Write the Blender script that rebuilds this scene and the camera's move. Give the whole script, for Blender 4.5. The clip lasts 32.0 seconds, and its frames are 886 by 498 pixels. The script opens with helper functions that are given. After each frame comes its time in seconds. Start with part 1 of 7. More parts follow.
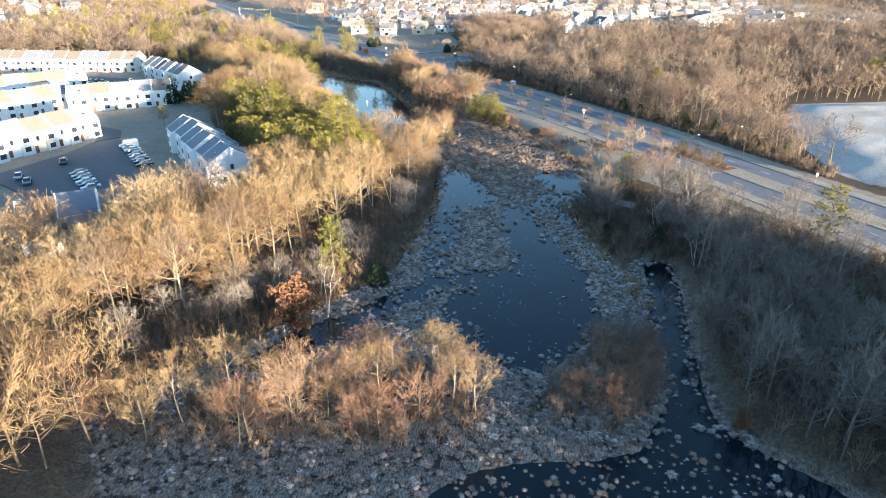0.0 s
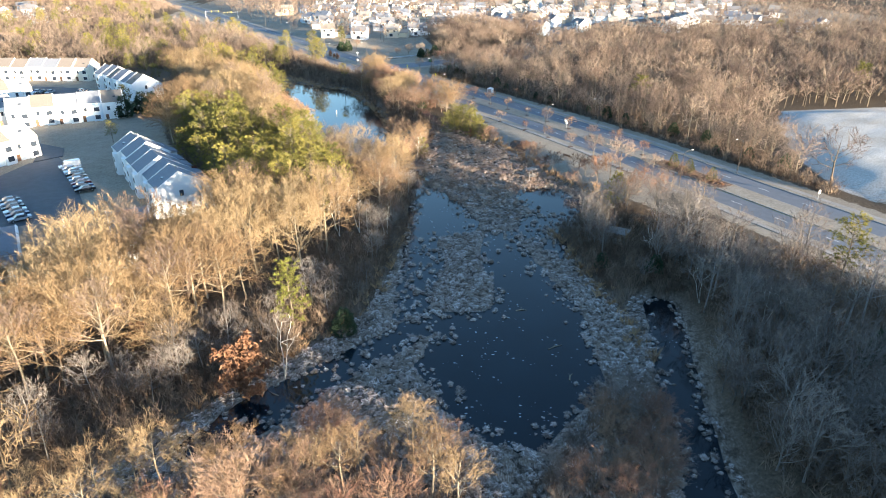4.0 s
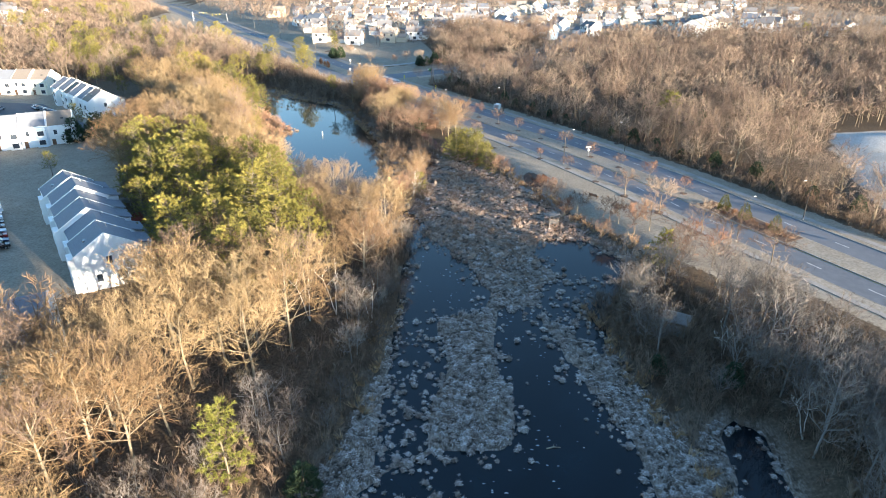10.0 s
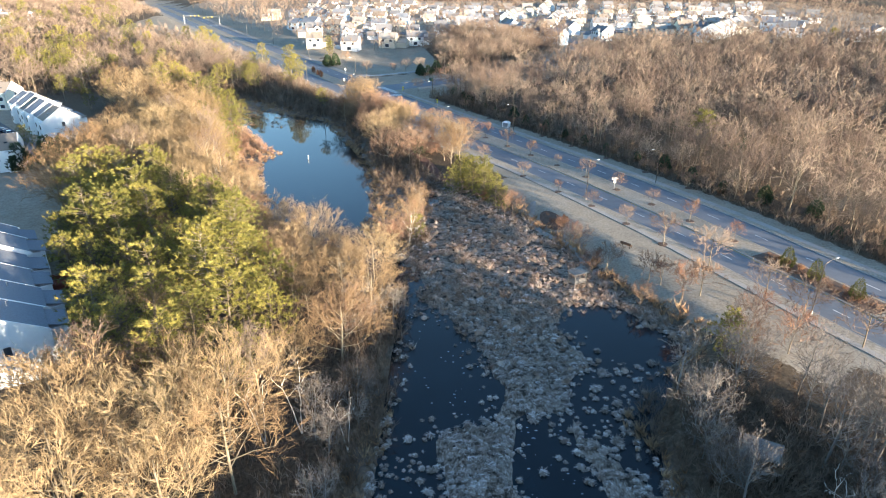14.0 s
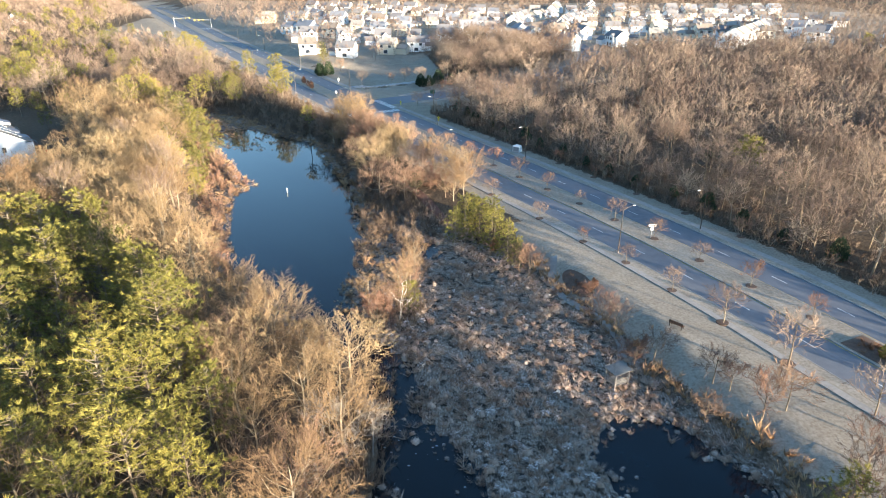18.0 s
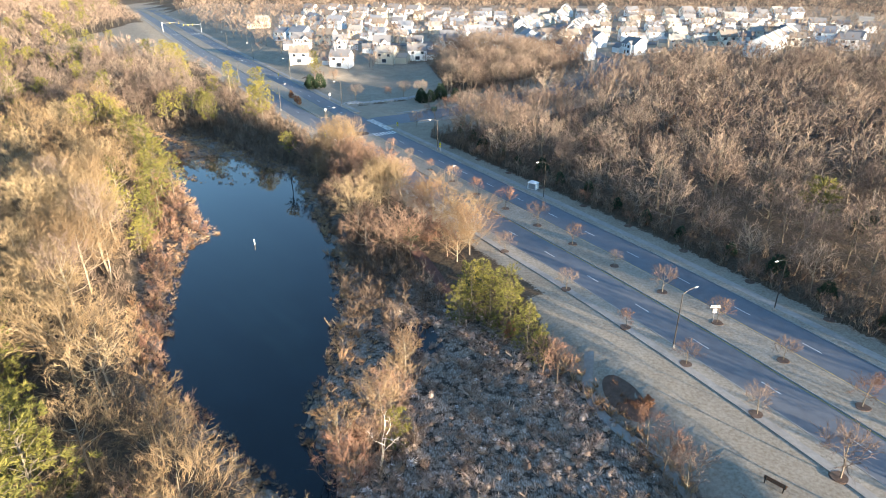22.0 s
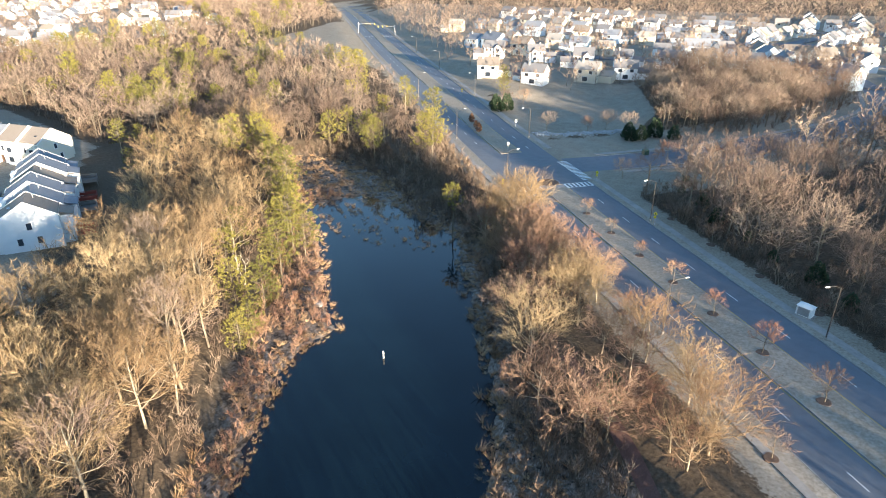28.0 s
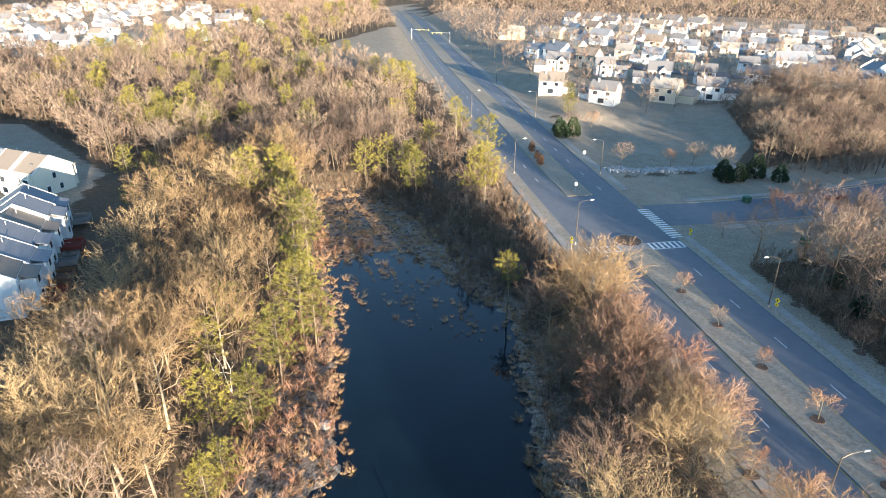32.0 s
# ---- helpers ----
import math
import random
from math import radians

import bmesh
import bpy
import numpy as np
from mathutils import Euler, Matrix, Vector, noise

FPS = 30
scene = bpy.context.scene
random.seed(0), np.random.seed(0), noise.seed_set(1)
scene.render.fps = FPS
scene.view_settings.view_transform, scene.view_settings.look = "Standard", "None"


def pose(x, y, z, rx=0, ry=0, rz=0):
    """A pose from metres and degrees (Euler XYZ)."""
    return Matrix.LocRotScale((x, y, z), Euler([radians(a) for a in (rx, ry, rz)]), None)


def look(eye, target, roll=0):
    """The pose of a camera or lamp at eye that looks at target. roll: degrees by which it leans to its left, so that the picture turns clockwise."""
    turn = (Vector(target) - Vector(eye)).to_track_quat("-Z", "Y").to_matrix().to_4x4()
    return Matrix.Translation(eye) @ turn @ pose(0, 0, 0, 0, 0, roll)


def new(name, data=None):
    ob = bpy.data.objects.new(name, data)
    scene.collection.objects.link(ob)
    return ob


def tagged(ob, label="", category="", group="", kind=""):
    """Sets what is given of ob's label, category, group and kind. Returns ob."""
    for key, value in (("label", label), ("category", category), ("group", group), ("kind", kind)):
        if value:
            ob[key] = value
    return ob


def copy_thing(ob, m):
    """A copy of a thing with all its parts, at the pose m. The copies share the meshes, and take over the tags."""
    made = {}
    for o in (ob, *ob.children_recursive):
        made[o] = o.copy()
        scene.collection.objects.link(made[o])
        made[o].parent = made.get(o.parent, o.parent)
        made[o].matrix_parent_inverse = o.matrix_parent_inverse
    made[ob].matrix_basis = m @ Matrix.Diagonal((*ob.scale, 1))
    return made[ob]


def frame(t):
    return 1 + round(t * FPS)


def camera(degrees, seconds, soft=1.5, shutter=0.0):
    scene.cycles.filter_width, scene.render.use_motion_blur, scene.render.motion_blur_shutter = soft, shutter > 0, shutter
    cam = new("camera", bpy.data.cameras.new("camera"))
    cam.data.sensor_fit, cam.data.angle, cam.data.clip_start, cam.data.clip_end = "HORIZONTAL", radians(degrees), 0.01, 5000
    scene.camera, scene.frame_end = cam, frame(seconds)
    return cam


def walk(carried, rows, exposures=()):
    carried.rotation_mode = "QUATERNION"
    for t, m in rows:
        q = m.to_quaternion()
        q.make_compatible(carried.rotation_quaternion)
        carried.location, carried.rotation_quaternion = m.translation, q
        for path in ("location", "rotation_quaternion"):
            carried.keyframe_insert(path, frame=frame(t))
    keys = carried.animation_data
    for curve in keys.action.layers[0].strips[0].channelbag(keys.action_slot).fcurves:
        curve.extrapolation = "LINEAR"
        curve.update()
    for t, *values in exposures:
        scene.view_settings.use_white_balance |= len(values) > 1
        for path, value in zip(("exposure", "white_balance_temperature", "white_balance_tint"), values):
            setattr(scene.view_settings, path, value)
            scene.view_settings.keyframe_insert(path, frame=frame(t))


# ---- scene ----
cam = camera(70.47, 32.0, soft=1.0)
PATH = [
    (0.0, (0.00, 0.00, 53.84), (-4.13, 90.52, 11.55), 0.08),
    (0.5, (-0.06, 1.69, 53.85), (-4.25, 92.20, 11.54), 0.08),
    (1.0, (-0.11, 3.43, 53.87), (-4.23, 93.94, 11.55), 0.08),
    (1.5, (-0.13, 5.26, 53.90), (-3.48, 95.80, 11.58), 0.08),
    (2.0, (-0.08, 7.22, 53.92), (-1.75, 97.81, 11.62), 0.08),
    (2.5, (-0.07, 9.28, 53.95), (-0.67, 99.90, 11.65), 0.08),
    (3.0, (-0.12, 11.47, 53.99), (-0.60, 102.09, 11.70), 0.08),
    (3.5, (-0.16, 13.77, 54.02), (-0.73, 104.40, 11.76), 0.08),
    (4.5, (-0.22, 18.61, 54.10), (-0.84, 109.24, 11.85), 0.08),
    (5.5, (-0.28, 23.73, 54.17), (-0.89, 114.37, 11.93), 0.08),
    (6.0, (-0.32, 26.39, 54.20), (-0.93, 117.03, 11.96), 0.08),
    (6.5, (-0.37, 29.11, 54.23), (-1.00, 119.75, 12.00), 0.08),
    (7.0, (-0.41, 31.90, 54.27), (-1.06, 122.54, 12.03), 0.08),
    (7.5, (-0.45, 34.75, 54.29), (-1.11, 125.38, 12.04), 0.08),
    (8.0, (-0.49, 37.66, 54.30), (-1.16, 128.28, 12.02), 0.08),
    (8.5, (-0.53, 40.66, 54.29), (-1.20, 131.26, 11.97), 0.08),
    (9.0, (-0.58, 43.80, 54.27), (-1.27, 134.38, 11.91), 0.08),
    (9.5, (-0.66, 47.11, 54.24), (-1.33, 137.67, 11.84), 0.08),
    (10.0, (-0.72, 50.51, 54.21), (-1.37, 141.06, 11.77), 0.08),
    (10.5, (-0.75, 53.98, 54.18), (-1.34, 144.51, 11.72), 0.08),
    (11.0, (-0.74, 57.49, 54.15), (-1.33, 148.03, 11.69), 0.08),
    (11.5, (-0.70, 61.03, 54.12), (-1.41, 151.56, 11.66), 0.08),
    (12.0, (-0.66, 64.58, 54.10), (-1.48, 155.11, 11.64), 0.08),
    (12.5, (-0.65, 68.19, 54.09), (-1.55, 158.72, 11.62), 0.08),
    (13.0, (-0.67, 71.85, 54.08), (-1.65, 162.39, 11.63), 0.08),
    (13.5, (-0.73, 75.53, 54.08), (-1.73, 166.08, 11.65), 0.08),
    (14.0, (-0.79, 79.21, 54.08), (-1.84, 169.77, 11.68), 0.08),
    (14.5, (-0.83, 82.90, 54.08), (-1.89, 173.46, 11.68), 0.08),
    (15.5, (-0.80, 90.39, 54.06), (-1.94, 180.95, 11.66), 0.08),
    (16.5, (-0.71, 98.04, 54.03), (-1.99, 188.60, 11.63), 0.08),
    (17.0, (-0.65, 101.93, 54.02), (-2.04, 192.49, 11.62), 0.08),
    (17.5, (-0.60, 105.84, 54.01), (-2.13, 196.39, 11.60), 0.08),
    (18.0, (-0.54, 109.74, 53.99), (-2.14, 200.27, 11.55), 0.08),
    (18.5, (-0.50, 113.71, 53.97), (-2.23, 204.23, 11.51), 0.08),
    (19.0, (-0.47, 117.76, 53.95), (-2.30, 208.28, 11.49), 0.08),
    (19.5, (-0.46, 121.89, 53.94), (-2.38, 212.41, 11.50), 0.08),
    (20.0, (-0.46, 126.07, 53.92), (-2.44, 216.61, 11.51), 0.08),
    (20.5, (-0.49, 130.25, 53.91), (-2.54, 220.80, 11.51), 0.08),
    (21.0, (-0.54, 134.42, 53.88), (-2.69, 224.97, 11.51), 0.08),
    (21.5, (-0.58, 138.56, 53.87), (-2.74, 229.12, 11.52), 0.08),
    (22.0, (-0.58, 142.68, 53.87), (-2.81, 233.25, 11.55), 0.08),
    (22.5, (-0.63, 146.70, 53.88), (-3.67, 237.26, 11.58), 0.08),
    (23.0, (-0.92, 150.64, 53.89), (-6.89, 241.05, 11.58), 0.08),
    (23.5, (-1.43, 154.53, 53.89), (-12.02, 244.51, 11.57), 0.08),
    (24.0, (-2.08, 158.44, 53.90), (-17.86, 247.64, 11.55), 0.08),
    (24.5, (-2.86, 162.37, 53.91), (-23.82, 250.49, 11.55), 0.08),
    (25.0, (-3.75, 166.34, 53.93), (-29.19, 253.27, 11.56), 0.08),
    (25.5, (-4.61, 170.37, 53.95), (-32.33, 256.60, 11.57), 0.08),
    (26.5, (-6.50, 178.50, 53.98), (-35.41, 264.33, 11.59), 0.08),
    (27.5, (-8.74, 186.68, 54.02), (-37.13, 272.67, 11.61), 0.08),
    (28.0, (-10.04, 190.78, 54.04), (-38.56, 276.73, 11.62), 0.08),
    (28.5, (-11.35, 194.83, 54.05), (-39.91, 280.76, 11.62), 0.08),
    (29.0, (-12.66, 198.85, 54.06), (-41.40, 284.72, 11.63), 0.08),
    (29.5, (-14.00, 202.81, 54.08), (-43.33, 288.48, 11.65), 0.08),
    (30.0, (-15.42, 206.72, 54.10), (-46.04, 291.95, 11.69), 0.08),
    (30.5, (-16.85, 210.57, 54.12), (-49.05, 295.24, 11.77), 0.08),
    (31.0, (-18.27, 214.34, 54.15), (-51.89, 298.49, 11.84), 0.08),
    (31.5, (-19.70, 218.06, 54.17), (-54.59, 301.71, 11.92), 0.08),
    (32.0, (-21.10, 221.76, 54.20), (-56.99, 305.01, 11.99), 0.08),
]
walk(cam, [(t, look(eye, target, roll)) for t, eye, target, roll in PATH], exposures=((0.0, 2.58), (13.0, 2.58), (23.0, 2.48), (32.0, 2.38)))

# ---- light ----
SUN_EL, SUN_DX, SUN_DY = radians(6.2), 0.73, -0.68
world = bpy.data.worlds.new("sky")
scene.world = world
world.use_nodes = True
wn = world.node_tree.nodes
sky = wn.new("ShaderNodeTexSky")
sky.sky_type = 'NISHITA'
sky.sun_disc = False
sky.sun_elevation = SUN_EL
sky.sun_rotation = math.atan2(SUN_DX, SUN_DY)
sky.air_density, sky.dust_density, sky.ozone_density = 1.0, 0.2, 2.7
wn["Background"].inputs["Strength"].default_value = 0.122
world.node_tree.links.new(sky.outputs["Color"], wn["Background"].inputs["Color"])
sun_data = bpy.data.lights.new("sun", 'SUN')
sun_data.energy, sun_data.angle, sun_data.color = 5.0, radians(0.55), (1.0, 0.835, 0.63)
sun = new("sun", sun_data)
sun.matrix_world = look((SUN_DX * 300, SUN_DY * 300, 300 * math.tan(SUN_EL)), (0, 0, 0))


# ---- materials ----
class Mat:
    """A small wrapper for building node materials."""

    def __init__(self, name, rough=0.8, metal=0.0, spec=0.3):
        self.m = bpy.data.materials.new(name)
        self.m.use_nodes = True
        self.t = self.m.node_tree
        self.b = self.t.nodes["Principled BSDF"]
        self.b.inputs["Roughness"].default_value = rough
        self.b.inputs["Metallic"].default_value = metal
        self.b.inputs["Specular IOR Level"].default_value = spec

    def node(self, kind, **values):
        n = self.t.nodes.new(kind)
        for k, v in values.items():
            n.inputs[k.replace("_", " ")].default_value = v
        return n

    def link(self, a, b):
        self.t.links.new(a, b)

    def coords(self):
        return self.node("ShaderNodeNewGeometry").outputs["Position"]

    def noise(self, scale, detail=4.0, rough=0.6, pos=None, stretch=None):
        n = self.node("ShaderNodeTexNoise", Scale=scale, Detail=detail, Roughness=rough)
        p = pos or self.coords()
        if stretch:
            mp = self.node("ShaderNodeMapping", Scale=stretch)
            self.link(p, mp.inputs["Vector"])
            p = mp.outputs["Vector"]
        self.link(p, n.inputs["Vector"])
        return n.outputs["Fac"]

    def ramp(self, fac, stops):
        r = self.node("ShaderNodeValToRGB")
        e = r.color_ramp.elements
        while len(e) < len(stops):
            e.new(0.5)
        for el, (p, c) in zip(e, stops):
            el.position, el.color = p, (*c, 1)
        self.link(fac, r.inputs["Fac"])
        return r.outputs["Color"]

    def mix(self, fac, a, b, mode='MIX'):
        n = self.node("ShaderNodeMix")
        n.data_type, n.blend_type = 'RGBA', mode
        for s, v in (("Factor", fac), ("A", a), ("B", b)):
            ins = [i for i in n.inputs if i.name == s and i.enabled][0]
            if hasattr(v, "is_linked"):
                self.link(v, ins)
            else:
                ins.default_value = (*v, 1) if isinstance(v, tuple) else v
        return [o for o in n.outputs if o.enabled][0]

    def color(self, c):
        if hasattr(c, "is_linked"):
            self.link(c, self.b.inputs["Base Color"])
        else:
            self.b.inputs["Base Color"].default_value = (*c, 1)
        return self

    def bump(self, fac, strength=0.3, dist=0.05):
        n = self.node("ShaderNodeBump", Strength=strength, Distance=dist)
        self.link(fac, n.inputs["Height"])
        self.link(n.outputs["Normal"], self.b.inputs["Normal"])
        return self

    def attr(self, name):
        n = self.node("ShaderNodeAttribute")
        n.attribute_name = name
        return n.outputs["Fac"]

    def math(self, op, a, b):
        n = self.node("ShaderNodeMath")
        n.operation = op
        for i, v in enumerate((a, b)):
            if hasattr(v, "is_linked"):
                self.link(v, n.inputs[i])
            else:
                n.inputs[i].default_value = v
        return n.outputs[0]


def simple(name, a, b=None, rough=0.8, scale=3.0, metal=0.0, bump=0.0, spec=0.3, stretch=None, detail=4.0):
    """Two colours broken up by noise at a fine and a coarse scale."""
    m = Mat(name, rough, metal, spec)
    b = b or tuple(c * 0.75 for c in a)
    f = m.noise(scale, detail, stretch=stretch)
    g = m.noise(scale * 0.13, 2.0)
    mixf = m.math('MULTIPLY', m.math('ADD', f, g), 0.5)
    m.color(m.ramp(mixf, [(0.36, b), (0.62, a)]))
    if bump:
        m.bump(f, bump, 0.04)
    return m.m


def wood_bark(name, stops):
    """Bark that differs from tree to tree and from twig to twig."""
    m = Mat(name, 0.9, 0, 0.15)
    info = m.node("ShaderNodeObjectInfo").outputs["Random"]
    per = m.math('FRACT', m.math('ADD', info, m.attr("tint")), 0)
    isl = m.node("ShaderNodeNewGeometry").outputs["Random Per Island"]
    fac = m.math('ADD', m.math('MULTIPLY', per, 0.72), m.math('MULTIPLY', isl, 0.28))
    c = m.ramp(fac, stops)
    n = m.noise(2.5, 3.0)
    m.color(m.mix(0.35, c, m.ramp(n, [(0.3, (0.35, 0.33, 0.3)), (0.7, (1, 1, 1))]), 'MULTIPLY'))
    return m.m


def leafy(name, stops, rough=0.7, patch=0.25):
    m = Mat(name, rough, 0, 0.2)
    isl = m.node("ShaderNodeNewGeometry").outputs["Random Per Island"]
    info = m.node("ShaderNodeObjectInfo").outputs["Random"]
    per = m.math('FRACT', m.math('ADD', info, m.attr("tint")), 0)
    n = m.noise(patch, 2.0)
    fac = m.math('ADD', m.math('ADD', m.math('MULTIPLY', isl, 0.4), m.math('MULTIPLY', per, 0.3)), m.math('MULTIPLY', n, 0.4))
    m.color(m.ramp(fac, stops))
    return m.m


M_TRUNK = wood_bark("grey_brown_bark", [(0.0, (0.10, 0.08, 0.06)), (0.5, (0.165, 0.135, 0.10)), (1.0, (0.25, 0.215, 0.16))])
M_TWIG = wood_bark("winter_twigs", [(0.0, (0.15, 0.094, 0.055)), (0.3, (0.222, 0.15, 0.086)), (0.65, (0.30, 0.216, 0.124)), (1.0, (0.385, 0.295, 0.175))])
M_TWIG_RED = wood_bark("reddish_twigs", [(0.0, (0.20, 0.105, 0.075)), (0.5, (0.26, 0.155, 0.108)), (1.0, (0.33, 0.23, 0.155))])
# greyed copies of bark and twigs for shaded woods; the shade is in the colour
M_GREY_BARK = wood_bark("grey_bark", [(0.0, (0.13, 0.118, 0.105)), (0.6, (0.21, 0.195, 0.178)), (1.0, (0.36, 0.34, 0.315))])
M_TWIG_GREY = wood_bark("grey_shade_toned_twigs", [(0.0, (0.12, 0.098, 0.085)), (0.5, (0.20, 0.17, 0.15)), (1.0, (0.30, 0.265, 0.235))])
M_TWIG_ROSE = wood_bark("rosy_twigs", [(0.0, (0.19, 0.118, 0.083)), (0.5, (0.27, 0.178, 0.125)), (1.0, (0.36, 0.25, 0.18))])
M_TWIG_DULL = wood_bark("dull_brown_twigs", [(0.0, (0.12, 0.084, 0.066)), (0.35, (0.185, 0.134, 0.106)), (0.7, (0.265, 0.20, 0.155)), (1.0, (0.37, 0.29, 0.22))])
M_PALE_BARK = wood_bark("pale_bark", [(0.0, (0.19, 0.155, 0.11)), (1.0, (0.39, 0.335, 0.25))])
M_BLEACHED = wood_bark("bleached_dead_wood", [(0.0, (0.46, 0.42, 0.36)), (1.0, (0.62, 0.58, 0.52))])
M_BRUSH = wood_bark("brush_twigs", [(0.0, (0.10, 0.07, 0.05)), (0.5, (0.18, 0.13, 0.095)), (1.0, (0.29, 0.22, 0.16))])
M_NEEDLE = leafy("pine_needles", [(0.15, (0.036, 0.046, 0.014)), (0.45, (0.125, 0.12, 0.03)), (0.85, (0.29, 0.245, 0.06))])
M_CEDAR = leafy("cedar_foliage", [(0.15, (0.07, 0.085, 0.018)), (0.5, (0.15, 0.15, 0.034)), (0.85, (0.25, 0.23, 0.06))])
M_SPRUCE = leafy("dark_evergreen_foliage", [(0.15, (0.018, 0.035, 0.02)), (0.5, (0.035, 0.060, 0.032)), (0.85, (0.07, 0.095, 0.045))])
M_HEDGE = leafy("clipped_evergreen_foliage", [(0.15, (0.035, 0.05, 0.012)), (0.5, (0.075, 0.085, 0.02)), (0.85, (0.15, 0.13, 0.03))])
M_RUSSET = leafy("russet_dead_leaves", [(0.15, (0.10, 0.052, 0.03)), (0.5, (0.165, 0.085, 0.048)), (0.85, (0.25, 0.135, 0.078))])
M_REED_FROST = leafy("frosted_marsh_grass", [(0.15, (0.16, 0.11, 0.085)), (0.36, (0.29, 0.235, 0.195)), (0.56, (0.50, 0.445, 0.405)), (0.82, (0.80, 0.76, 0.73))], 0.85, 0.35)
M_REED_BROWN = leafy("brown_marsh_reeds", [(0.15, (0.09, 0.058, 0.042)), (0.40, (0.24, 0.16, 0.115)), (0.62, (0.38, 0.285, 0.22)), (0.88, (0.58, 0.49, 0.42))], 0.85, 0.4)
M_REED_GOLD = leafy("golden_shore_reeds", [(0.15, (0.15, 0.085, 0.048)), (0.5, (0.34, 0.21, 0.115)), (0.9, (0.58, 0.43, 0.26))], 0.85, 0.2)
# dark brown for the mounds inside the frosted tussocks
M_TUSSOCK_CORE = leafy("dark_tussock_core", [(0.15, (0.07, 0.054, 0.043)), (0.5, (0.16, 0.132, 0.112)), (0.85, (0.31, 0.272, 0.245))], 0.9, 0.5)
M_ICE = simple("thin_ice_flecks", (0.42, 0.46, 0.50), (0.22, 0.24, 0.26), 0.4, 2.0)


def ground_material():
    m = Mat("frosty_ground", 0.95, 0, 0.1)
    fine, mid, big = m.noise(2.2, 6.0), m.noise(0.28, 4.0), m.noise(0.05, 3.0)
    litter = m.mix(mid, m.ramp(fine, [(0.3, (0.05, 0.034, 0.024)), (0.55, (0.105, 0.073, 0.05)), (0.75, (0.19, 0.14, 0.098))]),
                   m.ramp(fine, [(0.3, (0.06, 0.05, 0.034)), (0.7, (0.15, 0.118, 0.082))]))
    lawn = m.ramp(mid, [(0.3, (0.19, 0.15, 0.105)), (0.5, (0.25, 0.205, 0.15)), (0.72, (0.33, 0.285, 0.225))])
    lawn = m.mix(0.5, lawn, m.ramp(fine, [(0.35, (0.16, 0.128, 0.085)), (0.65, (0.32, 0.275, 0.215))]))
    blades = m.noise(7.0, 5.0, 0.7)
    rime = m.ramp(m.math('MULTIPLY', m.math('ADD', blades, fine), 0.5), [(0.38, (0.31, 0.28, 0.23)), (0.60, (0.70, 0.68, 0.65))])
    hoar = m.math('MULTIPLY', m.math('ADD', m.math('MULTIPLY', m.attr("frost"), 0.85), 0.12), m.ramp(big, [(0.35, (0.55, 0.55, 0.55)), (0.65, (1, 1, 1))]))
    lawn = m.mix(hoar, lawn, rime)
    straw = m.noise(5.0, 5.0, stretch=(1.0, 0.35, 1.0))
    mud = m.mix(mid, m.ramp(straw, [(0.33, (0.09, 0.07, 0.054)), (0.52, (0.27, 0.23, 0.195)), (0.72, (0.52, 0.495, 0.47))]),
                m.ramp(straw, [(0.33, (0.075, 0.055, 0.04)), (0.55, (0.24, 0.18, 0.13)), (0.75, (0.44, 0.375, 0.315))]))
    edge = m.math('MULTIPLY', m.math('SUBTRACT', fine, 0.5), 0.9)
    g = m.math('ADD', m.attr("grass"), edge)
    gm = m.node("ShaderNodeMapRange")
    gm.inputs["From Min"].default_value, gm.inputs["From Max"].default_value = 0.4, 0.6
    m.link(g, gm.inputs["Value"])
    c = m.mix(gm.outputs["Result"], litter, lawn)
    pools = m.ramp(m.noise(0.75, 5.0, 0.7), [(0.40, (0.22, 0.22, 0.22)), (0.52, (1.0, 1.0, 1.0))])
    c = m.mix(m.attr("marsh"), c, m.mix(1.0, mud, pools, 'MULTIPLY'))
    m.color(c).bump(m.noise(6.0, 4.0), 0.4, 0.07)
    return m.m


def asphalt_material(name="asphalt", a=(0.13, 0.141, 0.160), b=(0.086, 0.094, 0.108)):
    m = Mat(name, 0.78, 0, 0.4)
    fine, mid, big = m.noise(14.0, 5.0), m.noise(0.55, 4.0), m.noise(0.06, 3.0, stretch=(1.0, 0.25, 1.0))
    c = m.mix(big, m.ramp(mid, [(0.35, b), (0.65, a)]), tuple(x * 1.25 for x in a))
    m.color(m.mix(0.5, c, m.ramp(fine, [(0.3, (0.7, 0.7, 0.7)), (0.7, (1.15, 1.15, 1.15))]), 'MULTIPLY')).bump(fine, 0.25, 0.02)
    return m.m


def water_material():
    m = Mat("dark_pond_water", 0.04, 0, 0.5)
    n = m.noise(0.12, 3.0)
    m.color(m.ramp(n, [(0.35, (0.002, 0.007, 0.011)), (0.7, (0.004, 0.012, 0.018))]))
    m.b.inputs["IOR"].default_value = 1.33
    m.bump(m.noise(0.9, 3.0), 0.015, 0.05)
    return m.m


def shingle_material(name, a, b):
    m = Mat(name, 0.85, 0, 0.3)
    f, g = m.noise(5.0, 5.0), m.noise(0.35, 3.0)
    c = m.mix(g, m.ramp(f, [(0.35, b), (0.65, a)]), tuple(x * 0.8 for x in a))
    m.color(c).bump(f, 0.3, 0.03)
    return m.m


def siding_material(name, a):
    m = Mat(name, 0.6, 0, 0.35)
    pos = m.coords()
    sep = m.node("ShaderNodeSeparateXYZ")
    m.link(pos, sep.inputs[0])
    lap = m.math('FRACT', m.math('MULTIPLY', sep.outputs["Z"], 5.5), 0)
    n = m.noise(0.8, 4.0)
    m.color(m.mix(n, tuple(c * 0.86 for c in a), a)).bump(lap, 0.35, 0.02)
    return m.m


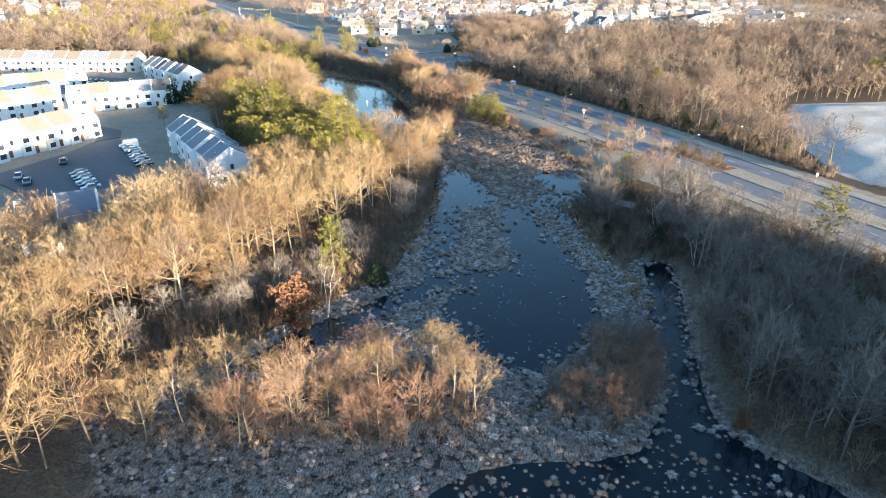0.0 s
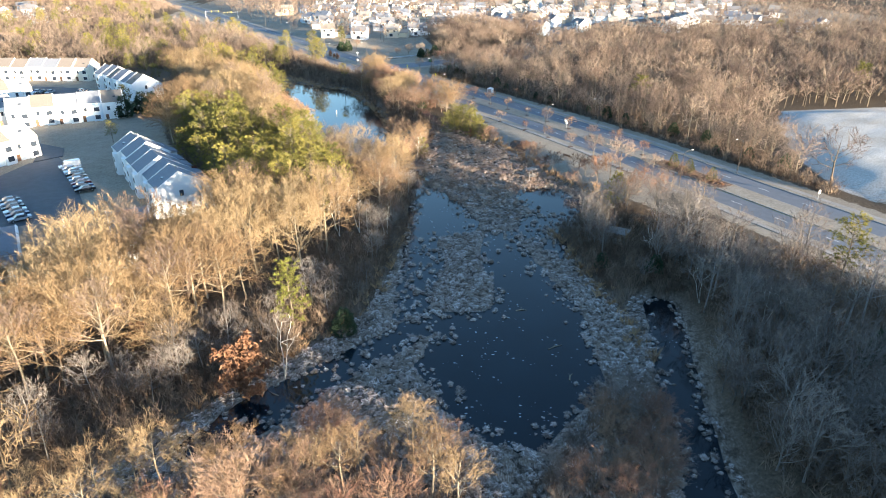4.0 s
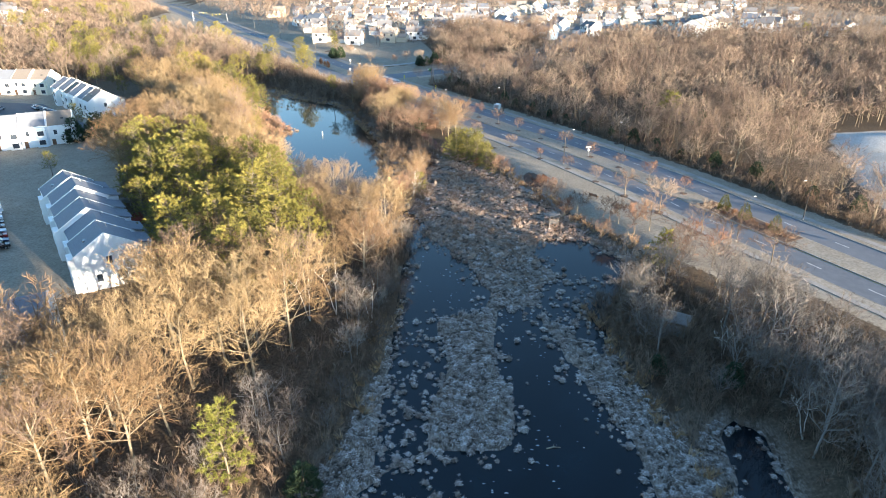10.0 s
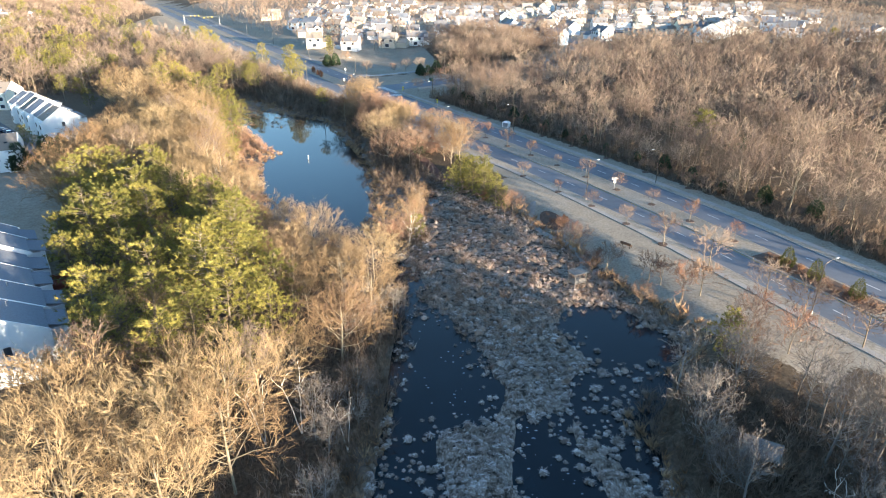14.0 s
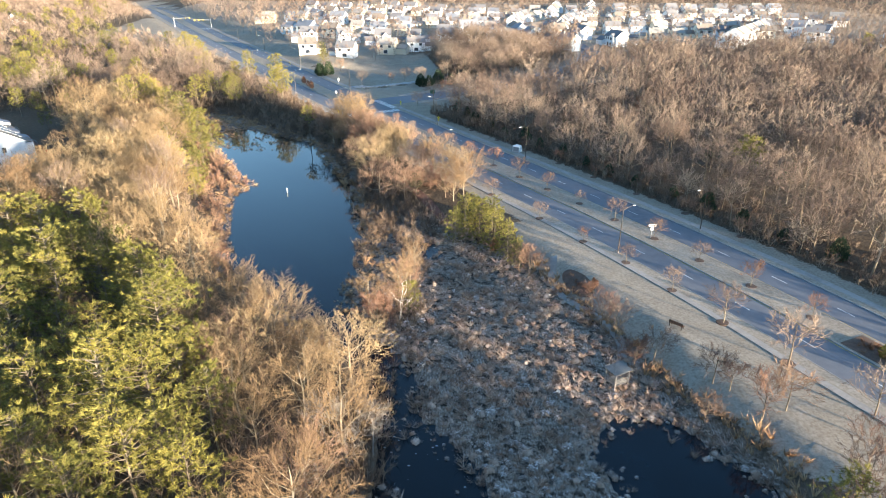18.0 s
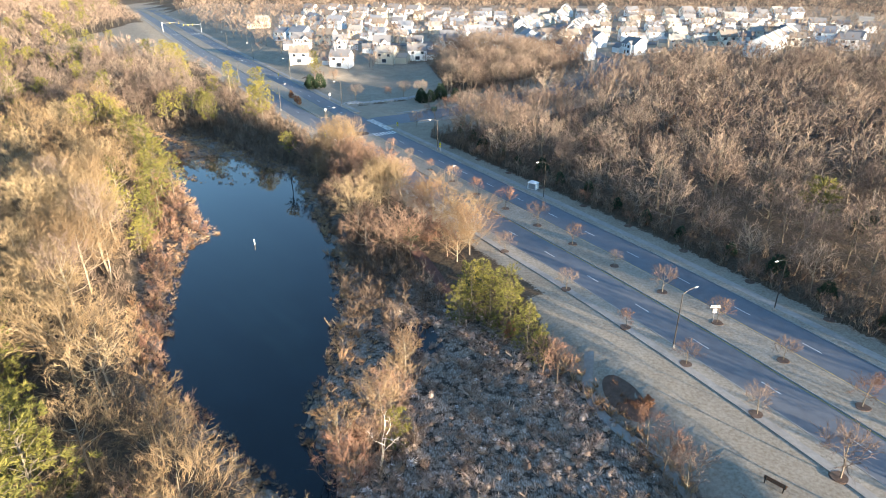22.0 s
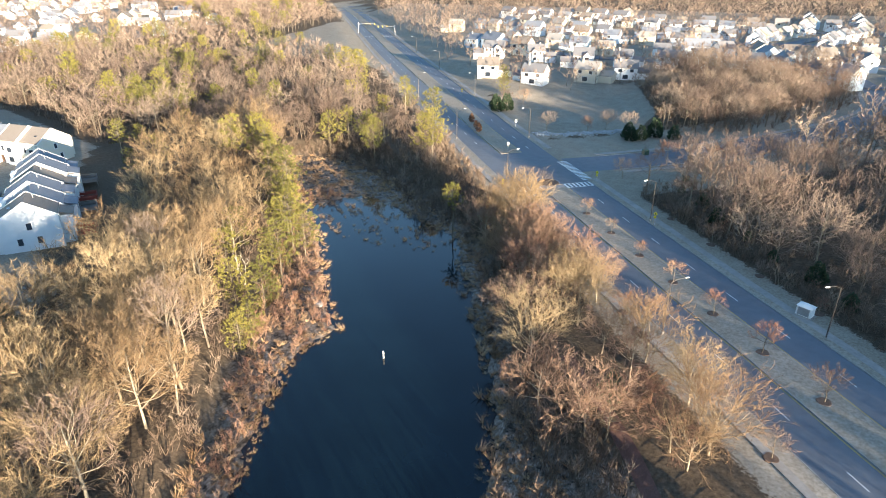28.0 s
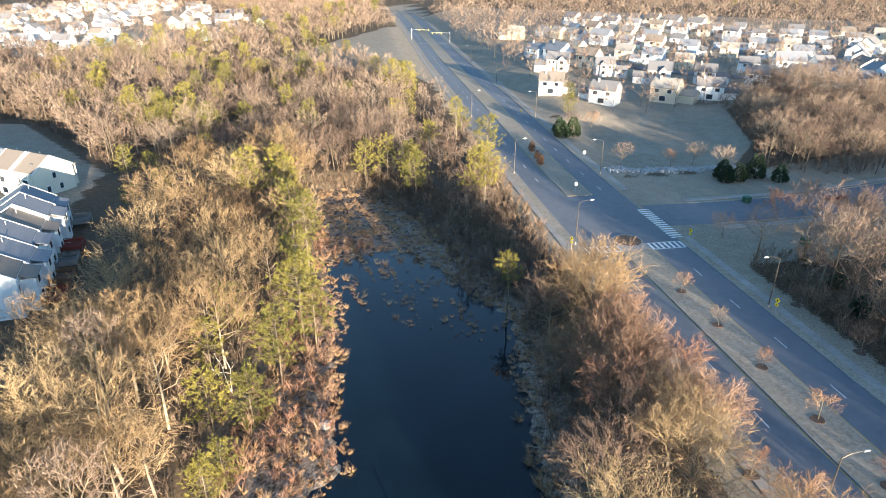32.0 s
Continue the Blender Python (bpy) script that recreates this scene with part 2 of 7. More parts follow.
M_GROUND, M_ASPHALT, M_WATER = ground_material(), asphalt_material(), water_material()
M_LOT = asphalt_material("parking_asphalt", (0.085, 0.088, 0.095), (0.05, 0.052, 0.058))
M_CONCRETE = simple("pale_concrete", (0.34, 0.315, 0.285), (0.24, 0.22, 0.20), 0.9, 1.5, bump=0.2)
M_KERB = simple("weathered_kerb", (0.36, 0.34, 0.31), (0.22, 0.21, 0.20), 0.9, 2.0)
M_PAINT = simple("white_road_paint", (0.78, 0.78, 0.76), (0.55, 0.55, 0.53), 0.7, 6.0)
M_YELLOW_LINE = simple("yellow_road_paint", (0.55, 0.38, 0.08), (0.42, 0.30, 0.09), 0.7, 6.0)
M_MULCH = simple("dark_mulch", (0.15, 0.10, 0.075), (0.075, 0.05, 0.037), 0.95, 8.0, bump=0.5)
M_GALV = simple("dark_bronze_metal", (0.10, 0.09, 0.08), (0.06, 0.055, 0.05), 0.5, 4.0, metal=0.6)
M_STEEL = simple("galvanised_steel", (0.45, 0.46, 0.47), (0.33, 0.34, 0.35), 0.45, 5.0, metal=0.8)
M_WHITE = simple("white_painted_board", (0.80, 0.79, 0.77), (0.68, 0.67, 0.65), 0.6, 3.0)
M_SIGN_YELLOW = simple("fluorescent_yellow_sign", (0.75, 0.62, 0.02), (0.65, 0.52, 0.02), 0.5, 3.0)
M_BLACK = simple("black_rubber", (0.02, 0.02, 0.02), (0.012, 0.012, 0.012), 0.8, 5.0)
M_GREEN_BOX = simple("green_painted_metal", (0.03, 0.10, 0.06), (0.02, 0.07, 0.045), 0.5, 3.0)
M_GREY_WOOD = simple("weathered_grey_boards", (0.24, 0.225, 0.205), (0.14, 0.13, 0.12), 0.9, 3.0, stretch=(1, 8, 1), bump=0.4)
M_BROWN_WOOD = simple("brown_stained_boards", (0.20, 0.11, 0.065), (0.12, 0.065, 0.04), 0.8, 3.0, bump=0.3)
M_RED_WOOD = simple("red_stained_deck_boards", (0.22, 0.045, 0.03), (0.13, 0.03, 0.022), 0.75, 3.0, bump=0.2)
M_BRICK = simple("red_brick_path", (0.17, 0.095, 0.075), (0.11, 0.06, 0.048), 0.9, 6.0, bump=0.3)
M_STONE = simple("pale_riprap", (0.42, 0.41, 0.40), (0.24, 0.235, 0.23), 0.9, 2.0, bump=0.5)
M_GLASS = Mat("window_glass", 0.06, 0, 0.8).color((0.035, 0.045, 0.06)).m
SIDINGS = [siding_material("white_siding", (0.80, 0.80, 0.79)), siding_material("cream_siding", (0.74, 0.69, 0.58)),
           siding_material("pale_blue_siding", (0.60, 0.68, 0.74)), siding_material("beige_siding", (0.62, 0.54, 0.43)),
           siding_material("pale_grey_siding", (0.66, 0.67, 0.68))]
ROOFS = [shingle_material("grey_shingles", (0.20, 0.20, 0.21), (0.11, 0.11, 0.12)), shingle_material("brown_shingles", (0.235, 0.205, 0.178), (0.15, 0.13, 0.112)),
         shingle_material("slate_blue_shingles", (0.23, 0.25, 0.285), (0.145, 0.16, 0.185)), shingle_material("pale_shingles", (0.34, 0.32, 0.295), (0.24, 0.225, 0.205))]
CAR_PAINTS = [Mat("%s_car_paint" % n, 0.25, 0.2, 0.6).color(c).m for n, c in (
    ("white", (0.72, 0.72, 0.72)), ("silver", (0.42, 0.43, 0.45)), ("black", (0.015, 0.015, 0.018)), ("dark_red", (0.20, 0.02, 0.02)),
    ("navy", (0.02, 0.035, 0.09)), ("grey", (0.14, 0.145, 0.15)))]


# ---- geometry helpers ----
class Geo:
    """Collects the faces of one mesh."""

    def __init__(self):
        self.v, self.f = [], []

    def poly(self, *pts):
        k = len(self.v)
        self.v += [tuple(p) for p in pts]
        self.f.append(tuple(range(k, k + len(pts))))
        return self

    def hexa(self, lo, hi):
        """A solid from four lower and four upper corners, both counter-clockwise from above."""
        k = len(self.v)
        self.v += [tuple(p) for p in (*lo, *hi)]
        self.f += [tuple(k + i for i in q) for q in ((3, 2, 1, 0), (4, 5, 6, 7), (0, 1, 5, 4), (1, 2, 6, 5), (2, 3, 7, 6), (3, 0, 4, 7))]
        return self

    def box(self, x0, y0, z0, x1, y1, z1, inset=0.0):
        i = inset
        return self.hexa([(x0, y0, z0), (x1, y0, z0), (x1, y1, z0), (x0, y1, z0)],
                         [(x0 + i, y0 + i, z1), (x1 - i, y0 + i, z1), (x1 - i, y1 - i, z1), (x0 + i, y1 - i, z1)])

    def tube(self, pts, radii, sides=8):
        """A tube along points with a radius at each."""
        k = len(self.v)
        for i, (p, r) in enumerate(zip(pts, radii)):
            a, b = Vector(pts[max(i - 1, 0)]), Vector(pts[min(i + 1, len(pts) - 1)])
            d = (b - a).normalized()
            u = d.cross(Vector((0.3, 0.9, 0.1) if abs(d.z) > 0.7 else (0, 0, 1))).normalized()
            w = d.cross(u)
            for s in range(sides):
                t = 2 * math.pi * s / sides
                self.v.append(tuple(Vector(p) + r * (math.cos(t) * u + math.sin(t) * w)))
        for i in range(len(pts) - 1):
            for s in range(sides):
                n = (s + 1) % sides
                self.f.append((k + i * sides + s, k + i * sides + n, k + (i + 1) * sides + n, k + (i + 1) * sides + s))
        self.f.append(tuple(k + s for s in reversed(range(sides))))
        self.f.append(tuple(k + (len(pts) - 1) * sides + s for s in range(sides)))
        return self

    def disc(self, x, y, z0, z1, r, sides=16, inset=0.0, wob=0.0):
        k = len(self.v)
        for z, q in ((z0, r), (z1, r - inset)):
            for s in range(sides):
                t = 2 * math.pi * s / sides
                rr = q * (1 + wob * math.sin(3 * t + x) + wob * 0.6 * math.sin(5 * t + y))
                self.v.append((x + rr * math.cos(t), y + rr * math.sin(t), z))
        self.f += [(k + s, k + (s + 1) % sides, k + sides + (s + 1) % sides, k + sides + s) for s in range(sides)]
        self.f.append(tuple(k + sides + s for s in range(sides)))
        return self

    def mesh(self, name, mat):
        me = bpy.data.meshes.new(name)
        seen, v, at = {}, [], []
        for p in self.v:
            k = (round(p[0], 3), round(p[1], 3), round(p[2], 3))
            if k not in seen:
                seen[k] = len(v)
                v.append(p)
            at.append(seen[k])
        me.from_pydata(v, [], [q for q in (tuple(dict.fromkeys(at[i] for i in f)) for f in self.f) if len(q) > 2])
        me.materials.append(mat)
        me.update()
        return me


def part(name, geo, mat, parent, label=""):
    ob = new(name, geo.mesh(name, mat) if isinstance(geo, Geo) else geo)
    ob.parent = parent
    if label:
        tagged(ob, label)
    return ob


def root(name, m, label, category, group="", kind=""):
    ob = new(name)
    ob.empty_display_size = 0.2
    ob.matrix_basis = m
    return tagged(ob, label, category, group, kind)


def solid(name, geo, mat, label, category, kind="", group=""):
    return tagged(new(name, geo.mesh(name, mat)), label, category, group, kind)


def tri_mesh(name, v, f, mats, mat_index=None, tint=None):
    """A mesh from arrays of points and triangles."""
    me = bpy.data.meshes.new(name)
    v, f = np.asarray(v, np.float32), np.asarray(f, np.int32)
    me.vertices.add(len(v))
    me.vertices.foreach_set("co", v.ravel())
    me.loops.add(f.size)
    me.loops.foreach_set("vertex_index", f.ravel())
    me.polygons.add(len(f))
    me.polygons.foreach_set("loop_start", np.arange(0, f.size, 3, dtype=np.int32))
    me.polygons.foreach_set("loop_total", np.full(len(f), 3, np.int32))
    for m in mats:
        me.materials.append(m)
    if mat_index is not None:
        me.polygons.foreach_set("material_index", np.asarray(mat_index, np.int32))
    if tint is not None:
        a = me.attributes.new("tint", 'FLOAT', 'POINT')
        a.data.foreach_set("value", np.asarray(tint, np.float32))
    me.update()
    return me


def inside(poly, x, y):
    """Which of the points x, y lie in the polygon."""
    x, y = np.asarray(x, float), np.asarray(y, float)
    r = np.zeros(x.shape, bool)
    for (x0, y0), (x1, y1) in zip(poly, poly[1:] + poly[:1]):
        hit = ((y0 > y) != (y1 > y)) & (x < (x1 - x0) * (y - y0) / ((y1 - y0) or 1e-9) + x0)
        r ^= hit
    return r


def distance(poly, x, y, closed=True):
    """The distance of the points x, y from a polygon's edge or a line."""
    x, y = np.asarray(x, float), np.asarray(y, float)
    best = np.full(x.shape, 1e9)
    for (x0, y0), (x1, y1) in zip(poly, poly[1:] + (poly[:1] if closed else [])):
        dx, dy = x1 - x0, y1 - y0
        t = np.clip(((x - x0) * dx + (y - y0) * dy) / (dx * dx + dy * dy + 1e-9), 0, 1)
        best = np.minimum(best, np.hypot(x - x0 - t * dx, y - y0 - t * dy))
    return best


def signed(poly, x, y):
    d = distance(poly, x, y)
    return np.where(inside(poly, x, y), d, -d)


def smooth(a, b, x):
    t = np.clip((x - a) / (b - a), 0, 1)
    return t * t * (3 - 2 * t)


def ripple(x, y, s):
    """A cheap rolling noise in -1 .. 1."""
    return (np.sin(x * s + 1.3 * np.sin(y * s * 0.7 + 0.4)) + np.sin(y * s * 1.3 + 1.7 * np.sin(x * s * 0.6)) + np.sin((x + y) * s * 2.1 + 2.0)) / 3


# ---- plan ----
WATER_Z = -2.6
KERB_LINE = [(128, 30), (106, 80), (86, 120), (67, 157), (55, 181), (46.5, 199), (38, 215), (29.5, 230), (20.5, 245), (11.5, 259), (2, 274),
             (-8, 289), (-41, 340), (-73, 390), (-113, 457), (-174, 557), (-213, 623), (-300, 770), (-400, 930)]
BASINS = [
    [(-8, 190), (-9, 172), (-9, 150), (-11, 128), (-15, 110), (-20, 102), (-28, 92), (-37, 80), (-46, 70), (-50, 62), (-42, 52), (-40, 10), (60, 10), (55, 30),
     (46, 55), (38, 62), (34.5, 69), (35, 76), (36.5, 87), (38.5, 96), (40.5, 107), (41, 115), (36, 118), (31, 113), (27, 125), (24, 147), (31, 156), (39, 165), (29, 186), (27, 197),
     (20, 211), (12, 225), (2, 241), (-11, 253), (-9, 220)],
    [(-10, 186), (-21, 193), (-31, 202), (-41, 211), (-50, 222), (-57, 240), (-65, 258), (-71, 268), (-79, 290), (-86, 308), (-99, 330), (-114, 354), (-101, 360),
     (-84, 352), (-66, 336), (-47, 316), (-37, 300), (-31, 282), (-23, 262), (-10, 246), (-8, 220), (-6, 205), (-6, 196)]]
WATERS = [
    [(9, 147), (14, 146), (16.3, 134), (19.3, 122.7), (21.8, 114), (23, 105), (21.8, 97), (21.8, 91), (16.4, 84), (11.4, 78), (6.4, 79), (1.2, 83), (0, 88), (-4, 95), (-1, 104), (-2, 110), (8, 111), (10, 118), (8, 131)],
    [(-1, 111), (-7, 107), (-14, 100), (-20, 94), (-27, 88), (-34, 77), (-30, 75), (-23, 83), (-16, 92), (-8, 100), (-3, 106)],
    [(-9, 180), (-5, 175), (2, 167), (6, 152), (5, 146), (-3, 144), (-6, 136), (-8, 122), (-9, 150)],
    [(18, 170), (22, 177), (28, 176), (33, 169), (37, 163), (31, 158), (23, 157)],
    [(37, 117), (40, 115), (39, 107), (37, 96), (35, 87), (33.4, 76), (32.5, 69), (35, 63), (43, 56), (50, 40), (30, 40), (24, 63), (28.6, 71), (30.8, 79), (30.5, 88), (32.5, 97), (35.2, 108)],
    [(25, 64), (21.4, 60), (12, 58.4), (2, 57), (-3, 53), (-4, 40), (30, 40), (36, 60)],
    [(-13, 192), (-22, 198), (-32, 208), (-41, 214), (-46, 224), (-50, 236), (-55, 250), (-57, 262), (-54, 270), (-62, 280), (-72, 298), (-88, 318), (-78, 330), (-62, 321), (-48, 311),
     (-39, 290), (-30, 270), (-25, 254), (-22, 238), (-20, 222), (-22, 209), (-16, 198)],
    [(-20, 197), (-13, 194), (-7, 187), (-6, 178), (-9, 171), (-12, 180)],
    [(-11, 233), (-5, 232), (-4, 226), (-9, 225)]]
# shallow water with scattered tussocks
SHALLOWS = [[(-8, 142), (-3, 142), (-1, 128), (-4, 119), (-4, 112), (-9, 108), (-9.5, 118), (-8.5, 130)], [(18, 156), (33, 157), (27, 146), (24, 134), (21, 138), (16, 147)],
            [(20, 60), (30, 62), (36, 60), (46, 50), (46, 36), (-6, 36), (-4, 53), (2, 57)]]
ISLANDS = [[(-50, 64), (-30, 71), (-14, 76), (-4, 78), (3, 72), (7, 66), (2, 61), (-20, 59), (-46, 58)], [(14, 76), (22, 88), (29, 90), (29, 76), (24, 66), (16, 64), (8, 68)]]
LAWNS = [
    [(-72, 136), (-60, 152), (-64, 168), (-78, 190), (-92, 216), (-103, 245), (-103, 262), (-116, 268), (-150, 305), (-170, 335), (-240, 362), (-330, 340), (-330, 120), (-120, 110), (-92, 100)],
    [(-72, 455), (-17, 488), (-8, 440), (-14, 410), (-40, 394), (-56, 404), (-78, 440)],
    [(100, 170), (104, 198), (118, 240), (128, 258), (170, 266), (460, 262), (460, 60), (120, 120)],
    [(40, 168), (29, 190), (22, 206), (15, 221), (12, 238), (24, 246), (40, 215), (52, 188), (64, 160), (52, 150)],
    [(-250, 520), (-120, 490), (-98, 462), (-72, 452), (-17, 486), (0, 545), (70, 550), (220, 520), (420, 560), (420, 900), (-300, 900)],
    [(-660, 460), (-330, 470), (-350, 640), (-560, 800), (-700, 800)]]


def spline(pts, step):
    """Points at even steps along a smooth line, with their directions."""
    out = []
    for i in range(len(pts) - 1):
        p0, p1, p2, p3 = (np.array(pts[min(max(j, 0), len(pts) - 1)], float) for j in (i - 1, i, i + 1, i + 2))
        n = max(2, int(np.linalg.norm(p2 - p1) / 1.0))
        for t in np.arange(n) / n:
            out.append(0.5 * (2 * p1 + (p2 - p0) * t + (2 * p0 - 5 * p1 + 4 * p2 - p3) * t * t + (3 * p1 - p0 - 3 * p2 + p3) * t ** 3))
    out.append(np.array(pts[-1], float))
    out = np.array(out)
    s = np.concatenate([[0], np.cumsum(np.linalg.norm(np.diff(out, axis=0), axis=1))])
    at = np.arange(0, s[-1], step)
    p = np.stack([np.interp(at, s, out[:, k]) for k in (0, 1)], 1)
    d = np.gradient(p, axis=0)
    for _ in range(6):
        d[1:-1] = (d[:-2] + 2 * d[1:-1] + d[2:]) / 4
    d /= np.linalg.norm(d, axis=1, keepdims=True)
    return at, p, d


ROAD_S, ROAD_P, ROAD_D = spline(KERB_LINE, 2.0)
ROAD_COARSE = [tuple(p) for p in ROAD_P[::6]]


def road_at(s, off):
    """The place at s metres along the near kerb and off metres across towards the far side, and the heading there."""
    p = np.array([np.interp(s, ROAD_S, ROAD_P[:, k]) for k in (0, 1)])
    d = np.array([np.interp(s, ROAD_S, ROAD_D[:, k]) for k in (0, 1)])
    d /= np.linalg.norm(d)
    q = p + off * np.array([d[1], -d[0]])
    return q[0], q[1], math.atan2(d[1], d[0])


def road_s(x, y):
    """How far along the kerb line a place lies."""
    return float(ROAD_S[np.argmin(np.hypot(ROAD_P[:, 0] - x, ROAD_P[:, 1] - y))])


def road_off(x, y):
    """How far across from the near kerb places lie, positive towards the far side."""
    x, y = np.asarray(x, float), np.asarray(y, float)
    d = distance(ROAD_COARSE, x, y, closed=False)
    xs = np.interp(y, ROAD_P[:, 1], ROAD_P[:, 0])
    return np.where(x > xs, d, -d)


SIDE_STREET = [(-30, 365), (-12, 376), (12, 394), (50, 432), (75, 470), (85, 520)]


def height(x, y):
    """The ground's height."""
    x, y = np.asarray(x, float), np.asarray(y, float)
    off = road_off(x, y)
    near_road = smooth(-14, -5, off) * (1 - smooth(27, 36, off))
    side = 1 - smooth(9, 14, distance(SIDE_STREET, x, y, closed=False))
    h = 0.12 + 1.0 * smooth(-48, -75, x) * smooth(85, 115, y) + 0.35 * ripple(x, y, 0.045) + 0.12 * ripple(x, y, 0.31)
    h = h + 2.0 * smooth(430, 560, y)
    h = h + 1.4 * smooth(0.0, 12.0, signed(LAWNS[2], x, y)) * (1.0 + ripple(x, y, 0.03))
    h = h - 1.6 * smooth(0.0, 14.0, signed(LAWNS[1], x, y))
    h = h * (1 - near_road) + 0.02 * near_road
    h = h * (1 - side) + 0.02 * side
    for b in BASINS:
        h = np.where(signed(b, x, y) > -7, np.minimum(h, h + (WATER_Z + 0.18 - h) * smooth(-6.0, 0.5, signed(b, x, y))), h)
    wet = np.full(x.shape, -99.0)
    for w in WATERS:
        wet = np.maximum(wet, signed(w, x, y))
    h = np.where(wet > -1.6, np.minimum(h, WATER_Z + 0.16 - 0.9 * smooth(-1.4, 1.0, wet)), h)
    for b in SHALLOWS:
        h = np.where(signed(b, x, y) > -1.0, np.minimum(h, WATER_Z + 0.1 - 0.5 * smooth(-1.0, 1.0, signed(b, x, y))), h)
    for b in ISLANDS:
        h = np.maximum(h, WATER_Z + 0.1 + 1.1 * smooth(0, 5, signed(b, x, y)) - 2 * (signed(b, x, y) < 0))
    corridor = (off > -1.0) & (off < 22.6)
    return np.where(corridor, np.minimum(h, -0.15), h)


def zones(x, y):
    """How grassy and how marshy the ground is."""
    off = road_off(x, y)
    grass = smooth(-9, -6, off) * (1 - smooth(27.5, 30, off))
    for p in LAWNS:
        grass = np.maximum(grass, smooth(-2.0, 2.0, signed(p, x, y)))
    grass = np.maximum(grass, 1 - smooth(24, 30, distance(SIDE_STREET, x, y, closed=False)))
    marsh = np.zeros(np.asarray(x).shape)
    for b in BASINS:
        marsh = np.maximum(marsh, smooth(-2.5, 1.5, signed(b, x, y)))
    return grass * (1 - marsh), marsh


def axis(fine0, fine1, step, mid0, mid1, mid, far0, far1):
    """Grid lines: fine in the middle, coarser round it, wide far out."""
    a = list(np.arange(mid0, fine0 - mid * 0.5, mid)) + list(np.arange(fine0, fine1, step)) + list(np.arange(fine1, mid1, mid))
    lo, hi, k = a[0], a[-1], mid
    left, right = [], []
    while lo > far0:
        k *= 1.25
        lo -= k
        left.append(lo)
    k = mid
    while hi < far1:
        k *= 1.25
        hi += k
        right.append(hi)
    return np.array(left[::-1] + a + right)


GRID = {}


def ground_z(x, y):
    """The height of the ground sheet as built."""
    x, y = np.asarray(x, float), np.asarray(y, float)
    xs, ys, z = GRID["xs"], GRID["ys"], GRID["z"]
    i, j = np.clip(np.searchsorted(xs, x) - 1, 0, len(xs) - 2), np.clip(np.searchsorted(ys, y) - 1, 0, len(ys) - 2)
    u, v = (x - xs[i]) / (xs[i + 1] - xs[i]), (y - ys[j]) / (ys[j + 1] - ys[j])
    return (z[j, i] * (1 - u) + z[j, i + 1] * u) * (1 - v) + (z[j + 1, i] * (1 - u) + z[j + 1, i + 1] * u) * v


def build_ground():
    xs, ys = axis(-118, 104, 2.0, -330, 230, 5.0, -3500, 3500), axis(40, 372, 2.0, 0, 740, 5.0, -3000, 4500)
    gx, gy = np.meshgrid(xs, ys)
    x, y = gx.ravel(), gy.ravel()
    z = height(x, y)
    GRID.update(xs=xs, ys=ys, z=z.reshape(len(ys), len(xs)))
    n, m = len(xs), len(ys)
    i = (np.arange(m - 1)[:, None] * n + np.arange(n - 1)[None]).ravel()
    f = np.concatenate([np.stack([i, i + 1, i + n + 1], 1), np.stack([i, i + n + 1, i + n], 1)])
    me = tri_mesh("ground", np.stack([x, y, z], 1), f, [M_GROUND])
    g, w = zones(x, y)
    off = road_off(x, y)
    # real frost plus painted light: low on the shadowed lawn, high on the sunlit field
    rime = 0.06 * np.maximum(smooth(-3, 2, signed(LAWNS[3], x, y)), smooth(-9, -7, off) * (1 - smooth(-1, 0, off)) * (1 - smooth(262, 275, y)))
    rime = np.maximum(rime, 0.95 * smooth(-2, 2, signed(LAWNS[2], x, y)))
    for name, val in (("grass", g), ("marsh", w), ("frost", rime)):
        me.attributes.new(name, 'FLOAT', 'POINT').data.foreach_set("value", val.astype(np.float32))
    me.polygons.foreach_set("use_smooth", np.ones(len(f), bool))
    tagged(new("ground", me), "frosty ground of leaf litter, lawn and dark marsh mud", "ground", kind="structure")
    g = Geo()
    g.poly(*[(px, py, WATER_Z) for px, py in ((-140, 0), (70, 0), (70, 375), (-140, 375))])
    solid("water", g, M_WATER, "still dark pond water mirroring a clear sky", "water", "structure")
    g = Geo()
    g.poly(*[(px, py, 0.9) for px, py in ((-280, 456), (-250, 462), (-232, 440), (-242, 427), (-270, 440))])
    solid("water_far", g, M_WATER, "small distant pond among bare trees", "water", "structure")


build_ground()


# ---- road ----
def strip(s0, s1, o0, o1, z0, z1, step=2.0, taper=0.0):
    """A solid band along the road between two offsets."""
    g = Geo()
    at = np.linspace(s0, s1, max(2, int((s1 - s0) / step) + 1))
    rows = []
    for s in at:
        a, b = road_at(s, o0), road_at(s, o1)
        rows.append((a, b))
    k = 0
    for (a, b) in rows:
        g.v += [(a[0], a[1], z0), (b[0], b[1], z0), (b[0], b[1], z1), (a[0], a[1], z1)]
    for i in range(len(rows) - 1):
        p, q = 4 * i, 4 * i + 4
        g.f += [(p + 3, p + 2, q + 2, q + 3), (p, p + 3, q + 3, q), (p + 1, q + 1, q + 2, p + 2)]
    e = 4 * (len(rows) - 1)
    g.f += [(0, 1, 2, 3), (e + 3, e + 2, e + 1, e)]
    return g


S_END = ROAD_S[-1]
S_NOSE, S_NOSE2 = road_s(-41, 341) + 0.5, road_s(-54, 362) + 4
S_SIDE0, S_SIDE1 = road_s(-41, 341) + 2.0, road_s(-58, 366) + 2
road = tagged(new("road", strip(0, S_END, 0.0, 21.8, -0.4, 0.0).mesh("road", M_ASPHALT)), "divided asphalt road with faded lane markings", "road", kind="structure")


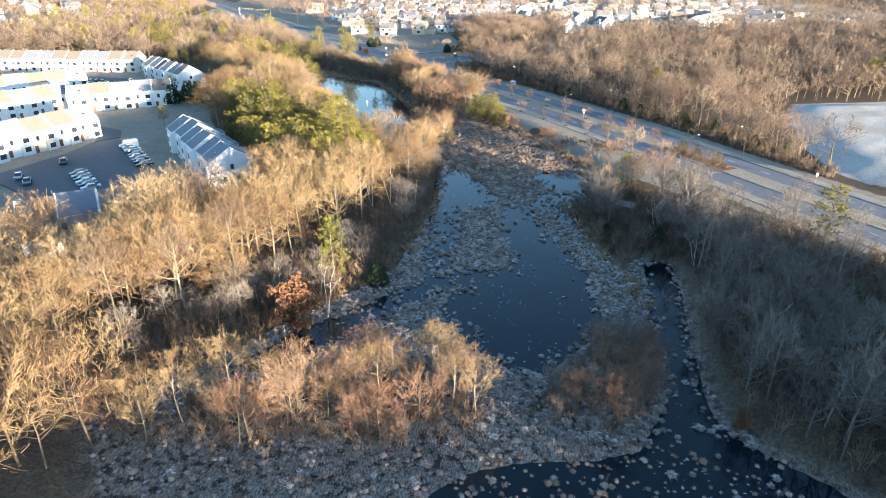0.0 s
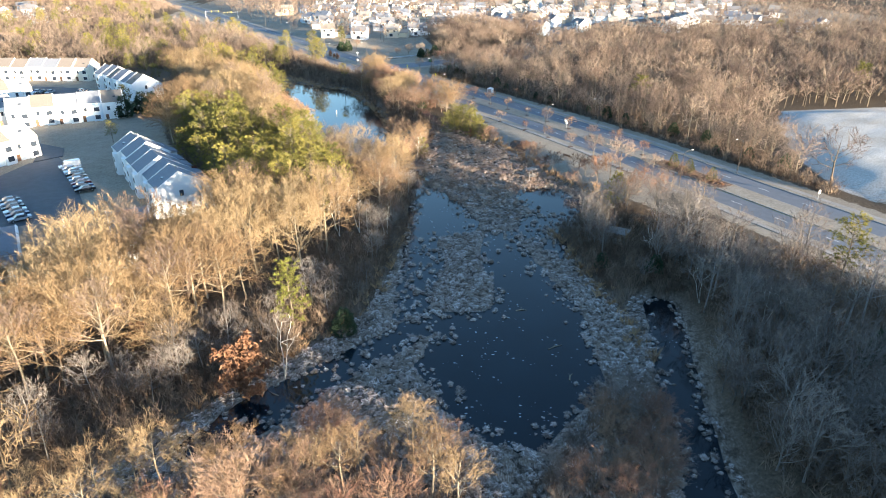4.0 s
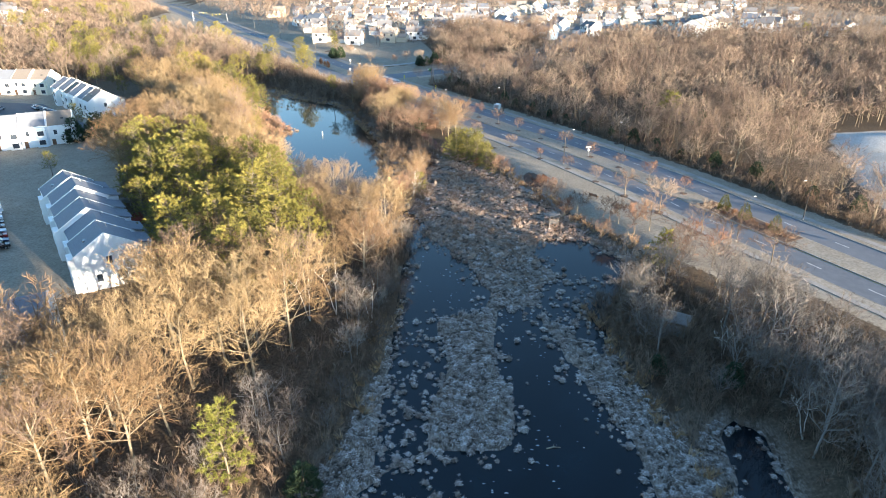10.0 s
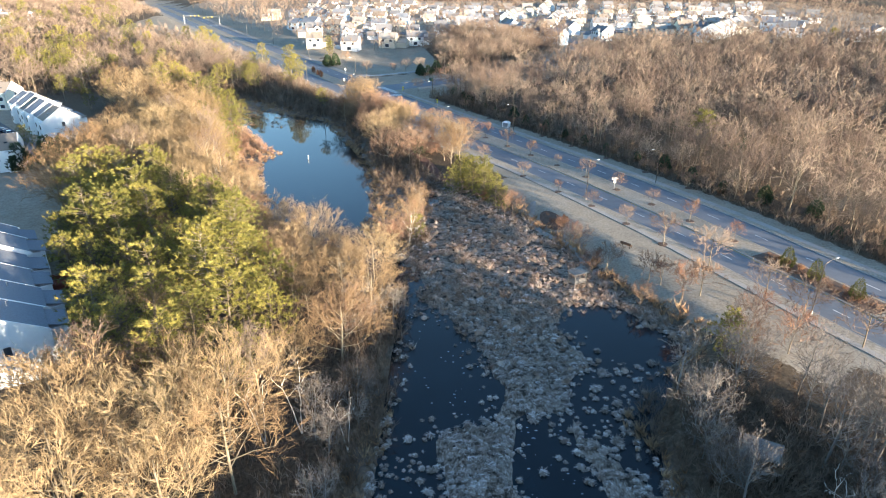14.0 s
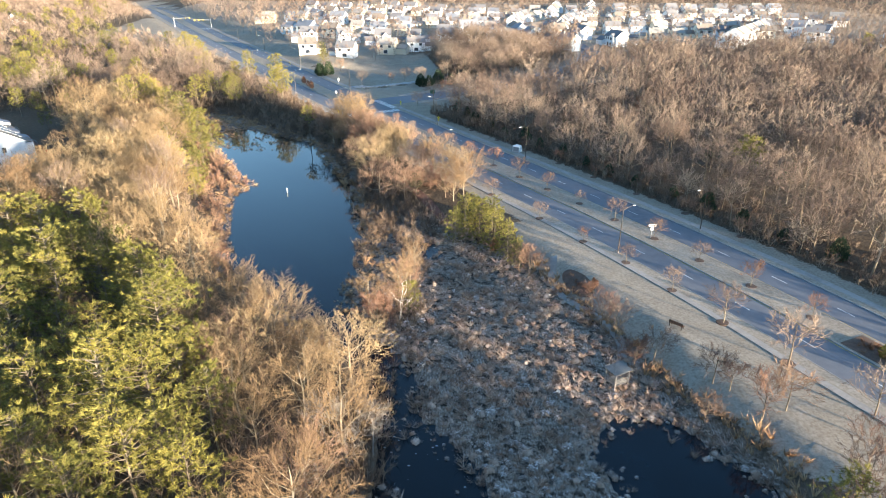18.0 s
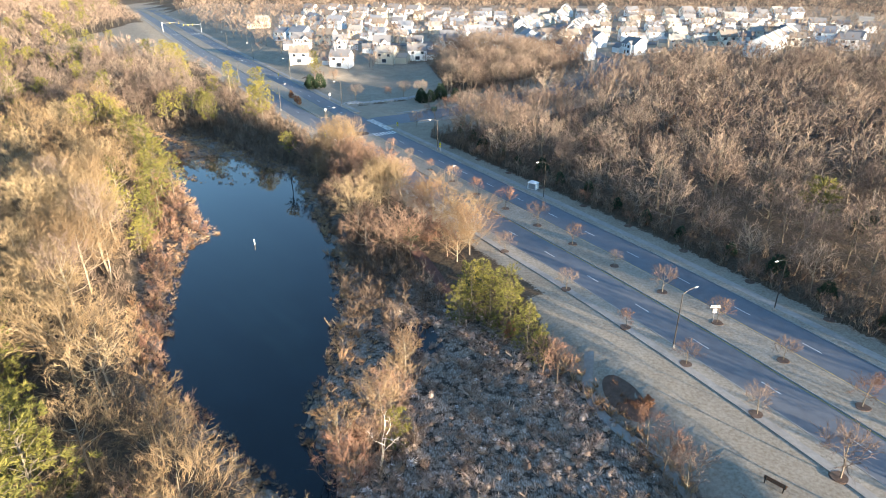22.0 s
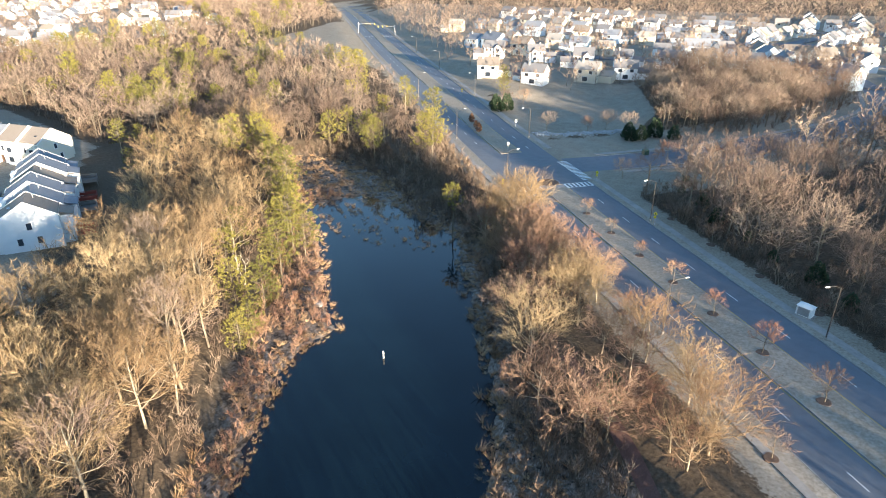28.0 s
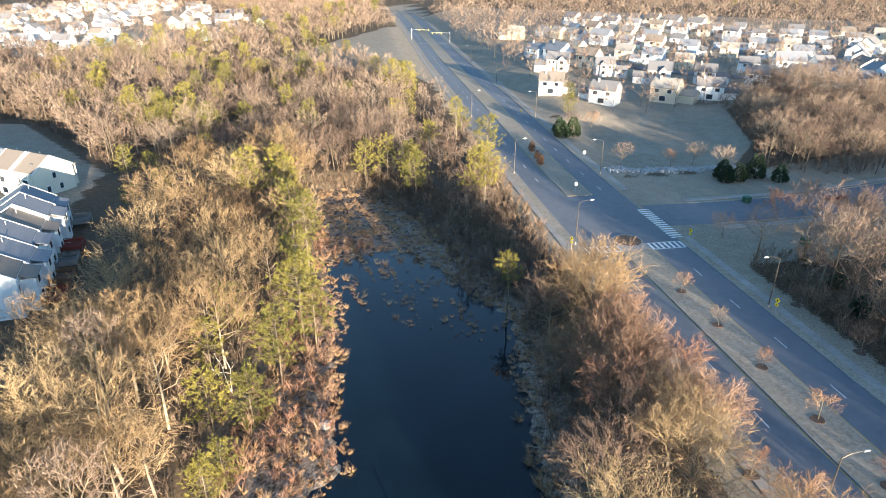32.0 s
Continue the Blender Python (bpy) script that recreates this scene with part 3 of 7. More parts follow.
def band(name, s0, s1, o0, o1, z0, z1, mat, label, category, frost=0.12):
    ob = new(name, strip(s0, s1, o0, o1, z0, z1).mesh(name, mat))
    if mat == M_GROUND:
        for what, val in (("grass", 1.0), ("frost", frost)):
            ob.data.attributes.new(what, 'FLOAT', 'POINT').data.foreach_set("value", np.full(len(ob.data.vertices), val, np.float32))
    return tagged(ob, label, category, kind="structure")


band("verge_near", 0, S_END, -2.4, -0.16, -0.3, 0.13, M_GROUND, "frosty grass verge between kerb and footpath", "verge", 0.15)
band("pavement_near", 0, S_END, -3.7, -2.4, -0.3, 0.15, M_CONCRETE, "pale concrete footpath beside the road", "pavement")
band("kerb_near", 0, S_END, -0.16, 0.0, -0.3, 0.16, M_KERB, "weathered concrete kerb", "kerb")
for k, (a, b) in enumerate(((0, S_SIDE0), (S_SIDE1, S_END))):
    band("kerb_far", a, b, 21.8, 21.96, -0.3, 0.16, M_KERB, "weathered concrete kerb", "kerb")
    band("verge_far", a, b, 21.96, 23.4, -0.3, 0.13, M_GROUND, "narrow frosty grass verge beside the kerb", "verge")
    band("pavement_far", a, b, 23.4, 25.0, -0.3, 0.15, M_CONCRETE, "pale concrete footpath beside the road", "pavement")
for a, b in ((0, S_NOSE - 3), (S_NOSE2, S_END)):
    band("median", a, b, 7.9, 13.9, -0.3, 0.14, M_GROUND, "dry frosty grass strip between the carriageways", "median")
    band("kerb_median", a, b, 7.74, 7.9, -0.3, 0.16, M_KERB, "weathered concrete kerb", "kerb")
    band("kerb_median", a, b, 13.9, 14.06, -0.3, 0.16, M_KERB, "weathered concrete kerb", "kerb")
    part("edge_line", strip(a, b, 7.42, 7.56, 0.0, 0.006), M_YELLOW_LINE, road)
    part("edge_line", strip(a, b, 14.3, 14.44, 0.0, 0.006), M_YELLOW_LINE, road)
nose = Geo()
cx, cy, ch = road_at(S_NOSE + 1.5, 10.9)
nose.disc(cx, cy, -0.3, 0.15, 3.1, 20)
solid("median_nose", nose, M_KERB, "rounded concrete end of the grass median", "median", "structure")
cx, cy, ch = road_at(S_NOSE + 1.5, 10.9)
cap = Geo().disc(cx, cy, 0.1, 0.17, 2.8, 20)
solid("median_nose_grass", cap, M_MULCH, "bare earth inside the rounded median end", "median", "structure")
band("crossing_slab", S_NOSE - 3.0, S_NOSE - 0.4, 7.9, 13.9, -0.3, 0.155, M_CONCRETE, "pale concrete crossing slab through the median", "pavement")
for phase, off in ((road_s(11.9, 265.4), 3.85), (road_s(-7, 286), 17.9)):
    s = phase % 12.19
    while s < min(S_END - 5, 760):
        if not S_NOSE - 4 < s < S_NOSE2 + 2:
            part("lane_marking", strip(s, s + 3.05, off - 0.07, off + 0.07, 0.0, 0.006, 1.5), M_PAINT, road)
        s += 12.19
# zebra crossing over the main road and over the side street
for o in np.concatenate([np.arange(0.5, 7.6, 1.15), np.arange(14.3, 21.6, 1.15)]):
    part("crossing_bar", strip(S_NOSE - 3.1, S_NOSE - 0.3, o, o + 0.55, 0.0, 0.006), M_PAINT, road)
for o in (-3.25, -0.25):
    for a, b in ((0.3, 7.6), (14.2, 21.6)):
        part("crossing_line", strip(S_NOSE + o - 0.1, S_NOSE + o + 0.1, a, b, 0.0, 0.008), M_PAINT, road)
for k in range(15):
    s = S_NOSE + 1.4 + k * 1.15
    part("crossing_bar", strip(s, s + 0.55, 20.8, 23.6, 0.0, 0.03, 0.5), M_PAINT, road)


def ribbon(line, half, z0, z1, step=3.0):
    """A band along any line."""
    at, p, d = spline(line, step)
    g = Geo()
    for q, e in zip(p, d):
        n = np.array([e[1], -e[0]])
        a, b = q - n * half, q + n * half
        g.v += [(a[0], a[1], z0), (b[0], b[1], z0), (b[0], b[1], z1), (a[0], a[1], z1)]
    for i in range(len(p) - 1):
        k, q = 4 * i, 4 * i + 4
        g.f += [(k + 3, k + 2, q + 2, q + 3), (k, k + 3, q + 3, q), (k + 1, q + 1, q + 2, k + 2)]
    e = 4 * (len(p) - 1)
    g.f += [(0, 1, 2, 3), (e + 3, e + 2, e + 1, e)]
    return g


solid("side_street", ribbon(SIDE_STREET, 6.4, -0.4, 0.022), M_ASPHALT, "asphalt side street joining the main road", "road", "structure")
for sgn in (-1, 1):
    at, p, d = spline(SIDE_STREET, 6.0)
    side_line = [(q[0] + sgn * 6.5 * e[1], q[1] - sgn * 6.5 * e[0]) for q, e in zip(p, d)][2:]
    solid("kerb_side", ribbon(side_line, 0.12, -0.3, 0.16), M_KERB, "weathered concrete kerb", "kerb", "structure")
    walk_line = [(q[0] + sgn * 8.6 * e[1], q[1] - sgn * 8.6 * e[0]) for q, e in zip(p, d)][2:]
    solid("pavement_side", ribbon(walk_line, 0.8, -0.3, 0.14), M_CONCRETE, "pale concrete footpath beside the side street", "pavement", "structure")


# ---- plants ----
def limb(v, f, pts, radii, sides=3):
    """A tapering limb that ends in a point."""
    k = len(v)
    for i in range(len(pts) - 1):
        d = pts[i + 1] - pts[i]
        d = d / (np.linalg.norm(d) + 1e-9)
        u = np.cross(d, (0.31, 0.87, 0.2) if abs(d[2]) > 0.8 else (0.0, 0.0, 1.0))
        u /= np.linalg.norm(u) + 1e-9
        w = np.cross(d, u)
        for s in range(sides):
            t = 2 * math.pi * s / sides
            v.append(pts[i] + radii[i] * (math.cos(t) * u + math.sin(t) * w))
    v.append(pts[-1])
    for i in range(len(pts) - 2):
        for s in range(sides):
            a, b = k + i * sides + s, k + i * sides + (s + 1) % sides
            f += [(a, b, b + sides), (a, b + sides, a + sides)]
    tip, last = len(v) - 1, k + (len(pts) - 2) * sides
    f += [(last + s, last + (s + 1) % sides, tip) for s in range(sides)]


def twiglet(v, f, rng, a, b, r):
    """The finest twigs: one sliver each."""
    d = b - a
    s = np.cross(d, rng.normal(size=3))
    s *= r / (np.linalg.norm(s) + 1e-9)
    k = len(v)
    v += [a - s, a + s, b]
    f.append((k, k + 1, k + 2))


def turned(rng, d, angle):
    """The direction d bent by about an angle to a random side."""
    side = rng.normal(size=3)
    side -= side.dot(d) * d
    side /= np.linalg.norm(side) + 1e-9
    q = d * math.cos(angle) + side * math.sin(angle)
    return q / np.linalg.norm(q)


def bare_tree_mesh(seed, tall=15.0, spread=4.5, n1=12, n2=5, n3=6, twig=0.026, forks=1, lean=0.04, low=0.32, n4=0):
    """A leafless tree: trunk arrays and crown arrays."""
    rng = np.random.RandomState(seed)
    tv, tf, cv, cf = [], [], [], []
    for stem in range(forks):
        az = rng.rand() * 6.28 + stem * 6.28 / forks
        tilt = lean + (0.22 * (forks > 1)) * (0.6 + rng.rand() * 0.8)
        h = tall * (0.74 if stem == 0 else 0.56 + 0.18 * rng.rand())
        pts = [np.zeros(3)]
        for i in range(1, 6):
            q = i / 5 * h
            pts.append(np.array([math.cos(az) * tilt * q, math.sin(az) * tilt * q, q]) + rng.normal(size=3) * (0.025 * q ** 0.8, 0.025 * q ** 0.8, 0))
        r0 = tall * 0.0125 * (1 if forks == 1 else 0.75)
        limb(tv, tf, pts, [r0 * 1.25, r0 * 0.85, r0 * 0.68, r0 * 0.5, r0 * 0.33], 6)
        pts = np.array(pts)
        for i in range(n1 // forks):
            fr = low + (0.97 - low) * (i + rng.rand()) / (n1 // forks)
            base = np.array([np.interp(fr * 5, range(6), pts[:, k]) for k in range(3)])
            a = i * 2.4 + rng.rand() * 1.2 + stem
            el = radians(12 + 52 * fr ** 1.5 + rng.normal() * 10)
            d = np.array([math.cos(a) * math.cos(el), math.sin(a) * math.cos(el), math.sin(el)])
            length = spread * (1.42 - 0.5 * abs(fr - 0.55) / 0.45) * (0.75 + 0.45 * rng.rand())
            p1 = base + d * length * 0.4
            d2 = turned(rng, d, 0.25) + np.array((0, 0, 0.22))
            d2 /= np.linalg.norm(d2)
            p2 = p1 + d2 * length * 0.35
            d3 = turned(rng, d2, 0.3) + np.array((0, 0, 0.2))
            d3 /= np.linalg.norm(d3)
            p3 = p2 + d3 * length * 0.3
            rb = max(r0 * 0.42 * (1.1 - 0.6 * fr), twig * 1.3)
            limb(cv, cf, [base, p1, p2, p3], [rb, rb * 0.68, rb * 0.42])
            mpts = np.array([base, p1, p2, p3])
            for j in range(n2):
                g = 0.28 + 0.72 * (j + rng.rand()) / n2
                b2 = np.array([np.interp(g * 3, range(4), mpts[:, k]) for k in range(3)])
                e = turned(rng, d2, 0.55 + 0.35 * rng.rand()) + np.array((0, 0, 0.15))
                e /= np.linalg.norm(e)
                l2 = length * (0.3 + 0.25 * rng.rand()) * (1.15 - 0.5 * g)
                m2 = b2 + e * l2 * 0.5
                e2 = turned(rng, e, 0.25)
                t2 = m2 + e2 * l2 * 0.5
                limb(cv, cf, [b2, m2, t2] if n4 > 1 else [b2, t2], [max(rb * 0.4, twig * 1.15), max(rb * 0.26, twig)])
                for k in range(n3):
                    w = 0.2 + 0.8 * (k + rng.rand()) / n3
                    b3 = b2 + (m2 - b2) * min(w * 2, 1) + (t2 - m2) * max(w * 2 - 1, 0)
                    q = turned(rng, e, 0.5 + 0.5 * rng.rand()) + np.array((0, 0, 0.12))
                    q /= np.linalg.norm(q)
                    l3 = l2 * (0.35 + 0.4 * rng.rand())
                    twiglet(cv, cf, rng, b3, b3 + q * l3, twig * 1.15)
                    for _ in range(n4):
                        b4 = b3 + q * l3 * (0.3 + 0.6 * rng.rand())
                        twiglet(cv, cf, rng, b4, b4 + turned(rng, q, 0.6) * l3 * 0.6, twig)
    return (np.array(tv), np.array(tf)), (np.array(cv), np.array(cf))


def dome_twigs(v, f, q, centre, radii, n, size, half, each=22, stem=0.0):
    """A lumpy rounded crown: sprays of fine twigs that fan outwards and up, with gaps between them."""
    ph = q.rand(4) * 6.28
    m = max(4, n // each)
    for i in range(m):
        a, e = i * 2.399 + q.normal() * 0.25, math.asin(min(0.99, -0.3 + 1.28 * (i + q.rand()) / m))
        lump = 1 + 0.16 * math.sin(3 * a + ph[0] + 2 * e) + 0.12 * math.sin(5 * a + ph[1] - 4 * e)
        d = np.array([math.cos(a) * math.cos(e), math.sin(a) * math.cos(e), math.sin(e)])
        c = np.array(centre) + d * lump * (0.55 + 0.38 * q.rand()) * np.array(radii)
        if stem:
            b = np.array([centre[0], centre[1], max(centre[2] * 0.5, c[2] - radii[2] * (0.5 + 0.4 * q.rand()))])
            twiglet(v, f, q, b, c + d * size * 0.6, stem)
        axis_dir = d + (0, 0, 0.55)
        axis_dir /= np.linalg.norm(axis_dir)
        g = axis_dir + q.normal(size=(each, 3)) * 0.42
        g *= (size * (0.6 + 0.8 * q.rand(each)) / np.linalg.norm(g, axis=1))[:, None]
        p0 = c + g * (0.3 * q.rand(each))[:, None] + q.normal(size=(each, 3)) * size * 0.14
        s = np.cross(g, q.normal(size=(each, 3)))
        s *= half / np.linalg.norm(s, axis=1)[:, None]
        for p, t, w in zip(p0, g, s):
            k = len(v)
            v += [p - w, p + w, p + t]
            f.append((k, k + 1, k + 2))


def crown_tree_mesh(seed, tall=15.0, wide=5.0, fork=0.25, n1=11, n2=8, n3=6, n4=3, twig=0.02, lean=0.0, full=True, open_top=0.0):
    """A leafless tree: a leading trunk, limbs that bow outwards and up to a rounded crown, branches and twigs in turn."""
    rng = np.random.RandomState(seed)
    tv, tf, cv, cf = [], [], [], []
    r0 = tall * 0.0125
    bend = rng.rand() * 6.28
    def axis_at(z):
        q = z / tall
        sway = 0.02 * tall * math.sin(q * 5 + bend)
        return np.array([lean * z * q + sway, 0.5 * lean * z * q + 0.6 * sway, z])
    zs = np.linspace(0, tall * (0.86 - open_top), 6 if full else 3)
    limb(tv, tf, [axis_at(z) for z in zs], [r0 * 1.15 * (1 - 0.85 * i / len(zs)) for i in range(len(zs) - 1)], 6 if full else 4)
    mid = axis_at(tall * 0.58)
    for i in range(n1):
        u = (i + 0.6 * rng.rand()) / n1
        base = axis_at(tall * (fork + (0.70 - open_top - fork) * u))
        a = i * 2.4 + rng.normal() * 0.3
        el = radians(-4 + 80 * u ** 0.95 + rng.normal() * 8)
        lump = 0.82 + 0.36 * rng.rand()
        end = mid + np.array([math.cos(a) * math.cos(el) * wide * lump, math.sin(a) * math.cos(el) * wide * lump, math.sin(el) * tall * 0.41 * (0.9 + 0.15 * rng.rand())])
        span = end - base
        length = np.linalg.norm(span)
        out = np.array([math.cos(a), math.sin(a), -0.15]) * length * 0.11
        wob = rng.normal(size=(2, 3)) * 0.035 * length
        mp = np.array([base, base + span * 0.33 + out + wob[0], base + span * 0.68 + out * 0.8 + wob[1], end])
        rb = max(r0 * (0.50 - 0.24 * u), twig * 2.2)
        limb(tv, tf, list(mp) if full else [mp[0], mp[1], mp[3]], [rb, rb * 0.66, rb * 0.36], 4 if full else 3)
        for j in range(n2):
            g = 0.2 + 0.8 * (j + 0.8 * rng.rand()) / n2
            b2 = np.array([np.interp(g * 3, range(4), mp[:, k]) for k in range(3)])
            d1 = mp[min(3, int(g * 3) + 1)] - mp[min(2, int(g * 3))]
            d1 /= np.linalg.norm(d1)
            e = turned(rng, d1, 0.6 + 0.35 * rng.rand()) + (0, 0, 0.08)
            e /= np.linalg.norm(e)
            l2 = length * (0.36 + 0.2 * rng.rand()) * (1.25 - 0.62 * g)
            m2 = b2 + e * l2 * 0.5
            t2 = m2 + (turned(rng, e, 0.18) + (0, 0, 0.06)) * l2 * 0.5
            r2 = max(rb * 0.34 * (1.1 - 0.4 * g), twig * 1.6)
            limb(cv, cf, [b2, m2, t2] if full else [b2, t2], [r2, r2 * 0.62])
            for k in range(n3):
                w = 0.18 + 0.82 * (k + rng.rand()) / n3
                b3 = b2 + (m2 - b2) * min(w * 2, 1) + (t2 - m2) * max(w * 2 - 1, 0)
                q = turned(rng, e, 0.4 + 0.35 * rng.rand()) + (0, 0, 0.05)
                q /= np.linalg.norm(q)
                l3 = l2 * (0.36 + 0.3 * rng.rand()) * (1.15 - 0.4 * w)
                twiglet(cv, cf, rng, b3, b3 + q * l3, twig * 1.5)
                for _ in range(n4):
                    b4 = b3 + q * l3 * (0.2 + 0.7 * rng.rand())
                    twiglet(cv, cf, rng, b4, b4 + turned(rng, q, 0.4 + 0.35 * rng.rand()) * l3 * (0.35 + 0.35 * rng.rand()), twig)
    return (np.array(tv), np.array(tf)), (np.array(cv), np.array(cf))


def bush_mesh(seed, tall=1.8, n=14, n2=3, twig=0.022, wide=0.7):
    """A twiggy shrub without leaves."""
    rng = np.random.RandomState(seed)
    v, f = [], []
    for i in range(n):
        a, el = rng.rand() * 6.28, radians(38 + 46 * rng.rand())
        d = np.array([math.cos(a) * math.cos(el) * wide, math.sin(a) * math.cos(el) * wide, math.sin(el)])
        b = np.array([rng.normal() * 0.15 * tall, rng.normal() * 0.15 * tall, 0])
        l = tall * (0.6 + 0.5 * rng.rand())
        m = b + d * l * 0.5
        t = m + turned(rng, d / np.linalg.norm(d), 0.25) * l * 0.5
        limb(v, f, [b, m, t] if n2 < 5 else [b, t], [twig * 1.5, twig])
        for j in range(n2):
            q = m + (t - m) * rng.rand() * 0.8
            twiglet(v, f, rng, q, q + turned(rng, d / np.linalg.norm(d), 0.6) * l * 0.45, twig)
    return np.array(v), np.array(f)


def tuft(v, f, rng, c, axis_dir, n, length, width, spread=1.0):
    """A spray of narrow pointed blades round a centre."""
    for _ in range(n):
        d = axis_dir + rng.normal(size=3) * spread * 0.55
        d /= np.linalg.norm(d) + 1e-9
        twiglet(v, f, rng, c - d * length * 0.15, c + d * length * (0.6 + 0.6 * rng.rand()), width)


def pine_mesh(seed, tall=14.0, spread=3.6, clumps=70, blades=13, low=0.35, blade=0.75, flat=1.0):
    """A pine: trunk with bare limbs, and a crown of needle clumps in tiers."""
    rng = np.random.RandomState(seed)
    tv, tf, cv, cf = [], [], [], []
    pts = [np.array([rng.normal() * 0.012 * z * (z > 0), rng.normal() * 0.012 * z * (z > 0), z]) for z in np.linspace(0, tall * 0.97, 6)]
    r0 = tall * 0.014
    limb(tv, tf, pts, [r0, r0 * 0.85, r0 * 0.7, r0 * 0.52, r0 * 0.3], 6)
    nb = max(10, clumps // 4)
    for i in range(nb):
        fr = low + (0.98 - low) * (i + rng.rand() * 0.6) / nb
        a = i * 2.4 + rng.normal() * 0.4
        reach = spread * (1.02 - ((fr - low) / (1.0 - low)) ** 1.6 * 0.78) * (0.6 + 0.55 * rng.rand()) * (0.65 + 0.35 * min(1, (fr - low) * 5))
        z = tall * 0.97 * fr
        b = np.array([np.interp(z, [p[2] for p in pts], [p[k] for p in pts]) for k in (0, 1)] + [z])
        d = np.array([math.cos(a), math.sin(a), 0.12 + 0.35 * fr + 0.15 * rng.rand()])
        t = b + d * reach
        limb(tv, tf, [b, b + d * reach * 0.6, t], [r0 * 0.28, r0 * 0.16])
        n = max(2, int(clumps / nb * (0.7 + 0.6 * rng.rand()) + 0.5))
        for j in range(n):
            w = 0.4 + 0.62 * (j + rng.rand()) / n
            c = b + d * reach * w + rng.normal(size=3) * (0.32 * spread * 0.3, 0.32 * spread * 0.3, 0.16)
            tuft(cv, cf, rng, c, np.array([math.cos(a) * 0.75, math.sin(a) * 0.75, 0.35 * flat]), blades, blade, blade * 0.058, 0.85)
    return (np.array(tv), np.array(tf)), (np.array(cv), np.array(cf))


def cone_evergreen_mesh(seed, tall=4.5, wide=1.3, n=420, blade=0.42, point=0.85, low=0.04):
    """A dense evergreen with foliage down to the ground."""
    rng = np.random.RandomState(seed)
    tv, tf, cv, cf = [], [], [], []
    limb(tv, tf, [np.zeros(3), np.array([0, 0, tall * 0.5]), np.array([0, 0, tall * 0.95])], [tall * 0.022, tall * 0.012], 6)
    for i in range(n):
        fr = 1 - math.sqrt(rng.rand())
        fr = low + (1 - low) * fr
        r = wide * (1 - fr ** 1.25) ** point * (0.78 + 0.3 * rng.rand()) * min(1.0, 0.62 + fr * 2.2)
        a = rng.rand() * 6.283
        lump = 1 + 0.14 * math.sin(a * 3 + fr * 9 + seed) + 0.08 * math.sin(a * 5 - fr * 14)
        c = np.array([math.cos(a) * r * lump, math.sin(a) * r * lump, fr * tall * 0.97])
        tuft(cv, cf, rng, c, np.array([math.cos(a) * 0.8, math.sin(a) * 0.8, 0.7]), 6, blade, blade * 0.2, 0.85)
    return (np.array(tv), np.array(tf)), (np.array(cv), np.array(cf))


def leaf_tree_mesh(seed, tall=8.0, spread=2.6, n=900):
    """A small tree that keeps its dead leaves."""
    (tv, tf), (bv, bf) = bare_tree_mesh(seed, tall, spread, 14, 4, 2, 0.02, low=0.12)
    rng = np.random.RandomState(seed + 5)
    v, f = list(bv), [tuple(q) for q in bf]
    pick = bv[rng.randint(0, len(bv), n)]
    for c in pick:
        tuft(v, f, rng, c + rng.normal(size=3) * 0.15, rng.normal(size=3) * 0.5 + (0, 0, -0.3), 1, 0.42, 0.12, 1.0)
    return (tv, tf), (np.array(v), np.array(f))


def reed_mesh(seed, tall=0.9, n=9, wide=0.10, lay=0.55, mound=0.0):
    """A clump of dry reeds; with a mound, a tussock whose blades fall over its sides."""
    rng = np.random.RandomState(seed)
    v, f = [], []
    if mound:
        sides, ph = 6, rng.rand(2) * 6.28
        for r, z in ((0.95, -0.3), (0.78, 0.34), (0.42, 0.62)):
            for s in range(sides):
                t = 6.283 * s / sides + z
                q = mound * r * (1 + 0.2 * math.sin(2 * t + ph[0]) + 0.14 * math.sin(3 * t + ph[1]) + 0.12 * rng.normal())
                v.append(np.array([math.cos(t) * q, math.sin(t) * q, tall * z * (0.85 + 0.3 * rng.rand())]))
        v.append(np.array([rng.normal() * 0.06, rng.normal() * 0.06, tall * 0.72]))
        for k in (0, sides):
            for s in range(sides):
                m = (s + 1) % sides
                f += [(k + s, k + m, k + sides + m), (k + s, k + sides + m, k + sides + s)]
        f += [(2 * sides + s, 2 * sides + (s + 1) % sides, 3 * sides) for s in range(sides)]
    sway = rng.rand() * 6.28
    for _ in range(n):
        a = rng.rand() * 6.283
        if mound:
            u = rng.rand() ** 0.6
            c = np.array([math.cos(a) * mound * u * 0.9, math.sin(a) * mound * u * 0.9, tall * (0.8 - 0.55 * u * u)])
            d = np.array([math.cos(a) * lay + 0.3 * math.cos(sway), math.sin(a) * lay + 0.3 * math.sin(sway), 0.55 - 0.75 * u + 0.25 * rng.normal()])
            twiglet(v, f, rng, c - d * 0.1, c + d * mound * (0.35 + 0.6 * rng.rand()), wide * (0.7 + 0.6 * rng.rand()))
        else:
            d = np.array([math.cos(a) * lay + 0.25 * math.cos(sway), math.sin(a) * lay + 0.25 * math.sin(sway), 0.62])
            c = np.array([math.cos(a), math.sin(a), 0]) * 0.22 * rng.rand()
            twiglet(v, f, rng, c, c + d * tall * (0.7 + 0.7 * rng.rand()), wide)
    return np.array(v), np.array(f)


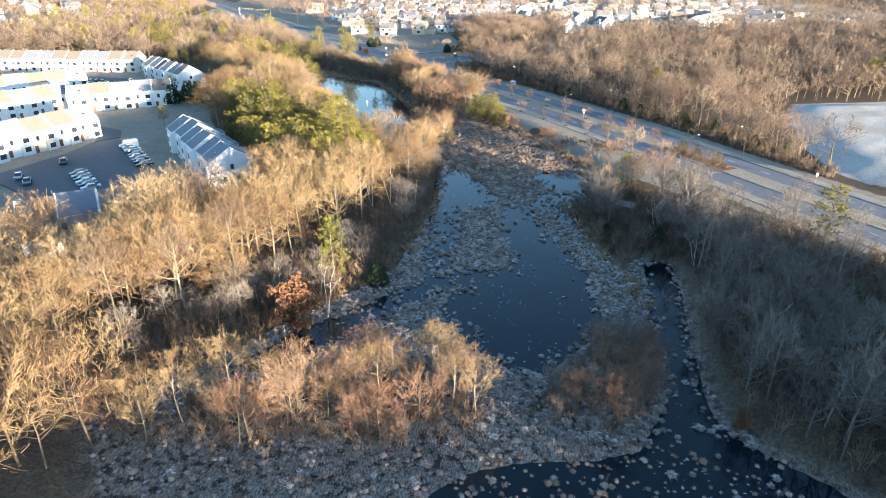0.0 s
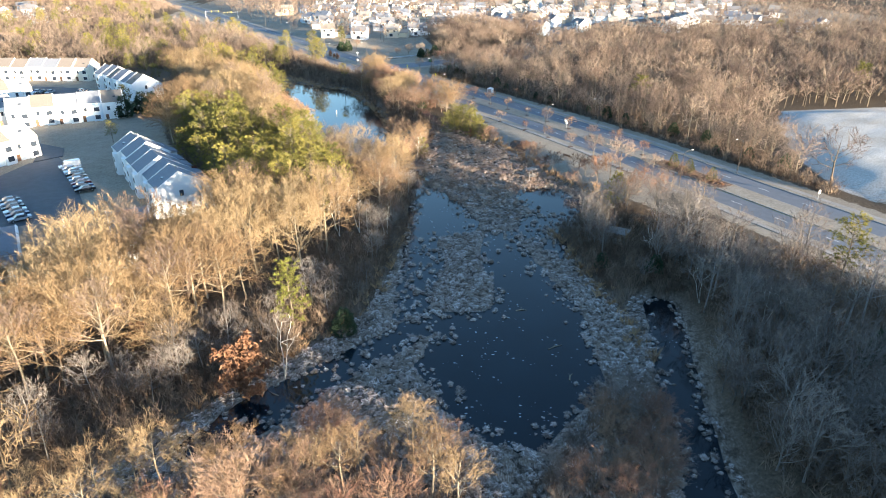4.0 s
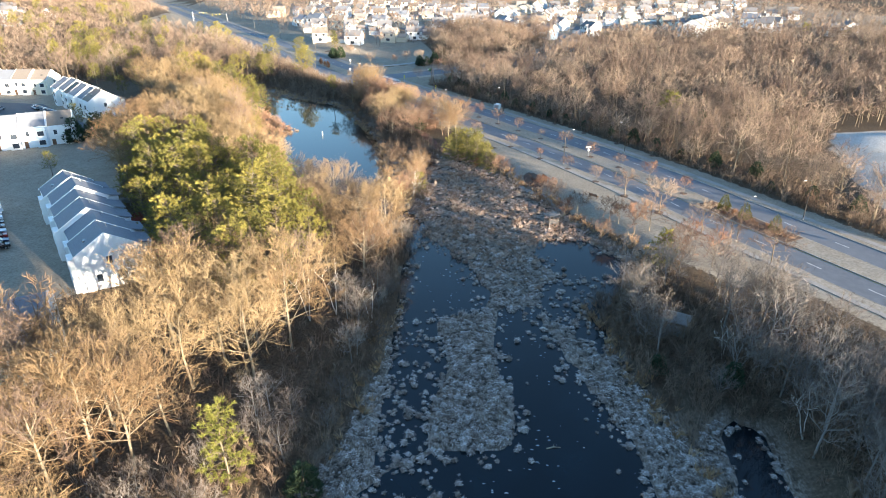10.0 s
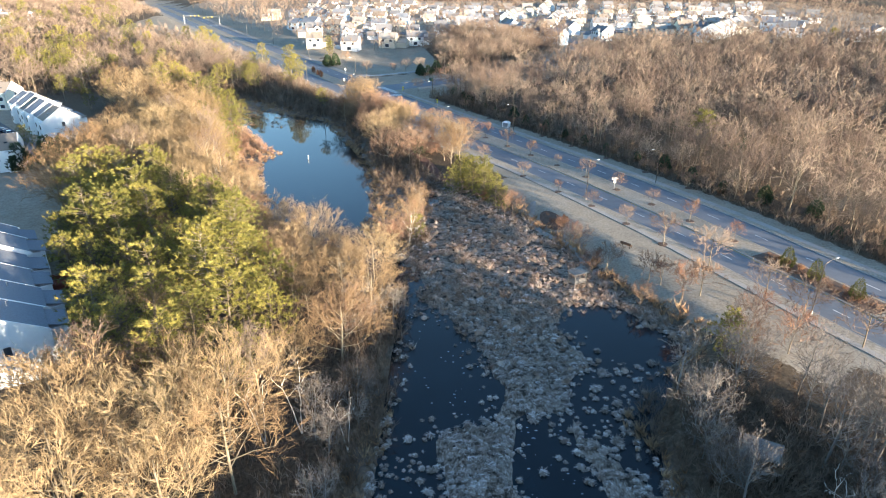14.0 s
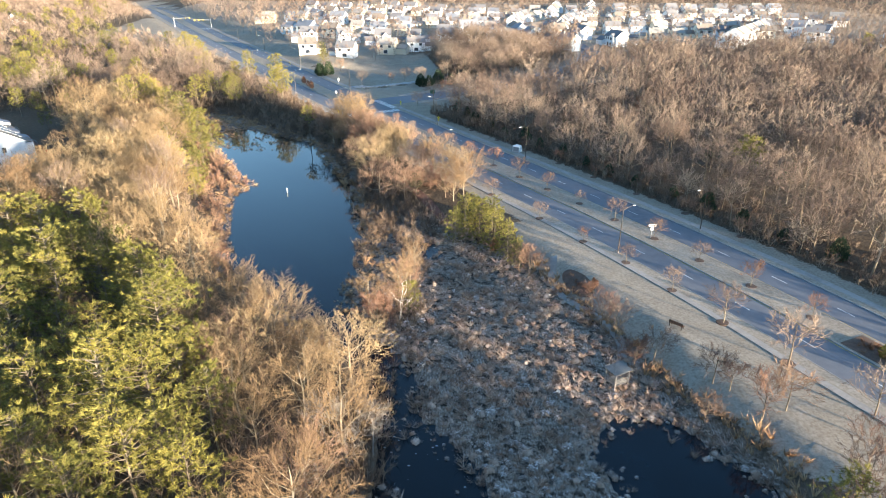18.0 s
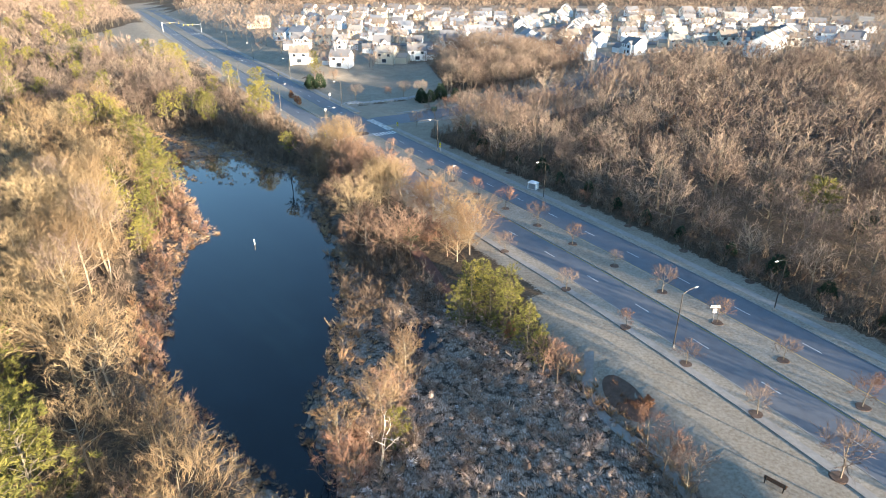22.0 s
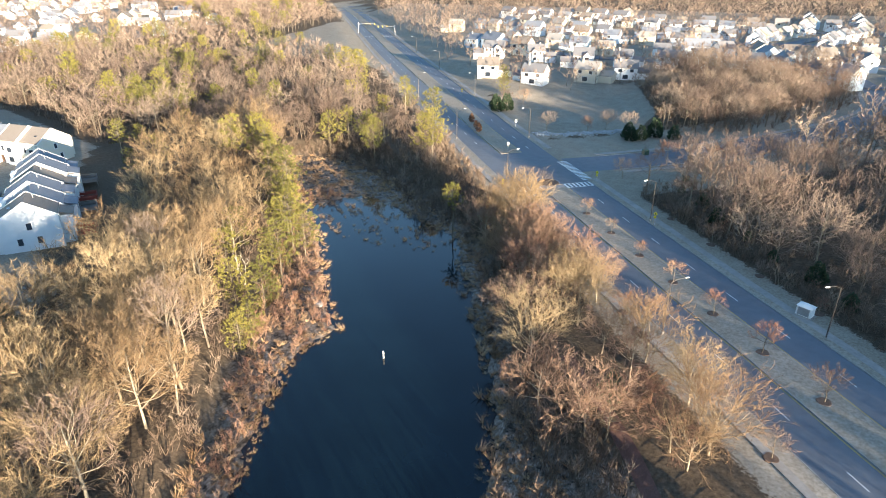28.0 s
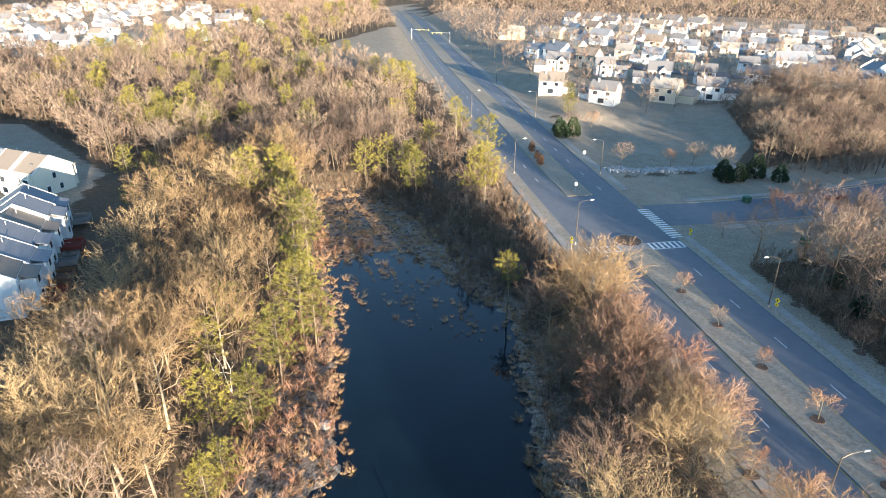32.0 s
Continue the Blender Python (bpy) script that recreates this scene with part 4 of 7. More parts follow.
def gather(kinds, places):
    """Joins many copies of (points, triangles, material index) into arrays. places: kind, x, y, z, turn, scale, tint."""
    vs, fs, ms, ts, base = [], [], [], [], 0
    for k, x, y, z, a, s, tint in places:
        v, f, m = kinds[k]
        c, q = math.cos(a), math.sin(a)
        r = np.array([[c, q, 0], [-q, c, 0], [0, 0, 1]]) * s
        vs.append(v @ r + (x, y, z))
        fs.append(f + base)
        ms.append(m)
        ts.append(np.full(len(v), tint))
        base += len(v)
    return np.concatenate(vs), np.concatenate(fs), np.concatenate(ms), np.concatenate(ts)


def stuff(name, kinds, places, mats, label, category):
    v, f, m, t = gather(kinds, places)
    return tagged(new(name, tri_mesh(name, v, f, mats, m, t)), label, category, kind="stuff")


def joined(pair):
    (tv, tf), (cv, cf) = pair
    return np.concatenate([tv, cv]), np.concatenate([tf, cf + len(tv)]), np.concatenate([np.zeros(len(tf), int), np.ones(len(cf), int)])


def single(vf):
    return vf[0], vf[1], np.zeros(len(vf[1]), int)


def scatter(rng, poly, gap, jitter=0.45, keep=None):
    """Places spread over a polygon at about a gap."""
    xs, ys = [p[0] for p in poly], [p[1] for p in poly]
    gx, gy = np.meshgrid(np.arange(min(xs), max(xs), gap), np.arange(min(ys), max(ys), gap * 0.87))
    gx[1::2] += gap * 0.5
    x = gx.ravel() + rng.uniform(-1, 1, gx.size) * gap * jitter
    y = gy.ravel() + rng.uniform(-1, 1, gx.size) * gap * jitter
    ok = inside(poly, x, y)
    if keep is not None:
        ok &= keep(x, y)
    return x[ok], y[ok]


def dry_land(x, y):
    off = road_off(x, y)
    ok = (off < -5.0) | (off > 29)
    for b in BASINS:
        ok &= signed(b, x, y) < -1.0
    return ok & (distance(SIDE_STREET, x, y, closed=False) > 9.8)


def not_lawn(x, y):
    ok = np.ones(np.asarray(x).shape, bool)
    for p in LAWNS:
        ok &= ~inside(p, x, y)
    return ok


def in_view(x, y):
    """The wedge of country that the flight looks over."""
    return (y > 0) & (y < 1150) & (x > np.minimum(-0.85 * y - 60, -1.75 * (y - 190) - 60)) & (x < 0.72 * y + 70)


def tree_thing(name, pair, mats, label, category, group, place, scale=1.0, turn=0.0):
    (tv, tf), (cv, cf) = pair
    r = root(name, place_m(place, turn, scale), label, category, group)
    part("trunk", tri_mesh("trunk", tv, tf, [mats[0]]), mats[0], r)
    part("crown", tri_mesh("crown", cv, cf, [mats[1]]), mats[1], r)
    return r


def place_m(place, turn=0.0, scale=1.0):
    return Matrix.Translation(place) @ Matrix.Rotation(turn, 4, 'Z') @ Matrix.Scale(scale, 4)


def copy_at(ob, place, turn=0.0, scale=1.0):
    c = copy_thing(ob, pose(0, 0, 0))
    c.matrix_basis = place_m(place, turn, scale)
    return c


rng = np.random.RandomState(11)

# tall leafless trees that the camera passes near: one object each
TREE_KINDS = [
    (dict(tall=14.5, wide=5.4, fork=0.28, n1=13, n2=10, n3=7, n4=3), M_PALE_BARK, M_TWIG, "tall leafless deciduous tree with pale sunlit limbs"),
    (dict(tall=15, wide=7.0, fork=0.22, n1=15, n2=11, n3=8, n4=3), M_PALE_BARK, M_TWIG, "broad leafless oak with a dense dome of twigs"),
    (dict(tall=13, wide=3.4, fork=0.36, n1=11, n2=8, n3=6, n4=3, lean=0.012), M_PALE_BARK, M_TWIG, "slender leaning leafless tree with a pale trunk"),
    (dict(tall=13.5, wide=5.6, fork=0.14, n1=15, n2=10, n3=7, n4=3, open_top=0.2), M_PALE_BARK, M_TWIG, "leafless tree branching low into many rising stems"),
    (dict(tall=11, wide=4.3, fork=0.2, n1=13, n2=9, n3=7, n4=3, open_top=0.1), M_TRUNK, M_TWIG_RED, "small leafless maple with reddish twigs"),
    (dict(tall=16, wide=4.4, fork=0.38, n1=12, n2=9, n3=7, n4=2, lean=0.006), M_PALE_BARK, M_TWIG_DULL, "tall leafless poplar on the wood's edge"),
    (dict(tall=12.5, wide=3.9, fork=0.28, n1=11, n2=8, n3=6, n4=2, lean=0.01), M_GREY_BARK, M_TWIG_GREY, "thin grey leafless tree in a shaded damp wood"),
    (dict(tall=9, wide=3.2, fork=0.12, n1=11, n2=7, n3=6, n4=2, open_top=0.25), M_GREY_BARK, M_TWIG_GREY, "grey leafless sapling with several thin stems"),
    (dict(tall=11.5, wide=5.2, fork=0.2, n1=14, n2=10, n3=7, n4=3, open_top=0.15), M_PALE_BARK, M_TWIG_ROSE, "rounded leafless maple with rosy brown twigs"),
]
NEAR_KINDS = [("bare_tree", crown_tree_mesh(40 + i, **kw), tr, m, lab) for i, (kw, tr, m, lab) in enumerate(TREE_KINDS)]


def far_tree_mesh(seed, tall, wide, twigs=180, size=1.9, half=0.055, limbs=5, each=15, stem=0.06):
    """A leafless tree seen from far away: a trunk, a few limbs and a rounded haze of short twigs."""
    q = np.random.RandomState(seed)
    tv, tf, cv, cf = [], [], [], []
    limb(tv, tf, [np.zeros(3), np.array([0.2, 0.1, tall * 0.85])], [tall * 0.013], 3)
    for i in range(limbs):
        u = i / limbs
        a, b = i * 2.4 + q.rand(), np.array([0, 0, tall * (0.22 + 0.36 * u)])
        t = b + np.array([math.cos(a) * wide * 0.8 * (1 - 0.5 * u), math.sin(a) * wide * 0.8 * (1 - 0.5 * u), tall * (0.42 - 0.08 * u)])
        limb(tv, tf, [b, (b + t) / 2 + (t - b) * (0.06, 0.06, -0.06), t], [tall * 0.0055, tall * 0.0032])
    dome_twigs(cv, cf, q, (0.1, 0.05, tall * 0.58), (wide, wide, tall * 0.37), twigs, size, half, each, stem)
    return (np.array(tv), np.array(tf)), (np.array(cv), np.array(cf))


MID_KINDS = [joined(crown_tree_mesh(60 + i, t, w, f, 11, 7, 6, 1, 0.027, 0.004, False, o)) for i, (t, w, f, o) in enumerate(((13.5, 4.8, 0.3, 0.0), (15, 5.2, 0.35, 0.0), (12, 4.4, 0.2, 0.2), (13, 5.6, 0.25, 0.1), (9.5, 3.8, 0.2, 0.2)))]
THIN_KINDS = [joined(crown_tree_mesh(70 + i, t, w, f, 9, 7, 5, 1, 0.022, 0.008, False, o)) for i, (t, w, f, o) in enumerate(((12, 3.8, 0.3, 0.0), (13.5, 3.0, 0.4, 0.0), (9, 2.8, 0.15, 0.2), (11, 3.6, 0.25, 0.1), (7, 2.6, 0.15, 0.2)))]
FAR_KINDS = [joined(crown_tree_mesh(80 + i, t, w, 0.28, 8, 6, 5, 0, 0.05, 0.0, False, o)) for i, (t, w, o) in enumerate(((12.5, 4.6, 0.0), (14, 5.0, 0.1), (11, 4.4, 0.15), (13, 5.4, 0.0)))]
HAZE_KINDS = [joined(far_tree_mesh(85 + i, t, s, 84, 2.3, 0.10, 2, 12, 0.1)) for i, (t, s) in enumerate(((13, 4.6), (15, 5.0), (11, 4.2), (14, 5.4)))]
BUSHES = [single(bush_mesh(90 + i, t, n, 8, 0.034)) for i, (t, n) in enumerate(((1.6, 8), (2.4, 9), (3.2, 10)))]

WOOD_LEFT = [(-46, 74), (-36, 82), (-28, 93), (-20, 104), (-15, 112), (-12, 130), (-10, 160), (-10, 184), (-22, 192), (-32, 201), (-42, 210), (-51, 221), (-58, 240), (-66, 258),
             (-72, 268), (-80, 290), (-87, 309), (-100, 331), (-116, 356), (-140, 345), (-128, 312), (-110, 285), (-103, 262), (-102, 240), (-90, 214), (-76, 188),
             (-62, 168), (-57, 150), (-50, 128), (-58, 118), (-66, 104), (-92, 96), (-110, 60), (-70, 58)]
WOOD_SOUTH = [(-48, 66), (-30, 71), (-14, 76), (-4, 77), (3, 72), (2, 62), (-20, 60), (-46, 59)]
WOOD_RIGHT = [(48, 50), (39, 64), (36, 70), (37, 77), (38.5, 88), (41, 97), (43, 108), (43, 115), (37, 120), (31, 117), (28, 127), (26, 146), (33, 154), (40, 157), (46, 152), (56, 139), (70, 132), (78, 122), (88, 100), (98, 76), (112, 40), (60, 36)]
WOOD_BANK = [(-18, 222), (-20, 240), (-25, 262), (-33, 282), (-39, 300), (-46, 312), (-34, 318), (-24, 304), (-14, 288), (-22, 276), (-14, 262), (-10, 257), (-8, 250)]


def on_ground(x, y):
    return [(float(a), float(b), float(c)) for a, b, c in zip(x, y, ground_z(x, y))]


def plant_near(places, kinds, scale=(0.8, 1.12)):
    for p in places:
        k = kinds[rng.randint(len(kinds))]
        a, s = rng.rand() * 6.28, rng.uniform(*scale)
        if k not in planted:
            n, pair, tr, m, lab = NEAR_KINDS[k]
            planted[k] = tree_thing(n, pair, [tr, m], lab, "tree", "leafless woodland trees", p, s, a)
        else:
            copy_at(planted[k], p, a, s)


CLEAR = [(-25, 103, 4), (-28, 87, 3.5), (-17, 104, 3.5), (-24, 92, 2.5), (-61, 142, 9), (-54, 150, 6), (-60, 152, 8), (-56, 148, 6), (-52, 134, 6), (-46, 128, 5), (-20, 139, 3), (-82, 283, 3), (-73, 268, 3)]
planted, near_places, mid_places = {}, [], []
HOLLOW = [(-38, 96), (-33, 112), (-27, 124), (-25, 142), (-8, 142), (-10, 120), (-16, 106), (-28, 90)]
PINE_PATCH = [(-84, 216), (-70, 222), (-50, 202), (-38, 182), (-26, 164), (-24, 150), (-29, 140), (-38, 142), (-50, 146), (-58, 158), (-73, 184)]
for poly, gap in ((WOOD_LEFT, 6.9), (WOOD_BANK, 6.2)):
    x, y = scatter(rng, poly, gap, keep=dry_land)
    for p in on_ground(x, y):
        if signed(PINE_PATCH, p[0], p[1]) > -1.5 and rng.rand() < 0.95:
            continue
        if inside(HOLLOW, p[0], p[1]) and rng.rand() < 0.7:
            continue
        if any(math.hypot(p[0] - a, p[1] - b) < r for a, b, r in CLEAR):
            continue
        (near_places if (-62 < p[0] < -8 and p[1] < 200) or p[1] > 205 and p[0] > -92 else mid_places).append(p)
rng.shuffle(near_places)
near_places, rest = near_places[:165], near_places[165:]
mid_places += rest


def to_shore(p):
    return -max(float(signed(q, p[0], p[1])) for q in BASINS)


early = [p for p in near_places if p[1] < 150]
plant_near([p for p in early if to_shore(p) > 11], [0, 1, 1, 2, 5, 0], (0.88, 1.14))
plant_near([p for p in early if to_shore(p) <= 11], [6, 7, 3, 6], (0.5, 0.74))
bank_side = [p for p in near_places if p[1] >= 150 and signed(WOOD_BANK, p[0], p[1]) > -1]
west_side = [p for p in near_places if p[1] >= 150 and p not in bank_side and to_shore(p) > 4.0]
plant_near([p for p in west_side if p[1] < 205], [0, 1, 3, 8, 3], (0.66, 0.86))
plant_near([p for p in west_side if p[1] >= 205], [0, 1, 1, 2, 3, 5, 0], (0.8, 1.08))
plant_near(bank_side, [8, 8, 3, 4, 8], (0.74, 1.04))
# saplings on the marsh bank below the wood
x, y = scatter(rng, [(-40, 82), (-30, 92), (-21, 104), (-15, 113), (-11.5, 130), (-10, 150), (-10, 180), (-15, 182), (-17, 150), (-20, 126), (-27, 112), (-38, 100), (-48, 88)], 5.2, keep=dry_land)
plant_near([p for p in on_ground(x, y) if not any(math.hypot(p[0] - a, p[1] - b) < r * 0.8 for a, b, r in CLEAR)], [6, 7, 7, 6], (0.42, 0.66))
x, y = scatter(rng, WOOD_SOUTH, 4.6)
plant_near(on_ground(x, y), [2, 2, 4, 8, 2], (0.6, 0.86))
x, y = scatter(rng, WOOD_RIGHT, 4.1, keep=dry_land)
mix = rng.permutation(len(x))
x, y = x[mix], y[mix]
right = [p for p in on_ground(x, y) if p[0] + 0.25 * p[1] < 84 or rng.rand() < 0.4]
# few trees on the open ground round the grey shelter
right = [p for p in right if p[1] < 138 or rng.rand() < 0.3]
right = [p for p in right if math.hypot(p[0] - 35.2, p[1] - 135) > 5 and (math.hypot(p[0] - 33, p[1] - 124) > 7 or rng.rand() < 0.25)]
shade = [p for p in right if p[0] < 60 and p[1] > 62]
plant_near(shade[:50], [6, 6, 7, 6, 7], (0.75, 1.02))
thin = shade[50:] + [p for p in right if p not in shade]
stuff("damp_wood_trees", THIN_KINDS, [(rng.randint(5), *p, rng.rand() * 6.28, rng.uniform(0.75, 1.1), rng.rand()) for p in thin], [M_GREY_BARK, M_TWIG_GREY],
      "thin grey leafless trees in a shaded damp wood", "woodland")
x, y = scatter(rng, [(-100, 94), (-82, 104), (-62, 120), (-50, 126), (-42, 112), (-52, 88), (-66, 78), (-104, 66)], 5.6)
mid_places += [(a, b, c - 0.1) for a, b, c in on_ground(x, y) if distance([(-72, 92), (-54, 104)], a, b, closed=False) > 6.5]
x, y = scatter(rng, [(-130, 40), (-60, 34), (-44, 58), (-50, 72), (-70, 60), (-110, 62)], 6.0)
mid_places += on_ground(x, y)
stuff("woodland_trees", MID_KINDS, [(rng.randint(5), *p, rng.rand() * 6.28, rng.uniform(0.7, 1.15), rng.rand()) for p in mid_places], [M_TRUNK, M_TWIG],
      "close stand of leafless trees behind the wood's edge", "woodland")
x, y = scatter(rng, [road_at(q, o)[:2] for o, w in ((-6.5, 1), (-17, -1)) for q in np.linspace(road_s(12, 258), road_s(-22, 311), 9)[::w]], 6.4, keep=lambda a, b: signed(BASINS[1], a, b) < -2)
plant_near(on_ground(x, y), [8, 4, 3, 8], (0.6, 0.92))
# thin trees on the spit between pond and marsh
plant_near(on_ground(np.array([-14.5, -12.5, -11, -10, -9, -8.5, -8]), np.array([201, 197, 201, 205, 209, 213, 218])), [2, 4], (0.6, 0.85))
# hummock with thin saplings in the marsh
x, y = scatter(rng, ISLANDS[1], 3.6)
plant_near(on_ground(x, y), [7, 4, 7], (0.5, 0.72))

# woods across the road and round the houses, too many to count
WOODS_FAR = [
    ([road_at(q, 30.5)[:2] for q in np.linspace(road_s(70, 150), S_SIDE0 - 12, 12)] + [(-4, 356), (14, 376), (40, 408), (66, 440), (80, 480), (140, 500), (230, 505), (420, 555), (560, 560), (560, 280), (420, 266), (170, 270), (126, 262), (116, 242), (102, 200)], 7.2, 'across'),
    ([(-118, 358), (-100, 364), (-82, 356), (-62, 342), (-50, 350), (-66, 385), (-88, 420), (-118, 470), (-180, 570), (-225, 650), (-300, 780), (-420, 960), (-640, 960), (-560, 800), (-350, 640), (-330, 470), (-345, 400), (-340, 350), (-240, 364), (-170, 338), (-142, 347)], 8.0, 'north'),
    ([(-660, 458), (-330, 468), (-345, 400), (-340, 345), (-330, 120), (-560, 100)], 10.0, 'west'),
    ([(-120, 108), (-92, 98), (-112, 60), (-80, 20), (-330, 20), (-330, 118)], 8.0, 'west'),
    ([(-300, 905), (420, 905), (560, 560), (900, 600), (900, 1150), (-640, 1150), (-640, 965), (-420, 965)], 14.0, 'far'),
    ([(130, 262), (460, 262), (460, 270), (560, 280), (900, 300), (900, 590), (560, 555)], 10.5, 'far'),
    # behind the starting view: unseen trees, set close to shade the near ground
    ([(60, -10), (112, 38), (98, 76), (120, 20), (170, -60), (60, -120), (-60, -120), (-90, 0), (-60, 8)], 7.0, 'far'),
    # out of view: tall trees added to throw shade over the right-hand wood
    ([(70, 26), (112, 74), (150, 46), (190, -10), (150, -50), (104, -4)], 5.5, 'south'),
    ([(-30, 492), (-17, 489), (-8, 440), (-6, 408), (24, 421), (50, 452), (70, 486), (74, 520), (66, 545), (2, 542), (-18, 500)], 6.0, 'basin')]
across, distant, south, hazy = [], [], [], []


def stature(p):
    """How tall trees stand: low scrub along the near side of the road beyond the pond, raised in the unseen south to
    lengthen shadows.
    """
    if p[1] < 45:
        return 1.3
    off = float(road_off(p[0], p[1]))
    return 0.42 if -16 < off < 0 and p[1] > 315 else 0.62 if -28 < off < 0 and p[1] > 315 else 1.0



for poly, gap, tag in WOODS_FAR:
    x, y = scatter(rng, poly, gap, keep=lambda a, b: dry_land(a, b) & not_lawn(a, b) & (in_view(a, b) | (b < 90)))
    for p in on_ground(x, y):
        near = tag == 'basin' or tag == 'across' and p[1] < 420 and p[0] < 170 and road_off(p[0], p[1]) < 82 or tag == 'north' and p[1] < 410 and p[0] > -170
        (south if tag == 'south' else across if near else distant if p[1] < 470 and tag != 'far' else hazy).append(p)
stuff("roadside_woods", MID_KINDS, [(rng.randint(5), *p, rng.rand() * 6.28, rng.uniform(0.62, 1.1) * stature(p) * (1 + 0.2 * float(ripple(p[0], p[1], 0.09))), rng.rand()) for p in across if ripple(p[0], p[1], 0.16) > -0.55 or rng.rand() < 0.35], [M_TRUNK, M_TWIG_DULL],
      "dense leafless woods beyond the road", "woodland")
stuff("distant_woods", FAR_KINDS, [(rng.randint(4), *p, rng.rand() * 6.28, rng.uniform(0.65, 1.2) * stature(p), rng.rand()) for p in distant], [M_TRUNK, M_TWIG_DULL],
      "leafless brown woods beyond the road and the ponds", "woodland")
stuff("hazy_woods", HAZE_KINDS, [(rng.randint(4), *p, rng.rand() * 6.28, rng.uniform(0.7, 1.05) * stature(p), rng.rand()) for p in hazy], [M_TRUNK, M_TWIG_DULL],
      "hazy leafless woods in the distance, plus unseen shade-casting ones in the south", "woodland")

# unseen woods, oversized so that their shadows reach the marsh side
stuff("southern_woods", FAR_KINDS, [(rng.randint(4), *p, rng.rand() * 6.28, rng.uniform(1.5, 1.85), rng.rand()) for p in south], [M_TRUNK, M_TWIG_DULL],
      "unseen tall leafless woods added in the south to cast shade", "woodland")

# undergrowth
brush = []
for poly, gap in ((WOOD_LEFT, 3.0), (WOOD_SOUTH, 2.1), (WOOD_RIGHT, 2.5), (WOOD_BANK, 2.4), (ISLANDS[1], 2.0), ([(-16, 196), (-6, 198), (-6, 222), (-2, 243), (-12, 258), (-22, 272), (-24, 262), (-16, 245), (-10, 222)], 2.6)):
    x, y = scatter(rng, poly, gap)
    brush += on_ground(x, y)
x, y = scatter(rng, [(-44, 312), (-34, 318), (-42, 334), (-58, 360), (-70, 384), (-84, 392), (-78, 362), (-66, 346), (-58, 330)], 2.2, keep=dry_land)
brush += on_ground(x, y)
banks = [([(26, 152), (24, 128), (30, 112), (40, 117), (44, 113), (43, 98), (39, 86), (39, 74), (44, 60), (56, 60), (56, 100), (50, 125), (40, 152)], 1.9),
         ([(-8, 187), (-15, 185), (-16, 160), (-16, 130), (-21, 112), (-35, 96), (-52, 80), (-46, 68), (-36, 81), (-27, 93), (-19, 103), (-13, 112), (-9.5, 130), (-8, 155)], 1.7)]
for poly, gap in banks:
    x, y = scatter(rng, poly, gap, keep=lambda a, b: signed(BASINS[0], a, b) < 0.3)
    brush += on_ground(x, y)
x, y = scatter(rng, WOODS_FAR[0][0], 3.4, keep=lambda a, b: dry_land(a, b) & (road_off(a, b) < 46) & (a < 110))
brush += on_ground(x, y)
x, y = scatter(rng, [road_at(q, o)[:2] for o, w in ((28.8, 1), (33, -1)) for q in np.linspace(road_s(70, 150), S_SIDE0 - 14, 14)[::w]], 1.9)
brush += on_ground(x, y)
x, y = scatter(rng, WOODS_FAR[8][0], 3.6, keep=lambda a, b: dry_land(a, b) & (b < 500))
brush += on_ground(x, y)
x, y = scatter(rng, WOODS_FAR[1][0], 3.6, keep=lambda a, b: dry_land(a, b) & (b < 430))
brush += on_ground(x, y)
x, y = scatter(rng, [(-120, 354), (-100, 366), (-82, 358), (-60, 340), (-46, 318), (-56, 316), (-70, 334), (-86, 349), (-102, 356)], 2.0)
brush += [(a, b, max(c, WATER_Z)) for a, b, c in on_ground(x, y)]
stuff("undergrowth", BUSHES, [(rng.randint(3), *p, rng.rand() * 6.28, rng.uniform(0.6, 1.35), rng.rand()) for p in brush], [M_BRUSH],
      "tangled brown leafless undergrowth on the wood floor", "brush")

# reeds and marsh grass
def marsh_places(gap):
    out = []
    for b in BASINS:
        x, y = scatter(rng, [(p[0], p[1]) for p in b], gap, 0.6)
        out.append((x, y))
    x, y = np.concatenate([o[0] for o in out]), np.concatenate([o[1] for o in out])
    wet = np.full(x.shape, -99.0)
    for w in WATERS:
        wet = np.maximum(wet, signed(w, x, y))
    isl = np.full(x.shape, -99.0)
    for i in ISLANDS:
        isl = np.maximum(isl, signed(i, x, y))
    shallow = (y > 303) & (x < -48)
    pools = np.full(x.shape, -99.0)
    for q in SHALLOWS:
        pools = np.maximum(pools, signed(q, x, y))
    patch = ripple(x, y, 0.55) + 0.6 * ripple(x, y, 1.4)
    chance = np.where(wet > 0.4, 0.0, np.where(wet > -1.2, 0.55, 0.97))
    chance = np.where((wet > 0.4) & shallow, 0.42 * (patch > 0.1), chance)
    chance = np.where((y > 200) & (x < -14) & (wet <= 0.4), np.where(patch > 0.0, 0.85, 0.4), chance)
    chance = np.where(wet <= 0.4, chance * np.where(patch < -0.3, 0.25, 1.0), chance)
    chance = np.where((y > 130) & (y < 200) & (x > 6) & (x < 24) & (patch > 0.35), chance * 0.4, chance)
    chance = np.where((y < 76) & (patch < -0.2), chance * 0.5, chance)
    chance = np.where((y > 185) & (x > -14) & (patch < -0.1), chance * 0.35, chance)
    chance = np.where(y < 63, chance * 0.5, chance)
    chance = np.where(pools > 0, 0.22 + 0.3 * (patch > 0.25), chance)
    chance = np.where((wet > 0.4) & (wet < 2.6) & (y < 190) & (x < 34) & (patch > 0.05), np.maximum(chance, 0.2), chance)
    ok = (rng.rand(len(x)) < chance) & (isl < 2.5)
    return x[ok], y[ok]


